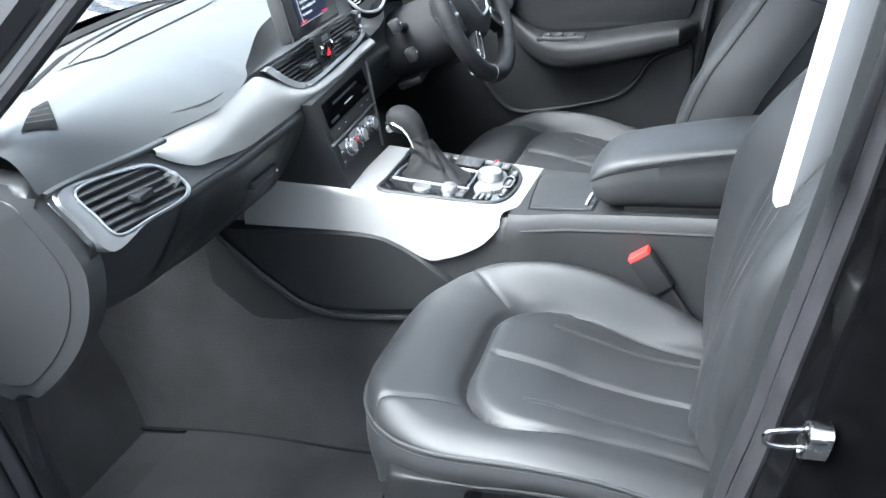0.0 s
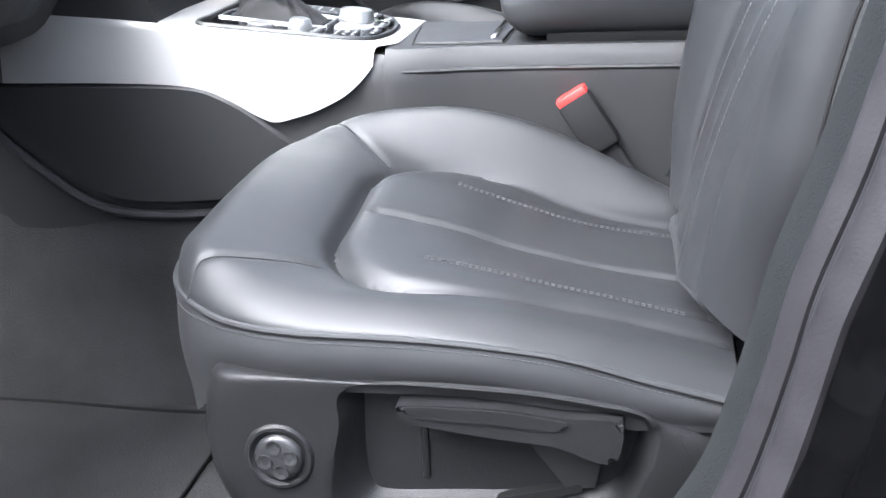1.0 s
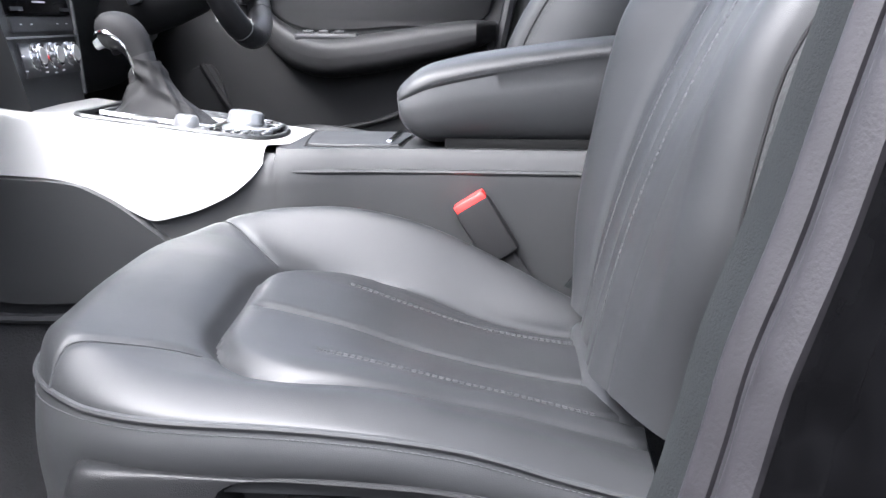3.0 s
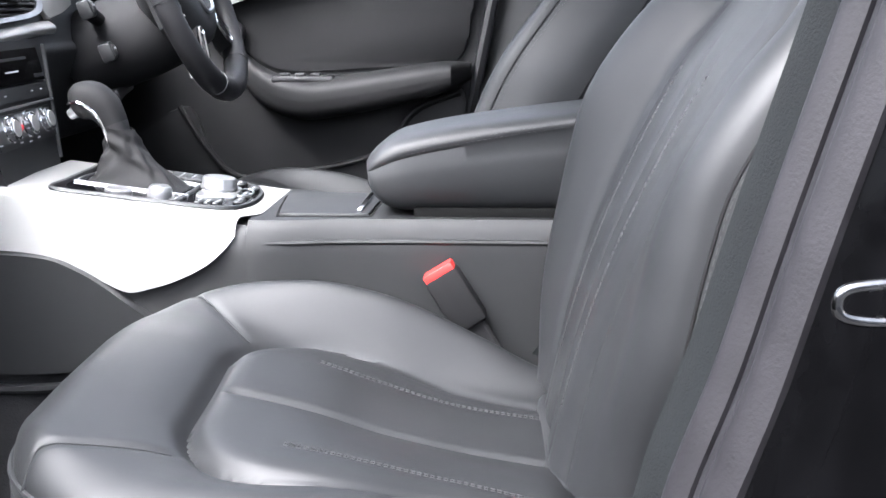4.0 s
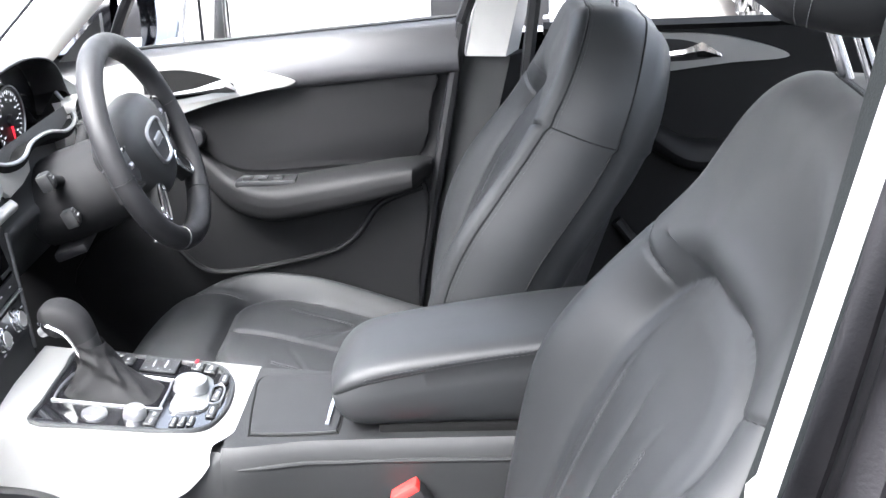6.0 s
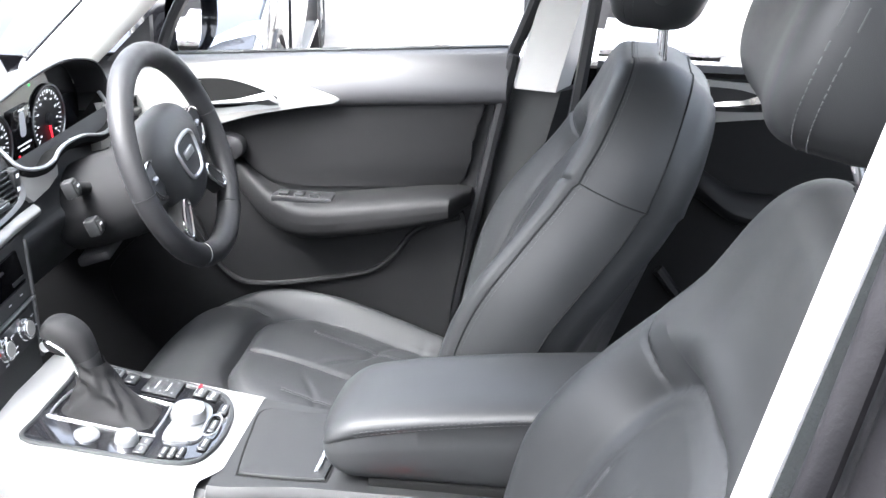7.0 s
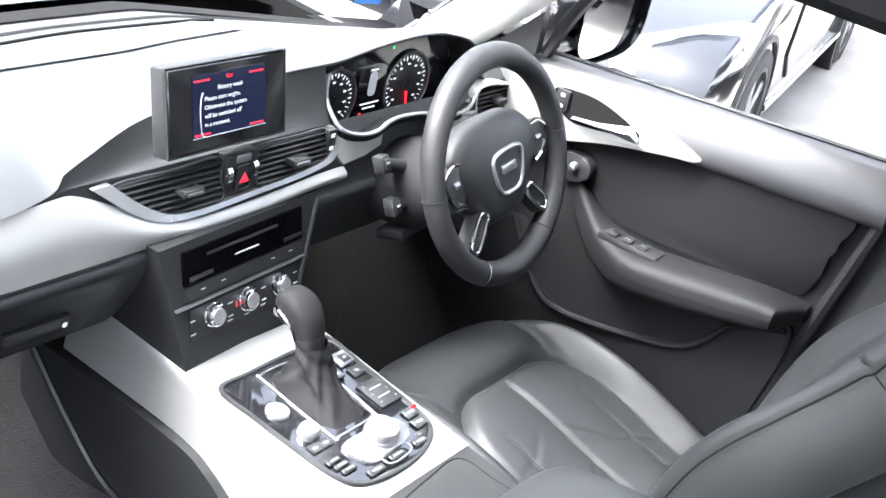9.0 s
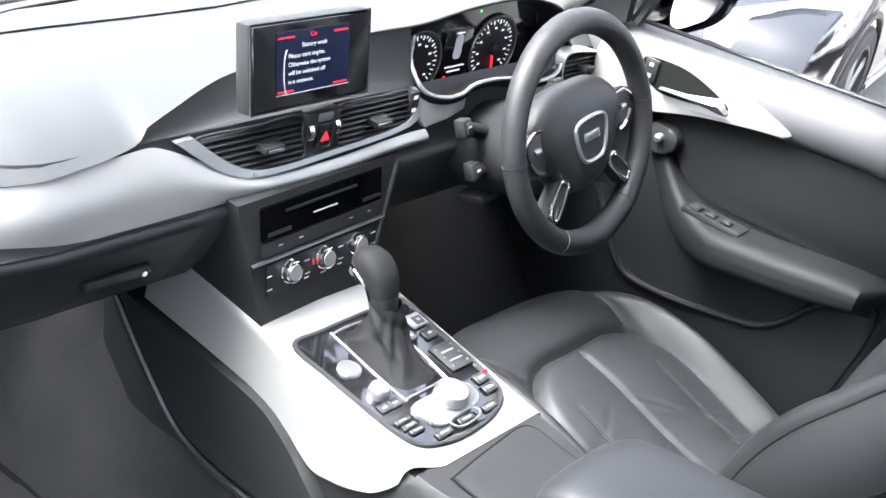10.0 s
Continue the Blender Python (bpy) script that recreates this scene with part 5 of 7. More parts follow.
# end cap by the open door
cap = spl([(-0.345, 0.892), (-0.31, 0.858), (-0.264, 0.795), (-0.248, 0.745), (-0.270, 0.662), (-0.335, 0.580), (-0.42, 0.528), (-0.52, 0.58), (-0.58, 0.75), (-0.50, 0.89)], 6, True)
part("end_cap", slab([(p[0], -0.775, p[1]) for p in cap], (0, 0.03, 0), (0, -0.016, 0), 0.014, 4), FASCIA, dash, "smooth black end cap")
cap2 = [(-0.415 + (p[0] + 0.415) * 0.80, 0.712 + (p[1] - 0.712) * 0.86) for p in cap]
part("cap_panel", slab([(p[0], -0.789, p[1]) for p in cap2], (0, 0.01, 0), (0, -0.0035, 0), 0.003, 3), FASCIA, dash, "shallow end panel")

# side vent
def vent(name, parent, loop, mat_frame, x, slats, z0, z1, tilt, label):
    v = part(name, slab([Vector((x(p[0], p[1]) - 0.014, p[0], p[1])) for p in loop], (-0.01, 0, 0), (0, 0, 0)), DARK, parent, label)
    part("vent_frame", tube([Vector((x(p[0], p[1]) + 0.001, p[0], p[1])) for p in loop], 0.0022, 8, True), mat_frame, v, "thin vent frame")
    for k in range(slats):
        z = z0 + (z1 - z0) * (k + 0.5) / slats
        ys = []
        for a, b in zip(loop, loop[1:] + loop[:1]):
            if (a[1] - z) * (b[1] - z) < 0:
                ys.append(a[0] + (b[0] - a[0]) * (z - a[1]) / (b[1] - a[1]))
        y0, y1 = min(ys) + 0.002, max(ys) - 0.002
        m = Matrix.Translation((x((y0 + y1) / 2, z) - 0.005, (y0 + y1) / 2, z)) @ Euler((0, 0, math.atan2(-(x(y1, z) - x(y0, z)), (y1 - y0)))).to_matrix().to_4x4() @ Euler((0, radians(tilt), 0)).to_matrix().to_4x4()
        part("slat", box(-0.010, 0.009, -(y1 - y0) / 2, (y1 - y0) / 2, -0.0019, 0.0019, 0.0015, 2, m), HARD, v)
    return v
side = spl([(-0.723, 0.857, 0), (-0.65, 0.858, 0), (-0.585, 0.847, 0), (-0.560, 0.815, 0), (-0.575, 0.796, 0), (-0.65, 0.790, 0), (-0.715, 0.788, 0), (-0.725, 0.82, 0)], 6, True)
sv = vent("side_vent", dash, side, SATIN, lambda y, z: face_x(y, z) + 0.008, 6, 0.790, 0.856, 15, "dark side air vent")
outer_loop = spl([(-0.757, 0.864, 0), (-0.67, 0.872, 0), (-0.58, 0.862, 0), (-0.535, 0.815, 0), (-0.555, 0.786, 0), (-0.65, 0.778, 0), (-0.750, 0.772, 0), (-0.762, 0.82, 0)], 6, True)
broad = lambda p: 0.24 + 0.62 * smooth_step(-0.66, -0.72, p[0])
part("vent_surround", loft([[Vector((face_x(p[0], p[1]) + a, p[0], p[1])) for p in lp] for a, lp in ((0.006, side), (0.010, [s_.lerp(o_, 0.5 * broad(s_)) for s_, o_ in zip(side, outer_loop)]), (0.009, [s_.lerp(o_, broad(s_)) for s_, o_ in zip(side, outer_loop)]), (-0.01, [s_.lerp(o_, 0.08 + broad(s_)) for s_, o_ in zip(side, outer_loop)]))], True, False), SATIN, dash, "satin silver vent surround")
part("direction_tab", box(-0.012, 0.014, -0.020, 0.020, -0.006, 0.006, 0.003, 2, Matrix.Translation((face_x(-0.64, 0.821) + 0.008, -0.64, 0.821))), SOFT, sv)
part("wheel", lathe([(0.014, -0.005), (0.014, 0.005), (0.0005, 0.0052)], Matrix.Translation((face_x(-0.572, 0.820) + 0.004, -0.572, 0.820)) @ Euler((radians(90), 0, 0)).to_matrix().to_4x4(), 20), SATIN, sv, "ribbed silver thumbwheel")

# centre vents
cx = lambda y, z: face_x(y, z) + 0.006
left = spl([(-0.205, 0.892, 0), (-0.10, 0.894, 0), (-0.022, 0.895, 0), (-0.020, 0.865, 0), (-0.022, 0.838, 0), (-0.09, 0.835, 0), (-0.15, 0.852, 0)], 5, True)
right = spl([(0.052, 0.896, 0), (0.14, 0.897, 0), (0.196, 0.897, 0), (0.205, 0.875, 0), (0.190, 0.850, 0), (0.12, 0.842, 0), (0.052, 0.840, 0), (0.050, 0.868, 0)], 5, True)
lv = vent("centre_vent", dash, left, DARK, cx, 7, 0.836, 0.893, 12, "dark centre air vent")
rv = vent("centre_vent", dash, right, DARK, cx, 7, 0.842, 0.896, 12, "dark centre air vent")
for v, y in ((lv, -0.085), (rv, 0.125)):
    tab = part("direction_tab", box(-0.205, -0.182, y - 0.018, y + 0.018, 0.862, 0.873, 0.003), SOFT, v)
    part("tip", box(-0.1835, -0.1805, y - 0.014, y + 0.014, 0.865, 0.870, 0.001), SATIN, tab, "silver tip")
trim_line = spl([(-0.235, 0.897, 0), (-0.16, 0.845, 0), (-0.09, 0.829, 0), (0.05, 0.834, 0), (0.17, 0.842, 0), (0.218, 0.858, 0), (0.214, 0.899, 0)], 8)
inner_line = spl([(-0.205, 0.897, 0), (-0.145, 0.853, 0), (-0.085, 0.836, 0), (0.05, 0.840, 0), (0.165, 0.848, 0), (0.206, 0.863, 0), (0.206, 0.899, 0)], 8)
part("vent_trim", loft([[Vector((face_x(p.x, p.y) + 0.004, p.x, p.y)), Vector((face_x(p.x, p.y) + 0.012, p.x, p.y)), Vector((face_x(q.x, q.y) + 0.010, q.x, q.y)), Vector((face_x(q.x, q.y), q.x, q.y))] for p, q in zip(trim_line, inner_line)]), SATIN, dash, "satin silver band round the vents")
hz = part("hazard_panel", box(-0.225, -0.198, -0.016, 0.046, 0.840, 0.900, 0.003), DARK, dash, "dark panel between the vents")
part("hazard_button", box(-0.210, -0.193, 0.001, 0.030, 0.846, 0.884, 0.003), PIANO, hz, "gloss black hazard button")
tri_line = [(-0.1925, 0.0155 + 0.010 * math.sin(a), 0.863 + 0.010 * math.cos(a)) for a in (0, 2.0944, 4.1888)]
part("warning_triangle", slab(tri_line, (-0.002, 0, 0), (0.0006, 0, 0)), MARK_RED, hz, "red warning triangle")
part("silver_cap", box(-0.212, -0.196, 0.001, 0.030, 0.886, 0.899, 0.003), SATIN, hz)
for y in (-0.010, 0.040):
    part("thumbwheel", lathe([(0.016, -0.004), (0.016, 0.004), (0.0005, 0.0042)], Matrix.Translation((-0.208, y, 0.870)) @ Euler((radians(90), 0, 0)).to_matrix().to_4x4(), 24), CHROME, hz, "chrome thumbwheel")
sk = part("switch_strip", box(-0.222, -0.200, 0.196, 0.216, 0.856, 0.898, 0.003), HARD, dash)
for z in (0.876, 0.897):
    part("mark", box(-0.2002, -0.1992, 0.201, 0.209, z - 0.011, z - 0.005), MARK_WHITE, sk)

# lower stack: disc slot, climate panel
def stack_x(z, y=0.0):
    return -0.150 - 0.24 * (z - 0.715) - 0.07 * y
def stack(y, z, lift=0.0):
    return Vector((stack_x(z, y) + lift, y, z))
def plate(y0, y1, z0, z1, lift0, lift1):
    return loft([[stack(y0, z, lift0), stack(y0, z, lift1), stack(y1, z, lift1), stack(y1, z, lift0)] for z in (z0, (z0 + z1) / 2, z1)])
part("stack_body", loft([[stack(-0.130 - 0.2 * (z - 0.664), z), stack(0.122 + 0.42 * (z - 0.689), z), Vector((-0.33, 0.13 + 0.4 * (z - 0.689), z)), Vector((-0.33, -0.135 - 0.2 * (z - 0.664), z))] for z in (0.60, 0.66, 0.70, 0.72, 0.76, 0.81)]), SOFT, dash, "black centre stack")
part("stack_rim", tube([stack(0.122 + 0.42 * (z - 0.689), z, 0.001) for z in (0.64, 0.67, 0.70, 0.74, 0.80)], 0.004, 8), SOFT, dash, "rounded stack edge")
disc = part("disc_player", plate(-0.120, 0.128, 0.752, 0.798, 0.0, 0.004), BLACK_DIM, dash, "gloss black disc player")
part("disc_slot", plate(-0.075, 0.072, 0.784, 0.7865, 0.0035, 0.0055), DARK, disc)
part("slot_edge", plate(-0.075, 0.072, 0.7865, 0.7875, 0.0035, 0.0050), HARD, disc)
part("mark", plate(-0.02, 0.03, 0.768, 0.770, 0.004, 0.0046), MARK_GREY, disc)
for y0, y1 in ((-0.110, -0.065), (0.085, 0.125)):
    part("slot", plate(y0, y1, 0.757, 0.762, 0.0035, 0.0055), DARK, disc)
keys = part("key_strip", plate(-0.120, 0.130, 0.730, 0.749, 0.0, 0.004), SOFT, dash, "strip of dark keys")
for y in (-0.085, -0.045, 0.06, 0.10):
    part("mark", plate(y - 0.004, y + 0.004, 0.739, 0.7405, 0.004, 0.0044), MARK_GREY, keys)
part("chrome_line", plate(-0.138, 0.136, 0.7215, 0.7240, 0.0, 0.005), SATIN, dash, "thin silver line")
clim = part("climate_panel", plate(-0.112, 0.112, 0.672, 0.716, 0.0, 0.003), DARK, dash, "dark climate control panel")
face = Euler((0, radians(90 - 13), 0)).to_matrix().to_4x4()
for y in (-0.068, 0.002, 0.073):
    kn = part("climate_knob", lathe([(0.0185, 0.0), (0.018, 0.004), (0.0165, 0.005), (0.0158, 0.012), (0.0135, 0.0135), (0.0005, 0.0133)], Matrix.Translation(stack(y, 0.697, 0.002)) @ face, 36), CHROME, clim, "silver rotary climate knob")
    part("cap", lathe([(0.0118, 0.0134), (0.0112, 0.0145), (0.0005, 0.0145)], Matrix.Translation(stack(y, 0.697, 0.002)) @ face, 28), ALU, kn)
for y, z in ((-0.108, 0.700), (-0.108, 0.681), (-0.033, 0.702), (-0.033, 0.683), (0.038, 0.702), (0.038, 0.684), (0.110, 0.703), (0.110, 0.687), (-0.035, 0.677), (0.0, 0.675), (0.035, 0.677)):
    part("mark", plate(y - 0.005, y + 0.005, z - 0.0008, z + 0.0008, 0.003, 0.0035), MARK_GREY, clim)
part("red_light", plate(0.020, 0.023, 0.682, 0.685, 0.003, 0.0036), MARK_RED, clim, "small red light")
part("red_ring", plate(-0.0215, -0.019, 0.692, 0.700, 0.003, 0.0036), MARK_RED, clim)

# ---- display ----
disp = thing("display_screen", (-0.22, -0.02, 0.91), "upright display with a dark menu page of short text", "display")
dm = Matrix.Translation((-0.208, -0.020, 0.979)) @ Euler((0, radians(-11), 0)).to_matrix().to_4x4()
part("housing", box(-0.028, 0.0, -0.110, 0.110, -0.062, 0.060, 0.006, 2, dm), SOFT, disp, "dark display housing")
part("frame_edge", tube([dm @ Vector(p) for p in ((0.001, -0.108, -0.060), (0.001, -0.108, 0.058), (0.001, 0.108, 0.058), (0.001, 0.108, -0.060))], 0.0018, 6, True), HARD, disp, "thin black frame")
part("bezel", box(-0.002, 0.003, -0.106, 0.106, -0.058, 0.056, 0.002, 1, dm), PIANO, disp, "gloss black bezel")
page = part("page", box(0.003, 0.0042, -0.066, 0.066, -0.040, 0.044, 0, 1, dm), SCREEN_BLUE, disp, "dark blue menu page")
def words(text, size, y, z, mat, owner):
    c = bpy.data.curves.new("text", "FONT")
    c.body, c.size, c.extrude = text, size, 0.0002
    tmp = bpy.data.objects.new("text", c)
    scene.collection.objects.link(tmp)
    bpy.context.view_layer.update()
    me = bpy.data.meshes.new_from_object(tmp.evaluated_get(bpy.context.evaluated_depsgraph_get()))
    bpy.data.objects.remove(tmp)
    bm = bmesh.new()
    bm.from_mesh(me)
    turn = Matrix(((0, 0, 1, 0.0046), (1, 0, 0, y), (0, 1, 0, z), (0, 0, 0, 1)))
    bmesh.ops.transform(bm, matrix=dm @ turn, verts=bm.verts)
    return part("writing", bm, mat, owner, smooth=False)
words("Car", 0.0085, -0.007, 0.034, MARK_RED, page)
words("Battery weak", 0.0085, -0.022, 0.021, MARK_WHITE, page)
for i, line in enumerate(("Please start engine.", "Otherwise the system", "will be switched off", "in a moment.")):
    words(line, 0.0085, -0.046, 0.008 - 0.0115 * i, MARK_WHITE, page)
for y0, y1, z in ((-0.064, -0.036, 0.036), (0.036, 0.062, 0.036), (-0.064, -0.036, -0.036), (0.036, 0.062, -0.036)):
    part("bar", box(0.0042, 0.0048, y0, y1, z - 0.0012, z + 0.0012, 0, 1, dm), MARK_RED, page, "short red bar")
part("arc", tube([dm @ Vector((0.005, -0.048 - 0.006 * math.cos(a), -0.010 + 0.030 * math.sin(a))) for a in (k * 0.3 - 1.5 for k in range(11))], 0.0008, 5), MARK_GREY, page)
part("divider", box(0.0042, 0.0047, -0.066, 0.066, -0.0405, -0.0395, 0, 1, dm), MARK_GREY, page)

# ---- instrument cluster and its hood ----
clus = thing("instrument_cluster", (-0.3, 0.39, 0.85), "lit dial cluster under a soft black hood", "instrument cluster")
def hood_inner(u, v):
    y = 0.215 + 0.40 * v
    a = dash_top(1, (y + 0.785) / 1.525) + Vector((0.0, 0, -0.004))
    b = Vector((-0.276, 0.225 + 0.375 * v, max(a.z - 0.004, 0.875)))
    return a.lerp(b, u)
part("hood_lining", grid(hood_inner, 6, 50), DARK, clus, "dark hood lining")
part("hood_edge", tube([dash_top(1, (0.10 + 0.53 * k / 60 + 0.785) / 1.525) - Vector((0, 0, 0.001)) for k in range(61)], 0.0022, 8), SOFT, clus, "rounded hood edge")
part("face", slab([Vector((-0.280, 0.225 + 0.375 * k / 20, hood_inner(1, k / 20).z)) for k in range(21)] + [Vector((-0.280, 0.60, 0.84)), Vector((-0.280, 0.225, 0.84))], (-0.01, 0, 0), (0.002, 0, 0)), PIANO, clus, "gloss black cluster face")
def dial(y, z, r, name, sweep):
    m = Matrix.Translation((-0.2775, y, z)) @ Euler((0, radians(90), 0)).to_matrix().to_4x4()
    d = part(name, lathe([(r, 0.0), (r, 0.004), (r - 0.004, 0.005), (r - 0.005, 0.001), (0.0005, 0.001)], m, 48), DARK, clus, "round dial with white marks")
    part("ring", tube([m @ Vector((r * math.cos(t), r * math.sin(t), 0.005)) for t in (2 * math.pi * k / 48 for k in range(48))], 0.0015, 6, True), SATIN, d, "silver dial ring")
    ticks = []
    for k in range(27):
        t = radians(sweep[0] + (sweep[1] - sweep[0]) * k / 26)
        c, s = math.sin(t), math.cos(t)
        a, b = (r - 0.008, r - 0.0155 if k % 2 == 0 else r - 0.012)
        ticks.append(tube([(-0.2755, y + c * a, z + s * a), (-0.2755, y + c * b, z + s * b)], 0.0009, 4))
    part("ticks", joined(*ticks), MARK_WHITE, d, "white scale marks", kind="stuff")
    nums = []
    for k in range(9):
        t = radians(sweep[0] + (sweep[1] - sweep[0]) * k / 8)
        nums.append(box(-0.276, -0.2752, y + math.sin(t) * (r - 0.023) - 0.003, y + math.sin(t) * (r - 0.023) + 0.003, z + math.cos(t) * (r - 0.023) - 0.0015, z + math.cos(t) * (r - 0.023) + 0.0015))
    part("numerals", joined(*nums), MARK_WHITE, d, kind="stuff")
    t = radians(sweep[2])
    part("needle", tube([(-0.2735, y, z), (-0.2735, y + math.sin(t) * (r - 0.012), z + math.cos(t) * (r - 0.012))], lambda q: 0.0028 - 0.0018 * q, 6), MARK_RED, d, "red needle")
    part("hub", lathe([(0.011, 0), (0.010, 0.006), (0.0005, 0.007)], m @ Matrix.Translation((0, 0, 0.002)), 24), DARK, d)
dial(0.472, 0.902, 0.060, "speedometer", (-130, 130, 168))
dial(0.281, 0.901, 0.056, "rev_counter", (-130, 130, 176))
mid_screen = part("driver_display", box(-0.279, -0.2715, 0.340, 0.408, 0.862, 0.948, 0.002), PIANO, clus, "dark driver display")
part("car_icon", slab([Vector((-0.2708, 0.374 + p[0] * 0.8, 0.920 + p[1] * 0.8)) for p in spl([(-0.010, -0.024, 0), (-0.012, 0.0, 0), (-0.009, 0.024, 0), (0.009, 0.024, 0), (0.012, 0.0, 0), (0.010, -0.024, 0)], 4, True)], (-0.001, 0, 0), (0, 0, 0)), MARK_GREY, mid_screen, "small grey car outline")
for z, w in ((0.886, 0.024), (0.878, 0.016), (0.944, 0.010)):
    part("bar", box(-0.2714, -0.2708, 0.374 - w, 0.374 + w, z - 0.0013, z + 0.0013), MARK_WHITE, mid_screen)
part("amber_light", box(-0.2714, -0.2708, 0.350, 0.356, 0.866, 0.871), MARK_RED, mid_screen)
part("green_light", box(-0.2774, -0.2768, 0.420, 0.424, 0.972, 0.976), glowing("green_light", (0.1, 1.0, 0.2), 0.2), clus)
ledge_line = spl([(-0.250, 0.232, 0.967), (-0.240, 0.220, 0.935), (-0.215, 0.218, 0.907), (-0.200, 0.229, 0.892), (-0.190, 0.263, 0.884), (-0.187, 0.298, 0.886), (-0.186, 0.320, 0.897), (-0.185, 0.353, 0.901), (-0.185, 0.41, 0.896), (-0.188, 0.49, 0.876), (-0.195, 0.555, 0.876), (-0.210, 0.589, 0.889), (-0.240, 0.604, 0.921)], 6)
part("bezel_ledge", loft([[p, p + Vector((0.005, 0, -0.003)), p + Vector((0.002, 0, -0.012)), Vector((-0.285, 0.41 + (p.y - 0.41) * 0.97, 0.83)), Vector((-0.285, 0.41 + (p.y - 0.41) * 0.97, min(p.z - 0.02, 0.858)))] for p in ledge_line]), MATT, clus, "dark cluster ledge")
part("ledge_edge", tube([p + Vector((0.002, 0, 0.0)) for p in ledge_line], 0.0036, 8), SATIN, clus, "bright silver ledge edge")
plate_l = [(-0.214, 0.219, 0.905), (-0.200, 0.230, 0.889), (-0.190, 0.262, 0.881), (-0.187, 0.298, 0.882), (-0.186, 0.312, 0.888), (-0.186, 0.312, 0.858), (-0.187, 0.275, 0.846), (-0.190, 0.232, 0.838), (-0.196, 0.221, 0.850)]
part("surround_plate", slab(plate_l, (-0.02, 0, -0.004), (0.0, 0, 0), 0.002), ALU, clus, "satin silver plate beside the dials")
plate_r = [(-0.225, 0.596, 0.905), (-0.212, 0.590, 0.886), (-0.195, 0.556, 0.872), (-0.188, 0.490, 0.872), (-0.186, 0.480, 0.850), (-0.192, 0.55, 0.838), (-0.204, 0.584, 0.850), (-0.214, 0.588, 0.880)]
part("surround_plate", slab(plate_r, (-0.02, 0, -0.004), (0.0, 0, 0), 0.002), ALU, clus, "satin silver plate beside the dials")
part("column_gap", box(-0.26, -0.205, 0.29, 0.51, 0.80, 0.86, 0.01), MATT, clus)

# right side air vent by the door
rside = spl([(0.598, 0.903, 0), (0.69, 0.894, 0), (0.738, 0.868, 0), (0.730, 0.834, 0), (0.63, 0.840, 0), (0.598, 0.86, 0)], 5, True)
v = vent("side_vent", dash, rside, SATIN, lambda y, z: -0.205, 6, 0.842, 0.896, 12, "dark side air vent")
part("direction_tab", box(-0.205, -0.182, 0.64, 0.665, 0.868, 0.880, 0.003), SOFT, v)
part("vent_surround", loft([[Vector((-0.205 + a, 0.655 + (p[0] - 0.655) * g, 0.873 + (p[1] - 0.873) * g)) for p in rside] for a, g in ((0.0, 1.0), (0.006, 1.02), (0.006, 1.09), (-0.02, 1.11))], True, False), ALU, dash, "aluminium vent surround")

# ---- steering wheel ----
WC, WT = Vector((-0.023, 0.388, 0.875)), radians(20)
wheel = thing("steering_wheel", WC, "black leather steering wheel with silver accents", "steering wheel")
wm = Matrix.Translation(WC) @ Euler((0, -WT, 0)).to_matrix().to_4x4() @ Euler((radians(8), 0, 0)).to_matrix().to_4x4()
# in the wheel's own plane: y to the right, z up, x towards the driver
def rim(a, b):
    r = 0.0192 + 0.0015 * math.cos(2 * a)
    k = 0.171 + r * math.cos(b)
    return wm @ Vector((r * 1.05 * math.sin(b) + 0.012, k * math.sin(a), k * math.cos(a)))
part("rim", loft([[rim(2 * math.pi * i / 72, 2 * math.pi * j / 16) for j in range(16)] for i in range(73)], True, False), RIM_LEATHER, wheel, "smooth black leather rim")
for a in (-88, 88, 148, -148):
    t = radians(a)
    part("rim_seam", tube([rim(t, 2 * math.pi * j / 16) + (rim(t, 2 * math.pi * j / 16) - wm @ Vector((0.012, 0.171 * math.sin(t), 0.171 * math.cos(t)))) * 0.02 for j in range(16)], 0.0010, 4, True), DARK, wheel)
hub_line = spl([(-0.100, 0.046, 0), (-0.05, 0.074, 0), (0.05, 0.074, 0), (0.100, 0.046, 0), (0.108, 0.012, 0), (0.084, -0.036, 0), (0.050, -0.078, 0), (0.0, -0.090, 0), (-0.050, -0.078, 0), (-0.084, -0.036, 0), (-0.108, 0.012, 0)], 5, True)
rings = [[wm @ Vector((x, p[0] * g, p[1] * g)) for p in hub_line] for x, g in ((-0.06, 0.6), (-0.04, 0.92), (-0.015, 1.04), (0.000, 1.03), (0.012, 0.97), (0.021, 0.86), (0.027, 0.68), (0.0295, 0.45), (0.030, 0.2), (0.0302, 0.02))]
hubp = part("hub_pad", loft(rings), SOFT, wheel, "padded black hub")
shield = spl([(-0.036, 0.022, 0), (0.0, 0.028, 0), (0.036, 0.022, 0), (0.038, -0.004, 0), (0.026, -0.034, 0), (0.0, -0.040, 0), (-0.026, -0.034, 0), (-0.038, -0.004, 0)], 6, True)
part("badge_frame", tube([wm @ Vector((0.0305, p[0] * 1.02, p[1] * 1.02)) for p in shield], 0.0036, 8, True), SATIN, hubp, "bright silver badge frame")
part("badge_plate", slab([wm @ Vector((0.0285, p[0], p[1])) for p in shield], (0, 0, 0), wm.to_3x3() @ Vector((0.0016, 0, 0))), SOFT, hubp)
part("badge_shape", box(0.030, 0.0325, -0.020, 0.020, -0.008, 0.006, 0.0024, 3, wm), SATIN, hubp, "plain silver badge shape")
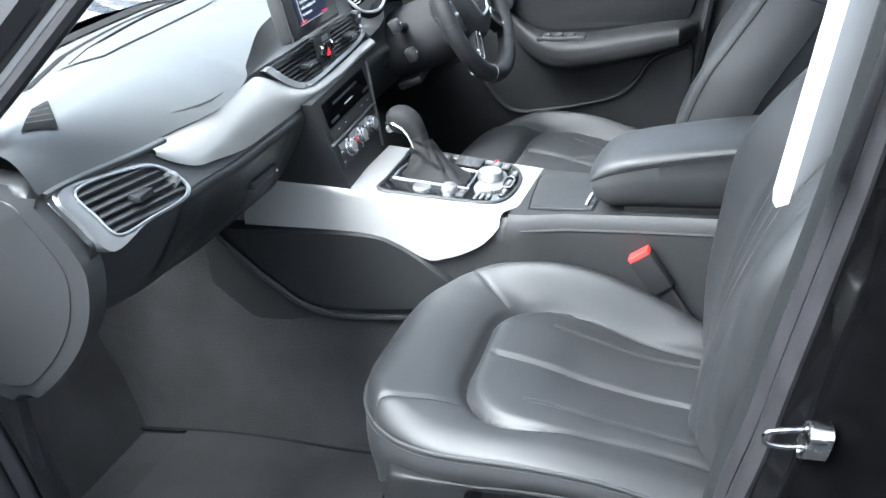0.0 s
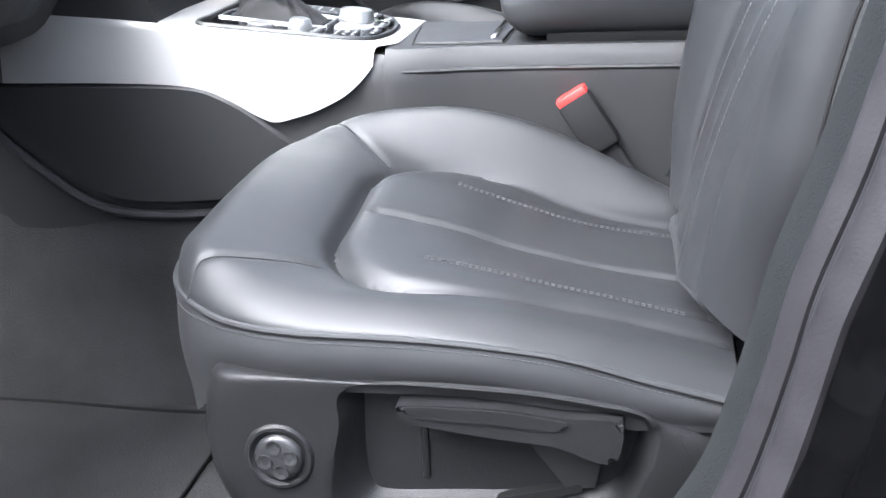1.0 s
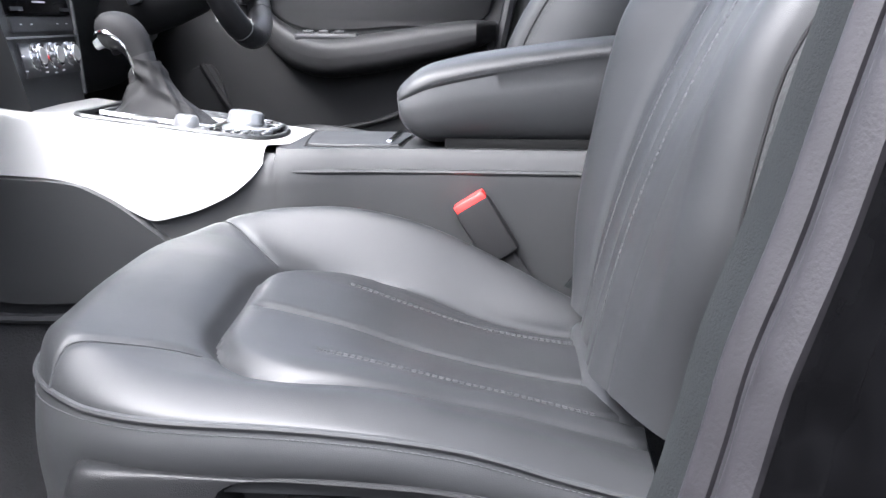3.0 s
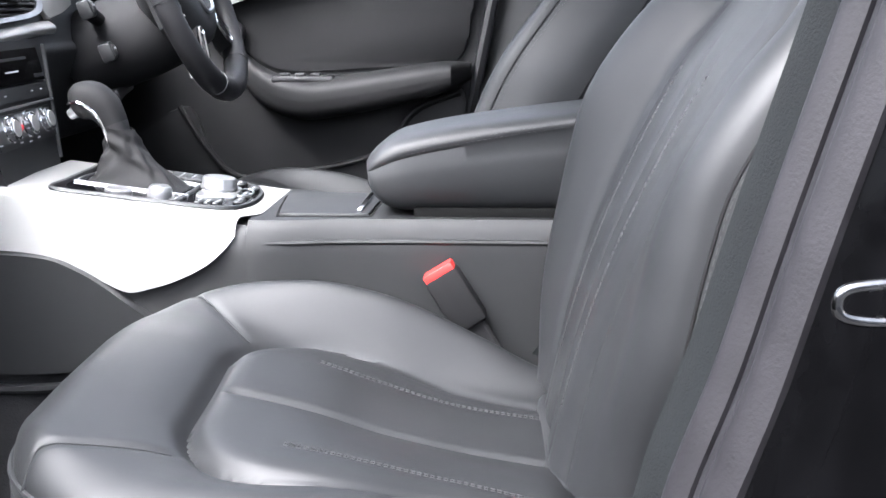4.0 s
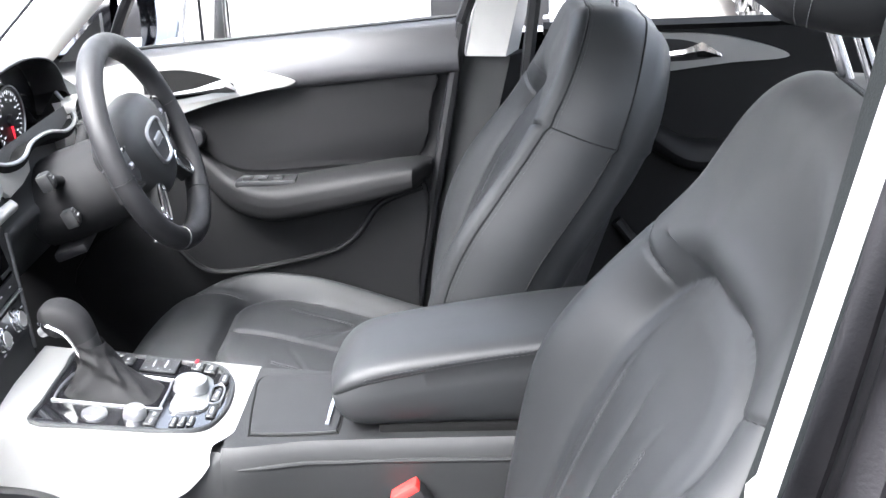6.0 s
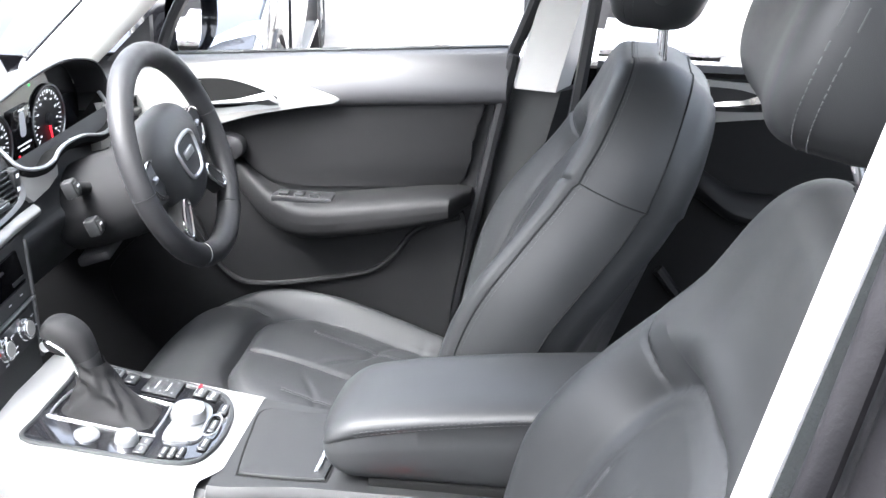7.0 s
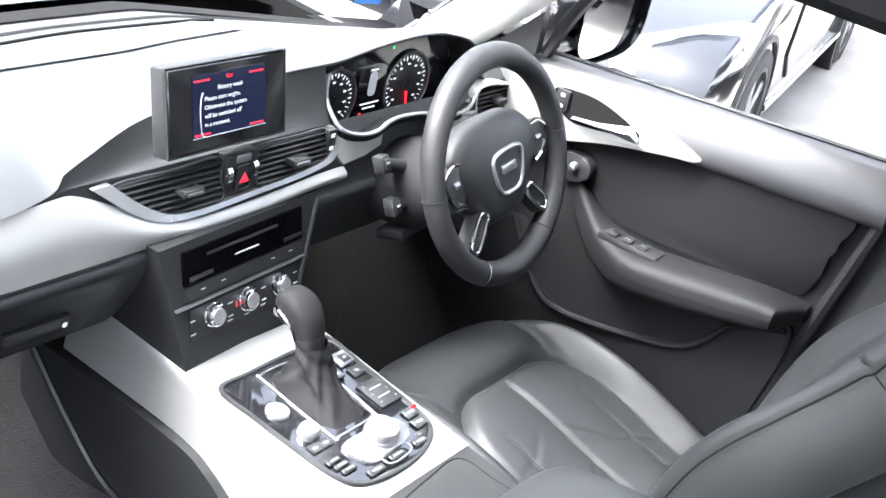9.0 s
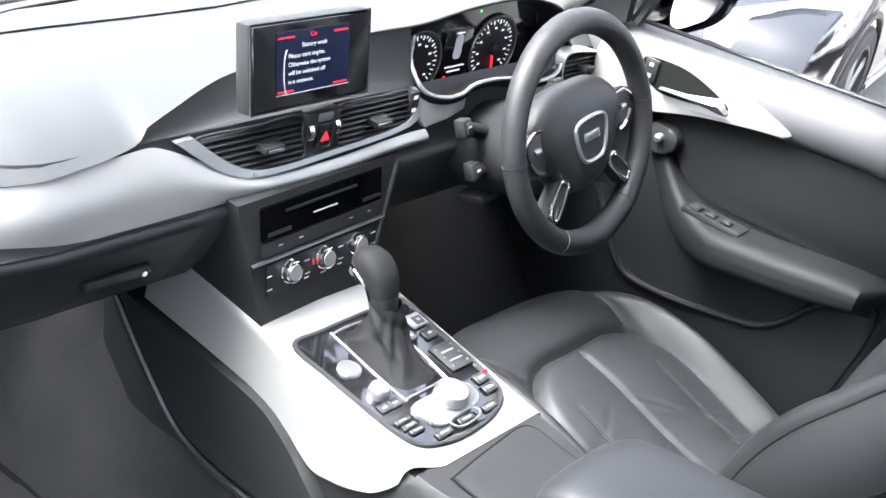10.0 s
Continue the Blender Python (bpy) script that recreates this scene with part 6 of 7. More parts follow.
for s in (-1, 1):
    sp = [(0.060, 0.046, 0.020), (0.095, 0.040, 0.020), (0.125, 0.034, 0.018), (0.160, 0.030, 0.020)]
    part("spoke", loft([[wm @ Vector((x, s * y, -0.002 + z)) for x, z in ((-0.016, hz_), (0.006, hz_ * 0.9), (0.010, 0), (0.006, -hz_ * 0.9), (-0.016, -hz_))] for y, hz_, _ in sp]), SOFT, wheel, "black side spoke")
    kp = spl([(0.088, 0.030, 0), (0.12, 0.032, 0), (0.140, 0.020, 0), (0.130, -0.006, 0), (0.104, -0.024, 0), (0.090, 0.0, 0)], 5, True)
    ks = part("switch_pad", slab([wm @ Vector((0.008, s * p[0], p[1])) for p in kp], (0, 0, 0), wm.to_3x3() @ Vector((0.005, 0, 0)), 0.002), DARK, wheel, "dark switch pad")
    part("silver_edge", tube([wm @ Vector((0.0125, s * p.x, p.y)) for p in spl([(0.090, 0.034, 0), (0.12, 0.037, 0), (0.143, 0.022, 0)], 6)], 0.0026, 6), CHROME, ks, "silver switch edge")
    part("silver_edge", tube([wm @ Vector((0.0125, s * p.x, p.y)) for p in spl([(0.104, -0.028, 0), (0.122, -0.020, 0), (0.136, -0.002, 0)], 6)], 0.0034, 6), CHROME, ks)
    part("roller", lathe([(0.005, -0.007), (0.006, 0.0), (0.005, 0.007)], wm @ Matrix.Translation((0.012, s * 0.116, 0.008)) @ Euler((radians(90), 0, 0)).to_matrix().to_4x4(), 16), SATIN, ks)
    lo = [(0.040, -0.040), (0.080, -0.076), (0.118, -0.120)]
    part("spoke", loft([[wm @ Vector((x, s * (y + d), z)) for x, d in ((-0.010, -0.017), (0.016, -0.014), (0.016, 0.014), (-0.010, 0.017))] for y, z in lo]), SOFT, wheel, "black lower spoke")
    loop = spl([(0.058, -0.066, 0), (0.074, -0.056, 0), (0.108, -0.092, 0), (0.094, -0.108, 0)], 5, True)
    part("silver_loop", tube([wm @ Vector((0.018, s * p.x, p.y)) for p in loop], 0.0034, 8, True), CHROME, wheel, "silver spoke accent")
col = part("column_shroud", loft([[wm @ Vector((x, 0.060 * w * math.cos(t), -0.035 + 0.062 * h * math.sin(t))) for t in (2 * math.pi * k / 24 for k in range(24))] for x, w, h in ((-0.03, 1.0, 1.0), (-0.05, 1.25, 1.15), (-0.10, 1.42, 1.22), (-0.15, 1.45, 1.22), (-0.21, 1.3, 1.15))]), COLUMN, wheel, "black steering column shroud")
for y0, z0, y1, z1 in ((-0.060, 0.010, -0.118, 0.036), (-0.060, -0.050, -0.112, -0.037), (0.060, 0.010, 0.125, 0.030)):
    st = part("stalk", tube([wm @ Vector((-0.130, y0, z0)), wm @ Vector((-0.128, (y0 + y1) / 2, (z0 + z1) / 2)), wm @ Vector((-0.124, y1, z1))], lambda t: 0.011 + 0.002 * t, 10), COLUMN, wheel, "black control stalk")
    part("stalk_end", box(-0.010, 0.012, -0.010, 0.010, -0.015, 0.015, 0.004, 2, wm @ Matrix.Translation((-0.124, y1, z1))), HARD, st)
    part("key", box(0.006, 0.015, -0.006, 0.006, -0.009, 0.009, 0.002, 2, wm @ Matrix.Translation((-0.124, y1, z1))), SOFT, st)
    part("mark", box(0.0152, 0.0156, -0.004, 0.004, 0.001, 0.004, 0, 1, wm @ Matrix.Translation((-0.124, y1, z1))), MARK_GREY, st)
part("adjust_lever", box(-0.21, -0.15, -0.07, 0.02, -0.118, -0.100, 0.006, 2, wm), DARK, wheel)

# pedals
ped = thing("pedal_box", (-0.6, 0.35, 0.2), "dark rubber pedals in the driver footwell", "pedals")
part("brake_pedal", box(-0.50, -0.485, 0.29, 0.36, 0.30, 0.36, 0.006, 2, Matrix()), TYRE, ped, "black brake pedal")
part("brake_arm", tube([(-0.50, 0.325, 0.35), (-0.58, 0.325, 0.50), (-0.66, 0.325, 0.60)], 0.008, 8), DARK, ped)
part("accelerator", box(-0.52, -0.50, 0.47, 0.52, 0.16, 0.34, 0.006, 2, Matrix()), TYRE, ped, "black accelerator pedal")

# ---- right front door ----
door = thing("front_door", (0.1, 0.75, 0.3), "closed front door with black trim and an aluminium wing", "car door", "right hand doors")
def shut_x(z):
    return 0.418 + 0.20 * (z - 0.543)
def door_y(x, z):
    """The inner face of the door card: fuller at the belt, hollow above the armrest."""
    return 0.715 - 0.020 * smooth_step(0.90, 1.0, z) + 0.012 * math.sin(math.pi * min(max((z - 0.72) / 0.25, 0), 1))
def card(u, v):
    z = 0.14 + 0.725 * v
    x = -0.50 + (shut_x(z) + 0.5) * u
    z += 0.062 * u * v
    return Vector((x, door_y(x, z), z))
part("door_card", grid(card, 40, 50), DOOR_SHADED, door, "black door card")
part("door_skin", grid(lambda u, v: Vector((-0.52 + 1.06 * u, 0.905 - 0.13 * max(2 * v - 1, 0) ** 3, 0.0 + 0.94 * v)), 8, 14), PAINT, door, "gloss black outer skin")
part("belt_top", loft([[(x, 0.722, b - 0.100), (x, 0.706, b - 0.094), (x, 0.698, b - 0.084), (x, 0.697, b - 0.072), (x, 0.700, b - 0.058), (x, 0.705, b - 0.044), (x, 0.711, b - 0.031), (x, 0.718, b - 0.019), (x, 0.727, b - 0.008), (x, 0.736, b - 0.001), (x, 0.748, b + 0.001), (x, 0.748, b - 0.03)] for x, b in ((x, 0.973 + 0.068 * x) for x in (-0.45, -0.2, 0.1, 0.3, 0.50))]), DOOR_TOP_LIT, door, "soft door top, window light put into its grey")
part("belt_seal", tube([(x, 0.750, 0.975 + 0.068 * x) for x in (-0.45, 0.0, 0.50)], 0.005, 6), DARK, door)
part("shut_edge", tube([(shut_x(z), 0.72, z) for z in (0.2, 0.4, 0.6, 0.8, 1.0)], 0.012, 8), DARK, door, "black rear door edge")
wing = spl([(-0.198, 0.925), (-0.16, 0.944), (-0.05, 0.949), (0.06, 0.940), (0.13, 0.926), (0.190, 0.905), (0.12, 0.890), (0.02, 0.868), (-0.08, 0.835), (-0.15, 0.808), (-0.196, 0.800), (-0.199, 0.86)], 7, True)
wg = part("aluminium_wing", slab([(p[0], 0.690, p[1]) for p in wing], (0, 0.02, 0), (0, -0.004, 0), 0.003), ALU, door, "brushed aluminium wing")
bowl = spl([(-0.100, 0.930), (-0.03, 0.937), (0.03, 0.925), (0.075, 0.905), (0.04, 0.893), (-0.04, 0.880), (-0.075, 0.885), (-0.098, 0.91)], 6, True)
part("handle_bowl", slab([(p[0], 0.686, p[1]) for p in bowl], (0, 0.006, 0), (0, -0.0015, 0)), MATT, wg, "dark handle recess")
part("door_handle", loft([[(x, 0.680 - d, z - h), (x, 0.672 - d, z), (x, 0.680 - d, z + h), (x, 0.684, z)] for x, z, h, d in ((-0.055, 0.890, 0.003, 0.0), (0.0, 0.897, 0.005, 0.004), (0.045, 0.904, 0.010, 0.006), (0.062, 0.906, 0.014, 0.003), (0.078, 0.897, 0.004, 0.0))]), SATIN, wg, "silver inner door handle")
lk = part("lock_keys", box(-0.098, -0.070, 0.679, 0.686, 0.892, 0.932, 0.003), DARK, wg)
for z in (0.902, 0.922):
    part("mark", box(-0.088, -0.080, 0.6784, 0.6792, z - 0.003, z + 0.003), MARK_GREY, lk)
insert = spl([(-0.05, 0.845), (0.10, 0.882), (0.25, 0.906), (0.448, 0.914), (0.44, 0.85), (0.414, 0.748), (0.25, 0.735), (0.10, 0.728), (0.03, 0.748), (-0.03, 0.805)], 6, True)
part("insert_panel", slab([(p[0], 0.722, p[1]) for p in insert], (0, 0.01, 0), (0, -0.010, 0), 0.006), DOOR_SHADED, door, "black leatherette insert")
# armrest that sweeps up to the mirror control
def armrest(u, v):
    a = 2 * math.pi * v
    x = -0.06 + 0.50 * u
    z = along(((-0.06, 0.800), (-0.02, 0.755), (0.02, 0.713), (0.06, 0.688), (0.12, 0.675), (0.20, 0.683), (0.32, 0.704), (0.44, 0.728)), x)
    d = 0.010 + 0.070 * smooth_step(0.0, 0.42, u) * (1 - 0.9 * smooth_step(0.93, 1.0, u))
    hgt = along(((-0.06, 0.026), (0.04, 0.036), (0.12, 0.039), (0.32, 0.035), (0.40, 0.028), (0.44, 0.016)), x)
    f = lambda q, e: math.copysign(abs(q) ** e, q)
    return Vector((x, 0.715 - d * max(f(math.cos(a), 0.6), -0.3), z + hgt * f(math.sin(a), 0.6)))
part("armrest", grid(armrest, 44, 36), DOOR_SHADED, door, "soft black door armrest")
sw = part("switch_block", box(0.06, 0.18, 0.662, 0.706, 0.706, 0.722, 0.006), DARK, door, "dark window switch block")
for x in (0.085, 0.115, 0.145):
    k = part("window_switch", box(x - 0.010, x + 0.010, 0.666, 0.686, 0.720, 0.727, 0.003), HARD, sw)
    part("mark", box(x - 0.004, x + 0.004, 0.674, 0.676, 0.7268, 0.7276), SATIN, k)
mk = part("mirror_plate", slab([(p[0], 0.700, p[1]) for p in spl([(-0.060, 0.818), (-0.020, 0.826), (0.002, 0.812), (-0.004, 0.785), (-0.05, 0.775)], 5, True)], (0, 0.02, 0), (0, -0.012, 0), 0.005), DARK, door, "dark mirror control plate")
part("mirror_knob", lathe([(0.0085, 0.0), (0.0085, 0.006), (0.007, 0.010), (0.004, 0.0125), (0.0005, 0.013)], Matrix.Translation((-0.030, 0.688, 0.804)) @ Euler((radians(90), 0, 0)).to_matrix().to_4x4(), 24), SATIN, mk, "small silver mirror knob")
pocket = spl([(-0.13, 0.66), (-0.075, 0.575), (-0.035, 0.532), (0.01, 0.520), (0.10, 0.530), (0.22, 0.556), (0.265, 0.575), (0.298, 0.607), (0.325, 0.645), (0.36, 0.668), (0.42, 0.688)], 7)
part("pocket_edge", tube([(p[0], 0.700, p[1]) for p in pocket], 0.006, 8), DOOR_SHADED, door, "moulded pocket edge")
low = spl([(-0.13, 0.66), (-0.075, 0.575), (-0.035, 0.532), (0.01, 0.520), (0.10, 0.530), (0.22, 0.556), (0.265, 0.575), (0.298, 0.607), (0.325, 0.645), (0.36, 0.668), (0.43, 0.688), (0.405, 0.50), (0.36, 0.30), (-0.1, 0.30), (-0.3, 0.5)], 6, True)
part("pocket_shell", slab([(p[0], 0.700, p[1]) for p in low], (0, 0.03, 0), (0, 0.004, 0), 0.004), DOOR_SHADED, door, "hard lower door pocket")
dg = part("window_glass", grid(lambda u, v: Vector((-0.17 + 0.69 * u + 0.36 * (1 - u) * v + 0.06 * u * v, 0.738 - 0.12 * v, 0.955 + 0.49 * v + 0.05 * u * (1 - v))), 6, 5), CLEAR, door, "clear door window")
dg.visible_shadow = False
part("window_frame", tube(spl([(-0.168, 0.735, 0.962), (-0.10, 0.715, 1.09), (0.06, 0.67, 1.27), (0.20, 0.64, 1.44), (0.58, 0.64, 1.50), (0.57, 0.68, 1.2), (0.503, 0.738, 0.99)], 6), 0.012, 8), DARK, door)
part("sail_panel", slab([(-0.262, 0.712, 0.955), (-0.172, 0.712, 0.962), (-0.166, 0.698, 1.046)], (0, 0.01, 0), (0, -0.008, 0)), DARK, door, "black mirror corner panel")

mirror = thing("door_mirror", (-0.20, 0.95, 1.0), "black outside door mirror", "door mirror")
def shell(u, v):
    a, t = 2 * math.pi * u, math.pi * (0.5 + 0.5 * v)
    f = lambda q, e: math.copysign(abs(q) ** e, q)
    return Vector((-0.20 + 0.12 * math.cos(t), 1.015 + 0.158 * f(math.sin(t), 0.7) * f(math.cos(a), 0.6), 0.988 + 0.096 * f(math.sin(t), 0.7) * f(math.sin(a), 0.6)))
part("housing", grid(shell, 40, 16), PAINT, mirror, "gloss black mirror housing")
oval = [(1.020 + 0.134 * math.copysign(abs(math.cos(t)) ** 0.6, math.cos(t)), 0.988 + 0.082 * math.copysign(abs(math.sin(t)) ** 0.6, math.sin(t))) for t in (2 * math.pi * k / 40 for k in range(40))]
part("mirror_glass", slab([(-0.202 - 0.10 * (y - 1.005), y, z) for y, z in oval], (-0.01, 0, 0), (0.0, 0, 0)), MIRROR, mirror, "mirror glass")
part("foot", box(-0.26, -0.20, 0.78, 0.90, 0.93, 0.96, 0.008), PAINT, mirror)

# ---- left front door, swung open ----
opened = thing("front_door", (-0.70, -0.93, 0.3), "black front door swung wide open on its hinges", "car door")
om = Matrix.Translation((-0.70, -0.93, 0)) @ Euler((0, 0, radians(-66))).to_matrix().to_4x4()
part("door_skin", loft([[om @ Vector((x, y, z)) for y, z in ((0.0, 0.10), (-0.03, 0.35), (-0.035, 0.6), (-0.015, 0.95), (0.06, 0.98), (0.10, 0.9), (0.11, 0.5), (0.09, 0.12))] for x in (0.0, 0.3, 0.7, 1.08)]), PAINT, opened, "gloss black outer skin")
part("door_card", grid(lambda u, v: om @ Vector((0.06 + 0.98 * u, 0.115 + 0.015 * math.sin(math.pi * v), 0.15 + 0.80 * v)), 8, 8), SOFT, opened, "black door card")
part("armrest", box(0.25, 0.85, 0.11, 0.18, 0.66, 0.72, 0.02, 2, om), SOFT, opened)
part("window_frame", tube([om @ Vector(p) for p in ((0.02, 0.05, 0.98), (0.45, 0.12, 1.32), (0.75, 0.15, 1.40), (1.12, 0.14, 1.40), (1.08, 0.05, 0.98))], 0.018, 8), PAINT, opened)
og = part("window_glass", grid(lambda u, v: om @ Vector((0.05 + 1.02 * u + 0.45 * (1 - u) * v, 0.05 + 0.09 * v, 0.98 + 0.38 * v)), 4, 4), CLEAR, opened, "clear door window")
og.visible_shadow = False

# ---- right rear door ----
rdoor = thing("rear_door", (1.1, 0.75, 0.3), "closed rear door with black trim and a silver handle", "car door", "right hand doors")
part("door_card", grid(lambda u, v: Vector((shut_x(0.2 + 0.78 * v) + 0.22 + 1.0 * u, 0.745 - 0.015 * v, 0.2 + 0.78 * v)), 12, 12), DOOR_SHADED, rdoor, "black rear door card")
rw = spl([(0.72, 0.965), (0.90, 0.968), (1.02, 0.955), (1.12, 0.918), (1.0, 0.908), (0.85, 0.890), (0.72, 0.870)], 6, True)
rwp = part("aluminium_wing", slab([(p[0], 0.728, p[1]) for p in rw], (0, 0.01, 0), (0, -0.006, 0), 0.002), ALU, rdoor, "brushed aluminium wing")
part("handle_bowl", slab([(p[0], 0.722, p[1]) for p in spl([(0.80, 0.955), (0.92, 0.955), (0.985, 0.925), (0.92, 0.915), (0.82, 0.92)], 5, True)], (0, 0.004, 0), (0, -0.0015, 0)), DARK, rwp)
part("door_handle", loft([[(x, 0.712, z - h), (x, 0.704, z), (x, 0.712, z + h), (x, 0.720, z)] for x, z, h in ((0.83, 0.925, 0.003), (0.92, 0.932, 0.006), (0.955, 0.937, 0.014), (0.99, 0.925, 0.003))]), CHROME, rwp, "silver rear door handle")
part("armrest", grid(lambda u, v: Vector((0.78 + 0.5 * u, 0.735 - 0.06 * max(math.cos(2 * math.pi * v), -0.3) * smooth_step(0, 0.3, u), 0.73 + 0.08 * (1 - smooth_step(0, 0.35, u)) + 0.03 * math.sin(2 * math.pi * v))), 24, 24), DOOR_SHADED, rdoor, "soft rear armrest")
part("belt_top", loft([[(x, 0.735, 0.97), (x, 0.715, 0.985), (x, 0.73, 0.995), (x, 0.75, 0.99)] for x in (0.66, 1.0, 1.5)]), DOOR_SHADED, rdoor)
rg = part("window_glass", grid(lambda u, v: Vector((0.66 + 0.85 * u + 0.06 * (1 - u) * v - 0.25 * u * v, 0.74 - 0.15 * v, 1.0 + 0.36 * v)), 6, 5), CLEAR, rdoor, "clear rear door window")
rg.visible_shadow = False
part("door_skin", grid(lambda u, v: Vector((0.56 + 1.3 * u, 0.905 - 0.13 * max(2 * v - 1, 0) ** 3, 0.0 + 0.97 * v)), 8, 14), PAINT, rdoor)
part("pocket_edge", tube(spl([(0.80, 0.725, 0.60), (0.90, 0.72, 0.52), (1.2, 0.72, 0.52)], 5), 0.012, 8), DOOR_SHADED, rdoor)

# sticker low on the screen
tag = thing("windscreen_sticker", (-0.6, 0.5, 0.93), "small blue sticker on the windscreen", "sticker")
part("film", grid(lambda u, v: Vector(screen_pt(0.07 + 0.05 * u, 0.940 + 0.035 * v)) + Vector((0.006, 0, -0.004)), 3, 3), STICKER, tag)

# ---- forecourt ----
ground = part("ground", grid(lambda u, v: Vector((-60 + 120 * u, -60 + 120 * v, -0.34)), 4, 4), PAVING, None)
tagged(ground, "pale paved forecourt", "ground", kind="structure")
# Unseen dark strip laid over the paving to cut bounce light and reflections.
road = part("road", box(-30, 30, -4.99, -0.98, -0.40, -0.335), GROUND_DARK, None)
tagged(road, "unseen dark strip of ground added to cut bounce light", "road", kind="structure")

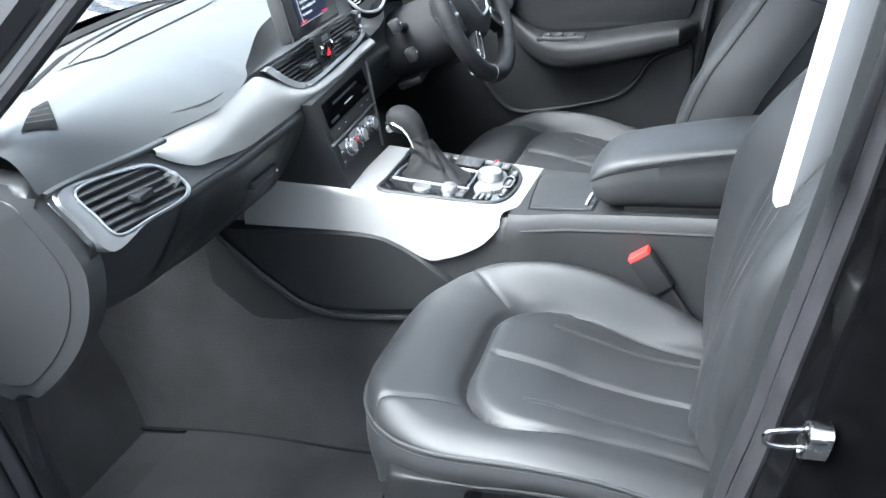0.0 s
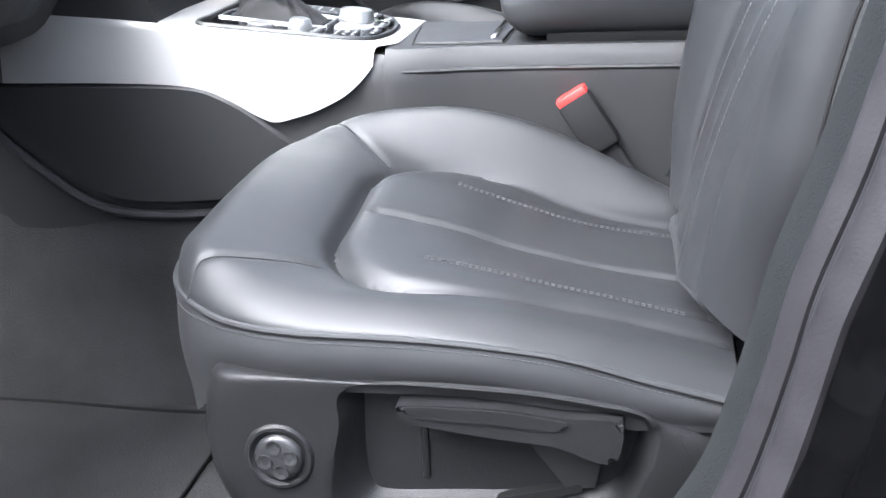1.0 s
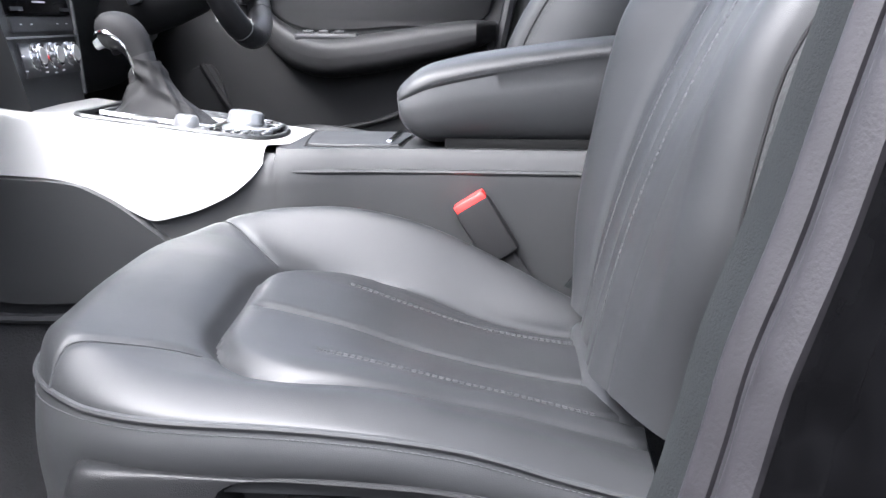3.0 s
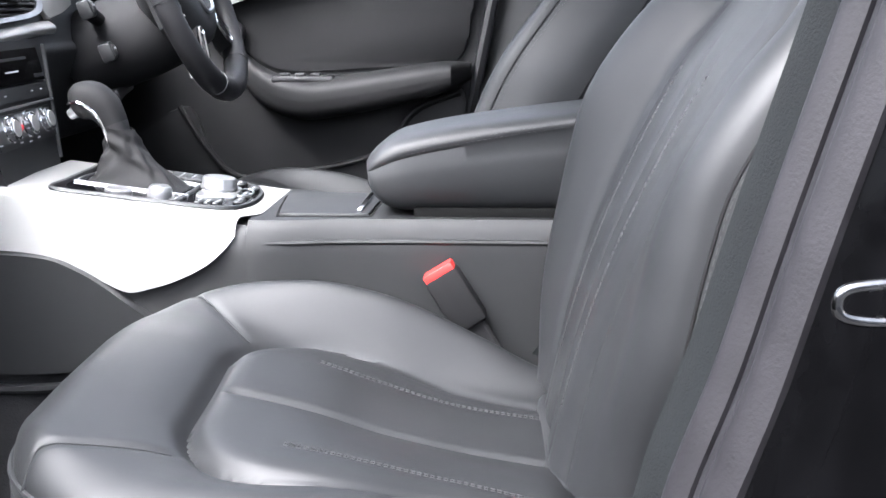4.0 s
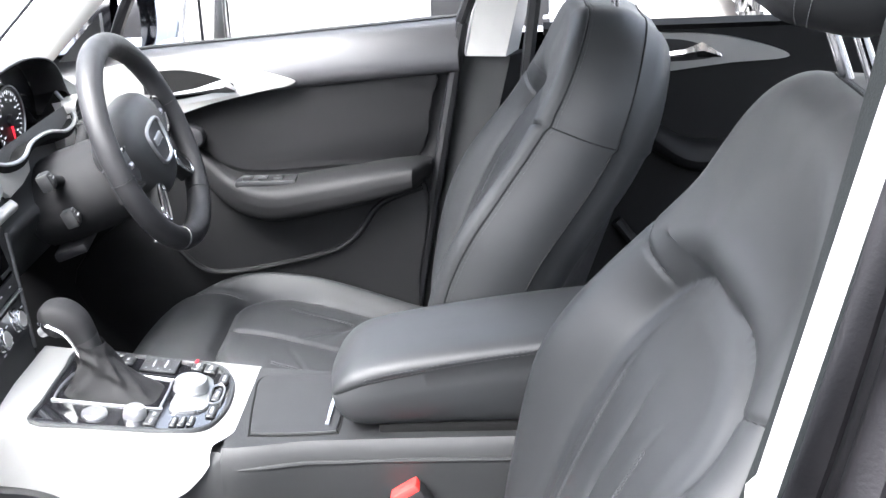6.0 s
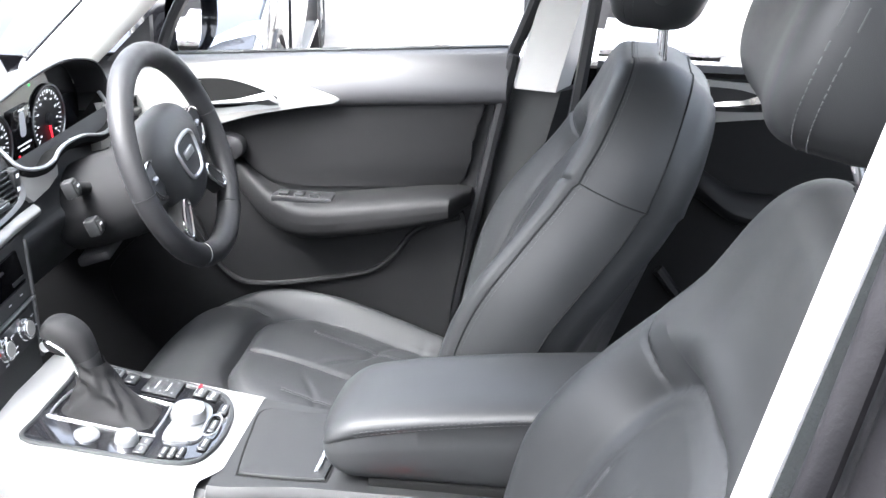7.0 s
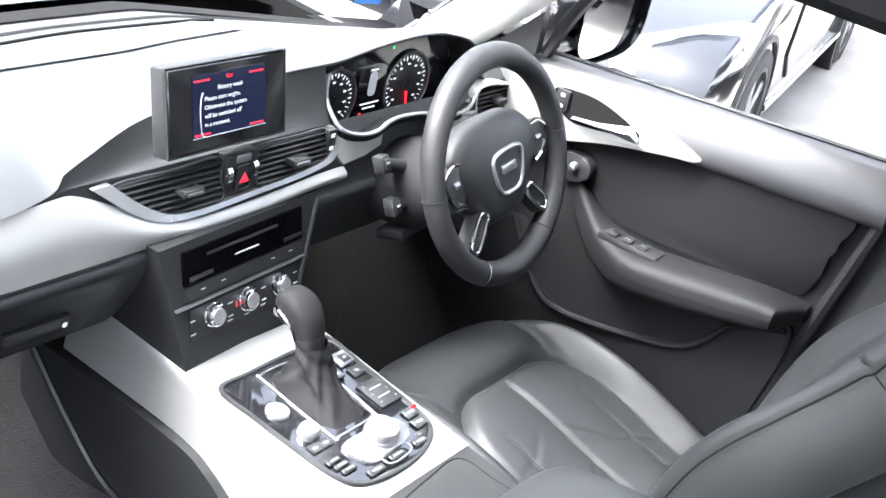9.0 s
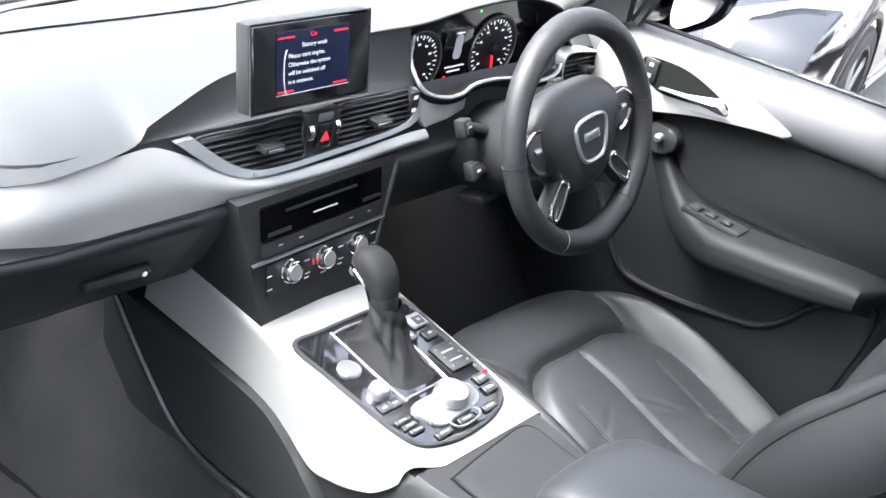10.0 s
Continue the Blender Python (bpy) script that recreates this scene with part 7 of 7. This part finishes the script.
def parked_car(at, heading, paint, label):
    """A saloon that faces +x before it is turned."""
    c = thing("parked_car", at, label, "car", "parked cars")
    m = Matrix.Translation(at) @ Euler((0, 0, radians(heading))).to_matrix().to_4x4()
    prof = spl([(-2.30, 0.45), (-2.33, 0.75), (-2.15, 0.98), (-1.6, 1.02), (-1.1, 1.05), (-0.2, 1.05), (0.75, 1.02), (1.3, 0.96), (1.95, 0.84), (2.28, 0.70), (2.34, 0.48), (2.25, 0.25), (-2.22, 0.25)], 5, True)
    rings = [[m @ Vector((p[0] * k, y, 0.25 + (p[1] - 0.25) * h)) for p in prof] for y, k, h in ((-0.90, 0.93, 0.90), (-0.87, 0.97, 0.965), (-0.75, 0.99, 0.995), (0, 1.0, 1.01), (0.75, 0.99, 0.995), (0.87, 0.97, 0.965), (0.90, 0.93, 0.90))]
    part("body", loft(rings), paint, c, "painted body")
    cab = [(-1.75, 1.00), (-1.0, 1.36), (-0.6, 1.44), (0.0, 1.45), (0.35, 1.40), (1.15, 1.00)]
    part("greenhouse", loft([[m @ Vector((p.x, s * (0.80 - 0.24 * (p.y - 1.0) / 0.45), p.y)) for p in spl([(a, b, 0) for a, b in cab], 4)] for s in (-1, 1)], False, False), CAR_GLASS, c, "dark windows")
    for s in (-1, 1):
        sw_ = bmesh.new()
        line = [m @ Vector((p.x, s * (0.80 - 0.24 * (p.y - 1.0) / 0.45), p.y)) for p in spl([(a, b, 0) for a, b in cab], 4)]
        sw_.faces.new([sw_.verts.new(q) for q in line])
        part("side_window", sw_, CAR_GLASS, c)
        part("roof_rail", tube([q + Vector((0, 0, 0.005)) for q in line], 0.03, 6), paint, c)
        part("headlight", slab([m @ Vector((x, s * y, z)) for x, y, z in ((1.78, 0.880, 0.83), (1.88, 0.892, 0.74), (2.06, 0.862, 0.645), (2.24, 0.70, 0.60), (2.315, 0.50, 0.63), (2.30, 0.47, 0.73), (2.14, 0.66, 0.80), (1.95, 0.82, 0.85))], (0, 0, 0), m.to_3x3() @ Vector((0.022, s * 0.022, 0.012)), 0.006), LAMP_GLASS, c, "clear headlight")
        part("mirror", lathe([(0.001, -0.10), (0.07, -0.07), (0.085, 0.0), (0.06, 0.09), (0.001, 0.10)], m @ Matrix.Translation((0.62, s * 1.02, 1.06)) @ Euler((radians(90), 0, 0)).to_matrix().to_4x4(), 16), paint, c)
        part("door_line", tube([m @ Vector((x, s * 0.905, z)) for x, z in ((0.75, 0.95), (0.78, 0.5), (0.6, 0.35))], 0.006, 5), DARK, c)
        part("sill_line", tube([m @ Vector((x, s * 0.90, 0.28)) for x in (-1.0, 1.0)], 0.02, 6), CHROME, c)
        for x in (-1.40, 1.42):
            wmx = m @ Matrix.Translation((x, s * 0.80, 0.33)) @ Euler((radians(-90 * s), 0, 0)).to_matrix().to_4x4()
            arch = part("wheel_arch", lathe([(0.39, 0.0), (0.39, 0.112), (0.36, 0.114), (0.36, 0.0)], wmx, 32), DARK, c)
            w = part("wheel", lathe([(0.22, 0.02), (0.32, 0.0), (0.335, 0.03), (0.335, 0.09), (0.31, 0.115), (0.245, 0.12), (0.235, 0.10)], wmx, 32), TYRE, c, "black tyre on a silver wheel")
            part("rim", lathe([(0.245, 0.10), (0.245, 0.118), (0.225, 0.118), (0.215, 0.08), (0.001, 0.075)], wmx, 32), DARK, w)
            spokes = [box(0.03, 0.225, -0.028, 0.028, 0.085, 0.110, 0.006, 1, wmx @ Euler((0, 0, 2 * math.pi * k / 5)).to_matrix().to_4x4()) for k in range(5)]
            part("spokes", joined(*spokes, lathe([(0.06, 0.08), (0.06, 0.114), (0.001, 0.116)], wmx, 20)), SATIN, w, "five silver spokes")
    part("grille", box(2.30, 2.36, -0.36, 0.36, 0.38, 0.72, 0.02, 2, m), DARK, c, "dark front grille")
    part("roof", grid(lambda u, v: m @ Vector((-1.0 + 1.35 * u, (-0.58 + 1.16 * v), 1.40 + 0.06 * math.sin(math.pi * u) - 0.03 * (2 * v - 1) ** 2)), 8, 6), paint, c)
    return c
parked_car((-1.95, 5.0, -0.34), -80, PAINT_BLACK, "black saloon parked nose-on beside the car")
parked_car((0.45, 8.0, -0.34), -88, PAINT_SILVER, "silver saloon parked in the row")
parked_car((3.2, 8.1, -0.34), -90, PAINT_WHITE, "white saloon parked in the row")
parked_car((-4.5, 5.2, -0.34), -92, PAINT_SILVER, "silver saloon parked in the row")
parked_car((-4.8, 0.3, -0.34), 180, PAINT_SILVER, "silver saloon parked ahead")
shop = thing("showroom", (0, 14, -0.34), "pale showroom building with tall dark windows", "building")
part("wall", box(-14, 16, 13.5, 14.0, -0.34, 5.0), WALL, shop)
for i in range(9):
    f = part("window", box(-12.5 + 3 * i, -10.3 + 3 * i, 13.44, 13.5, 0.3, 3.4), CAR_GLASS, shop, "tall showroom window")
    part("frame", tube([(-12.5 + 3 * i, 13.43, 0.3), (-10.3 + 3 * i, 13.43, 0.3), (-10.3 + 3 * i, 13.43, 3.4), (-12.5 + 3 * i, 13.43, 3.4)], 0.05, 4, True), WALL, f)
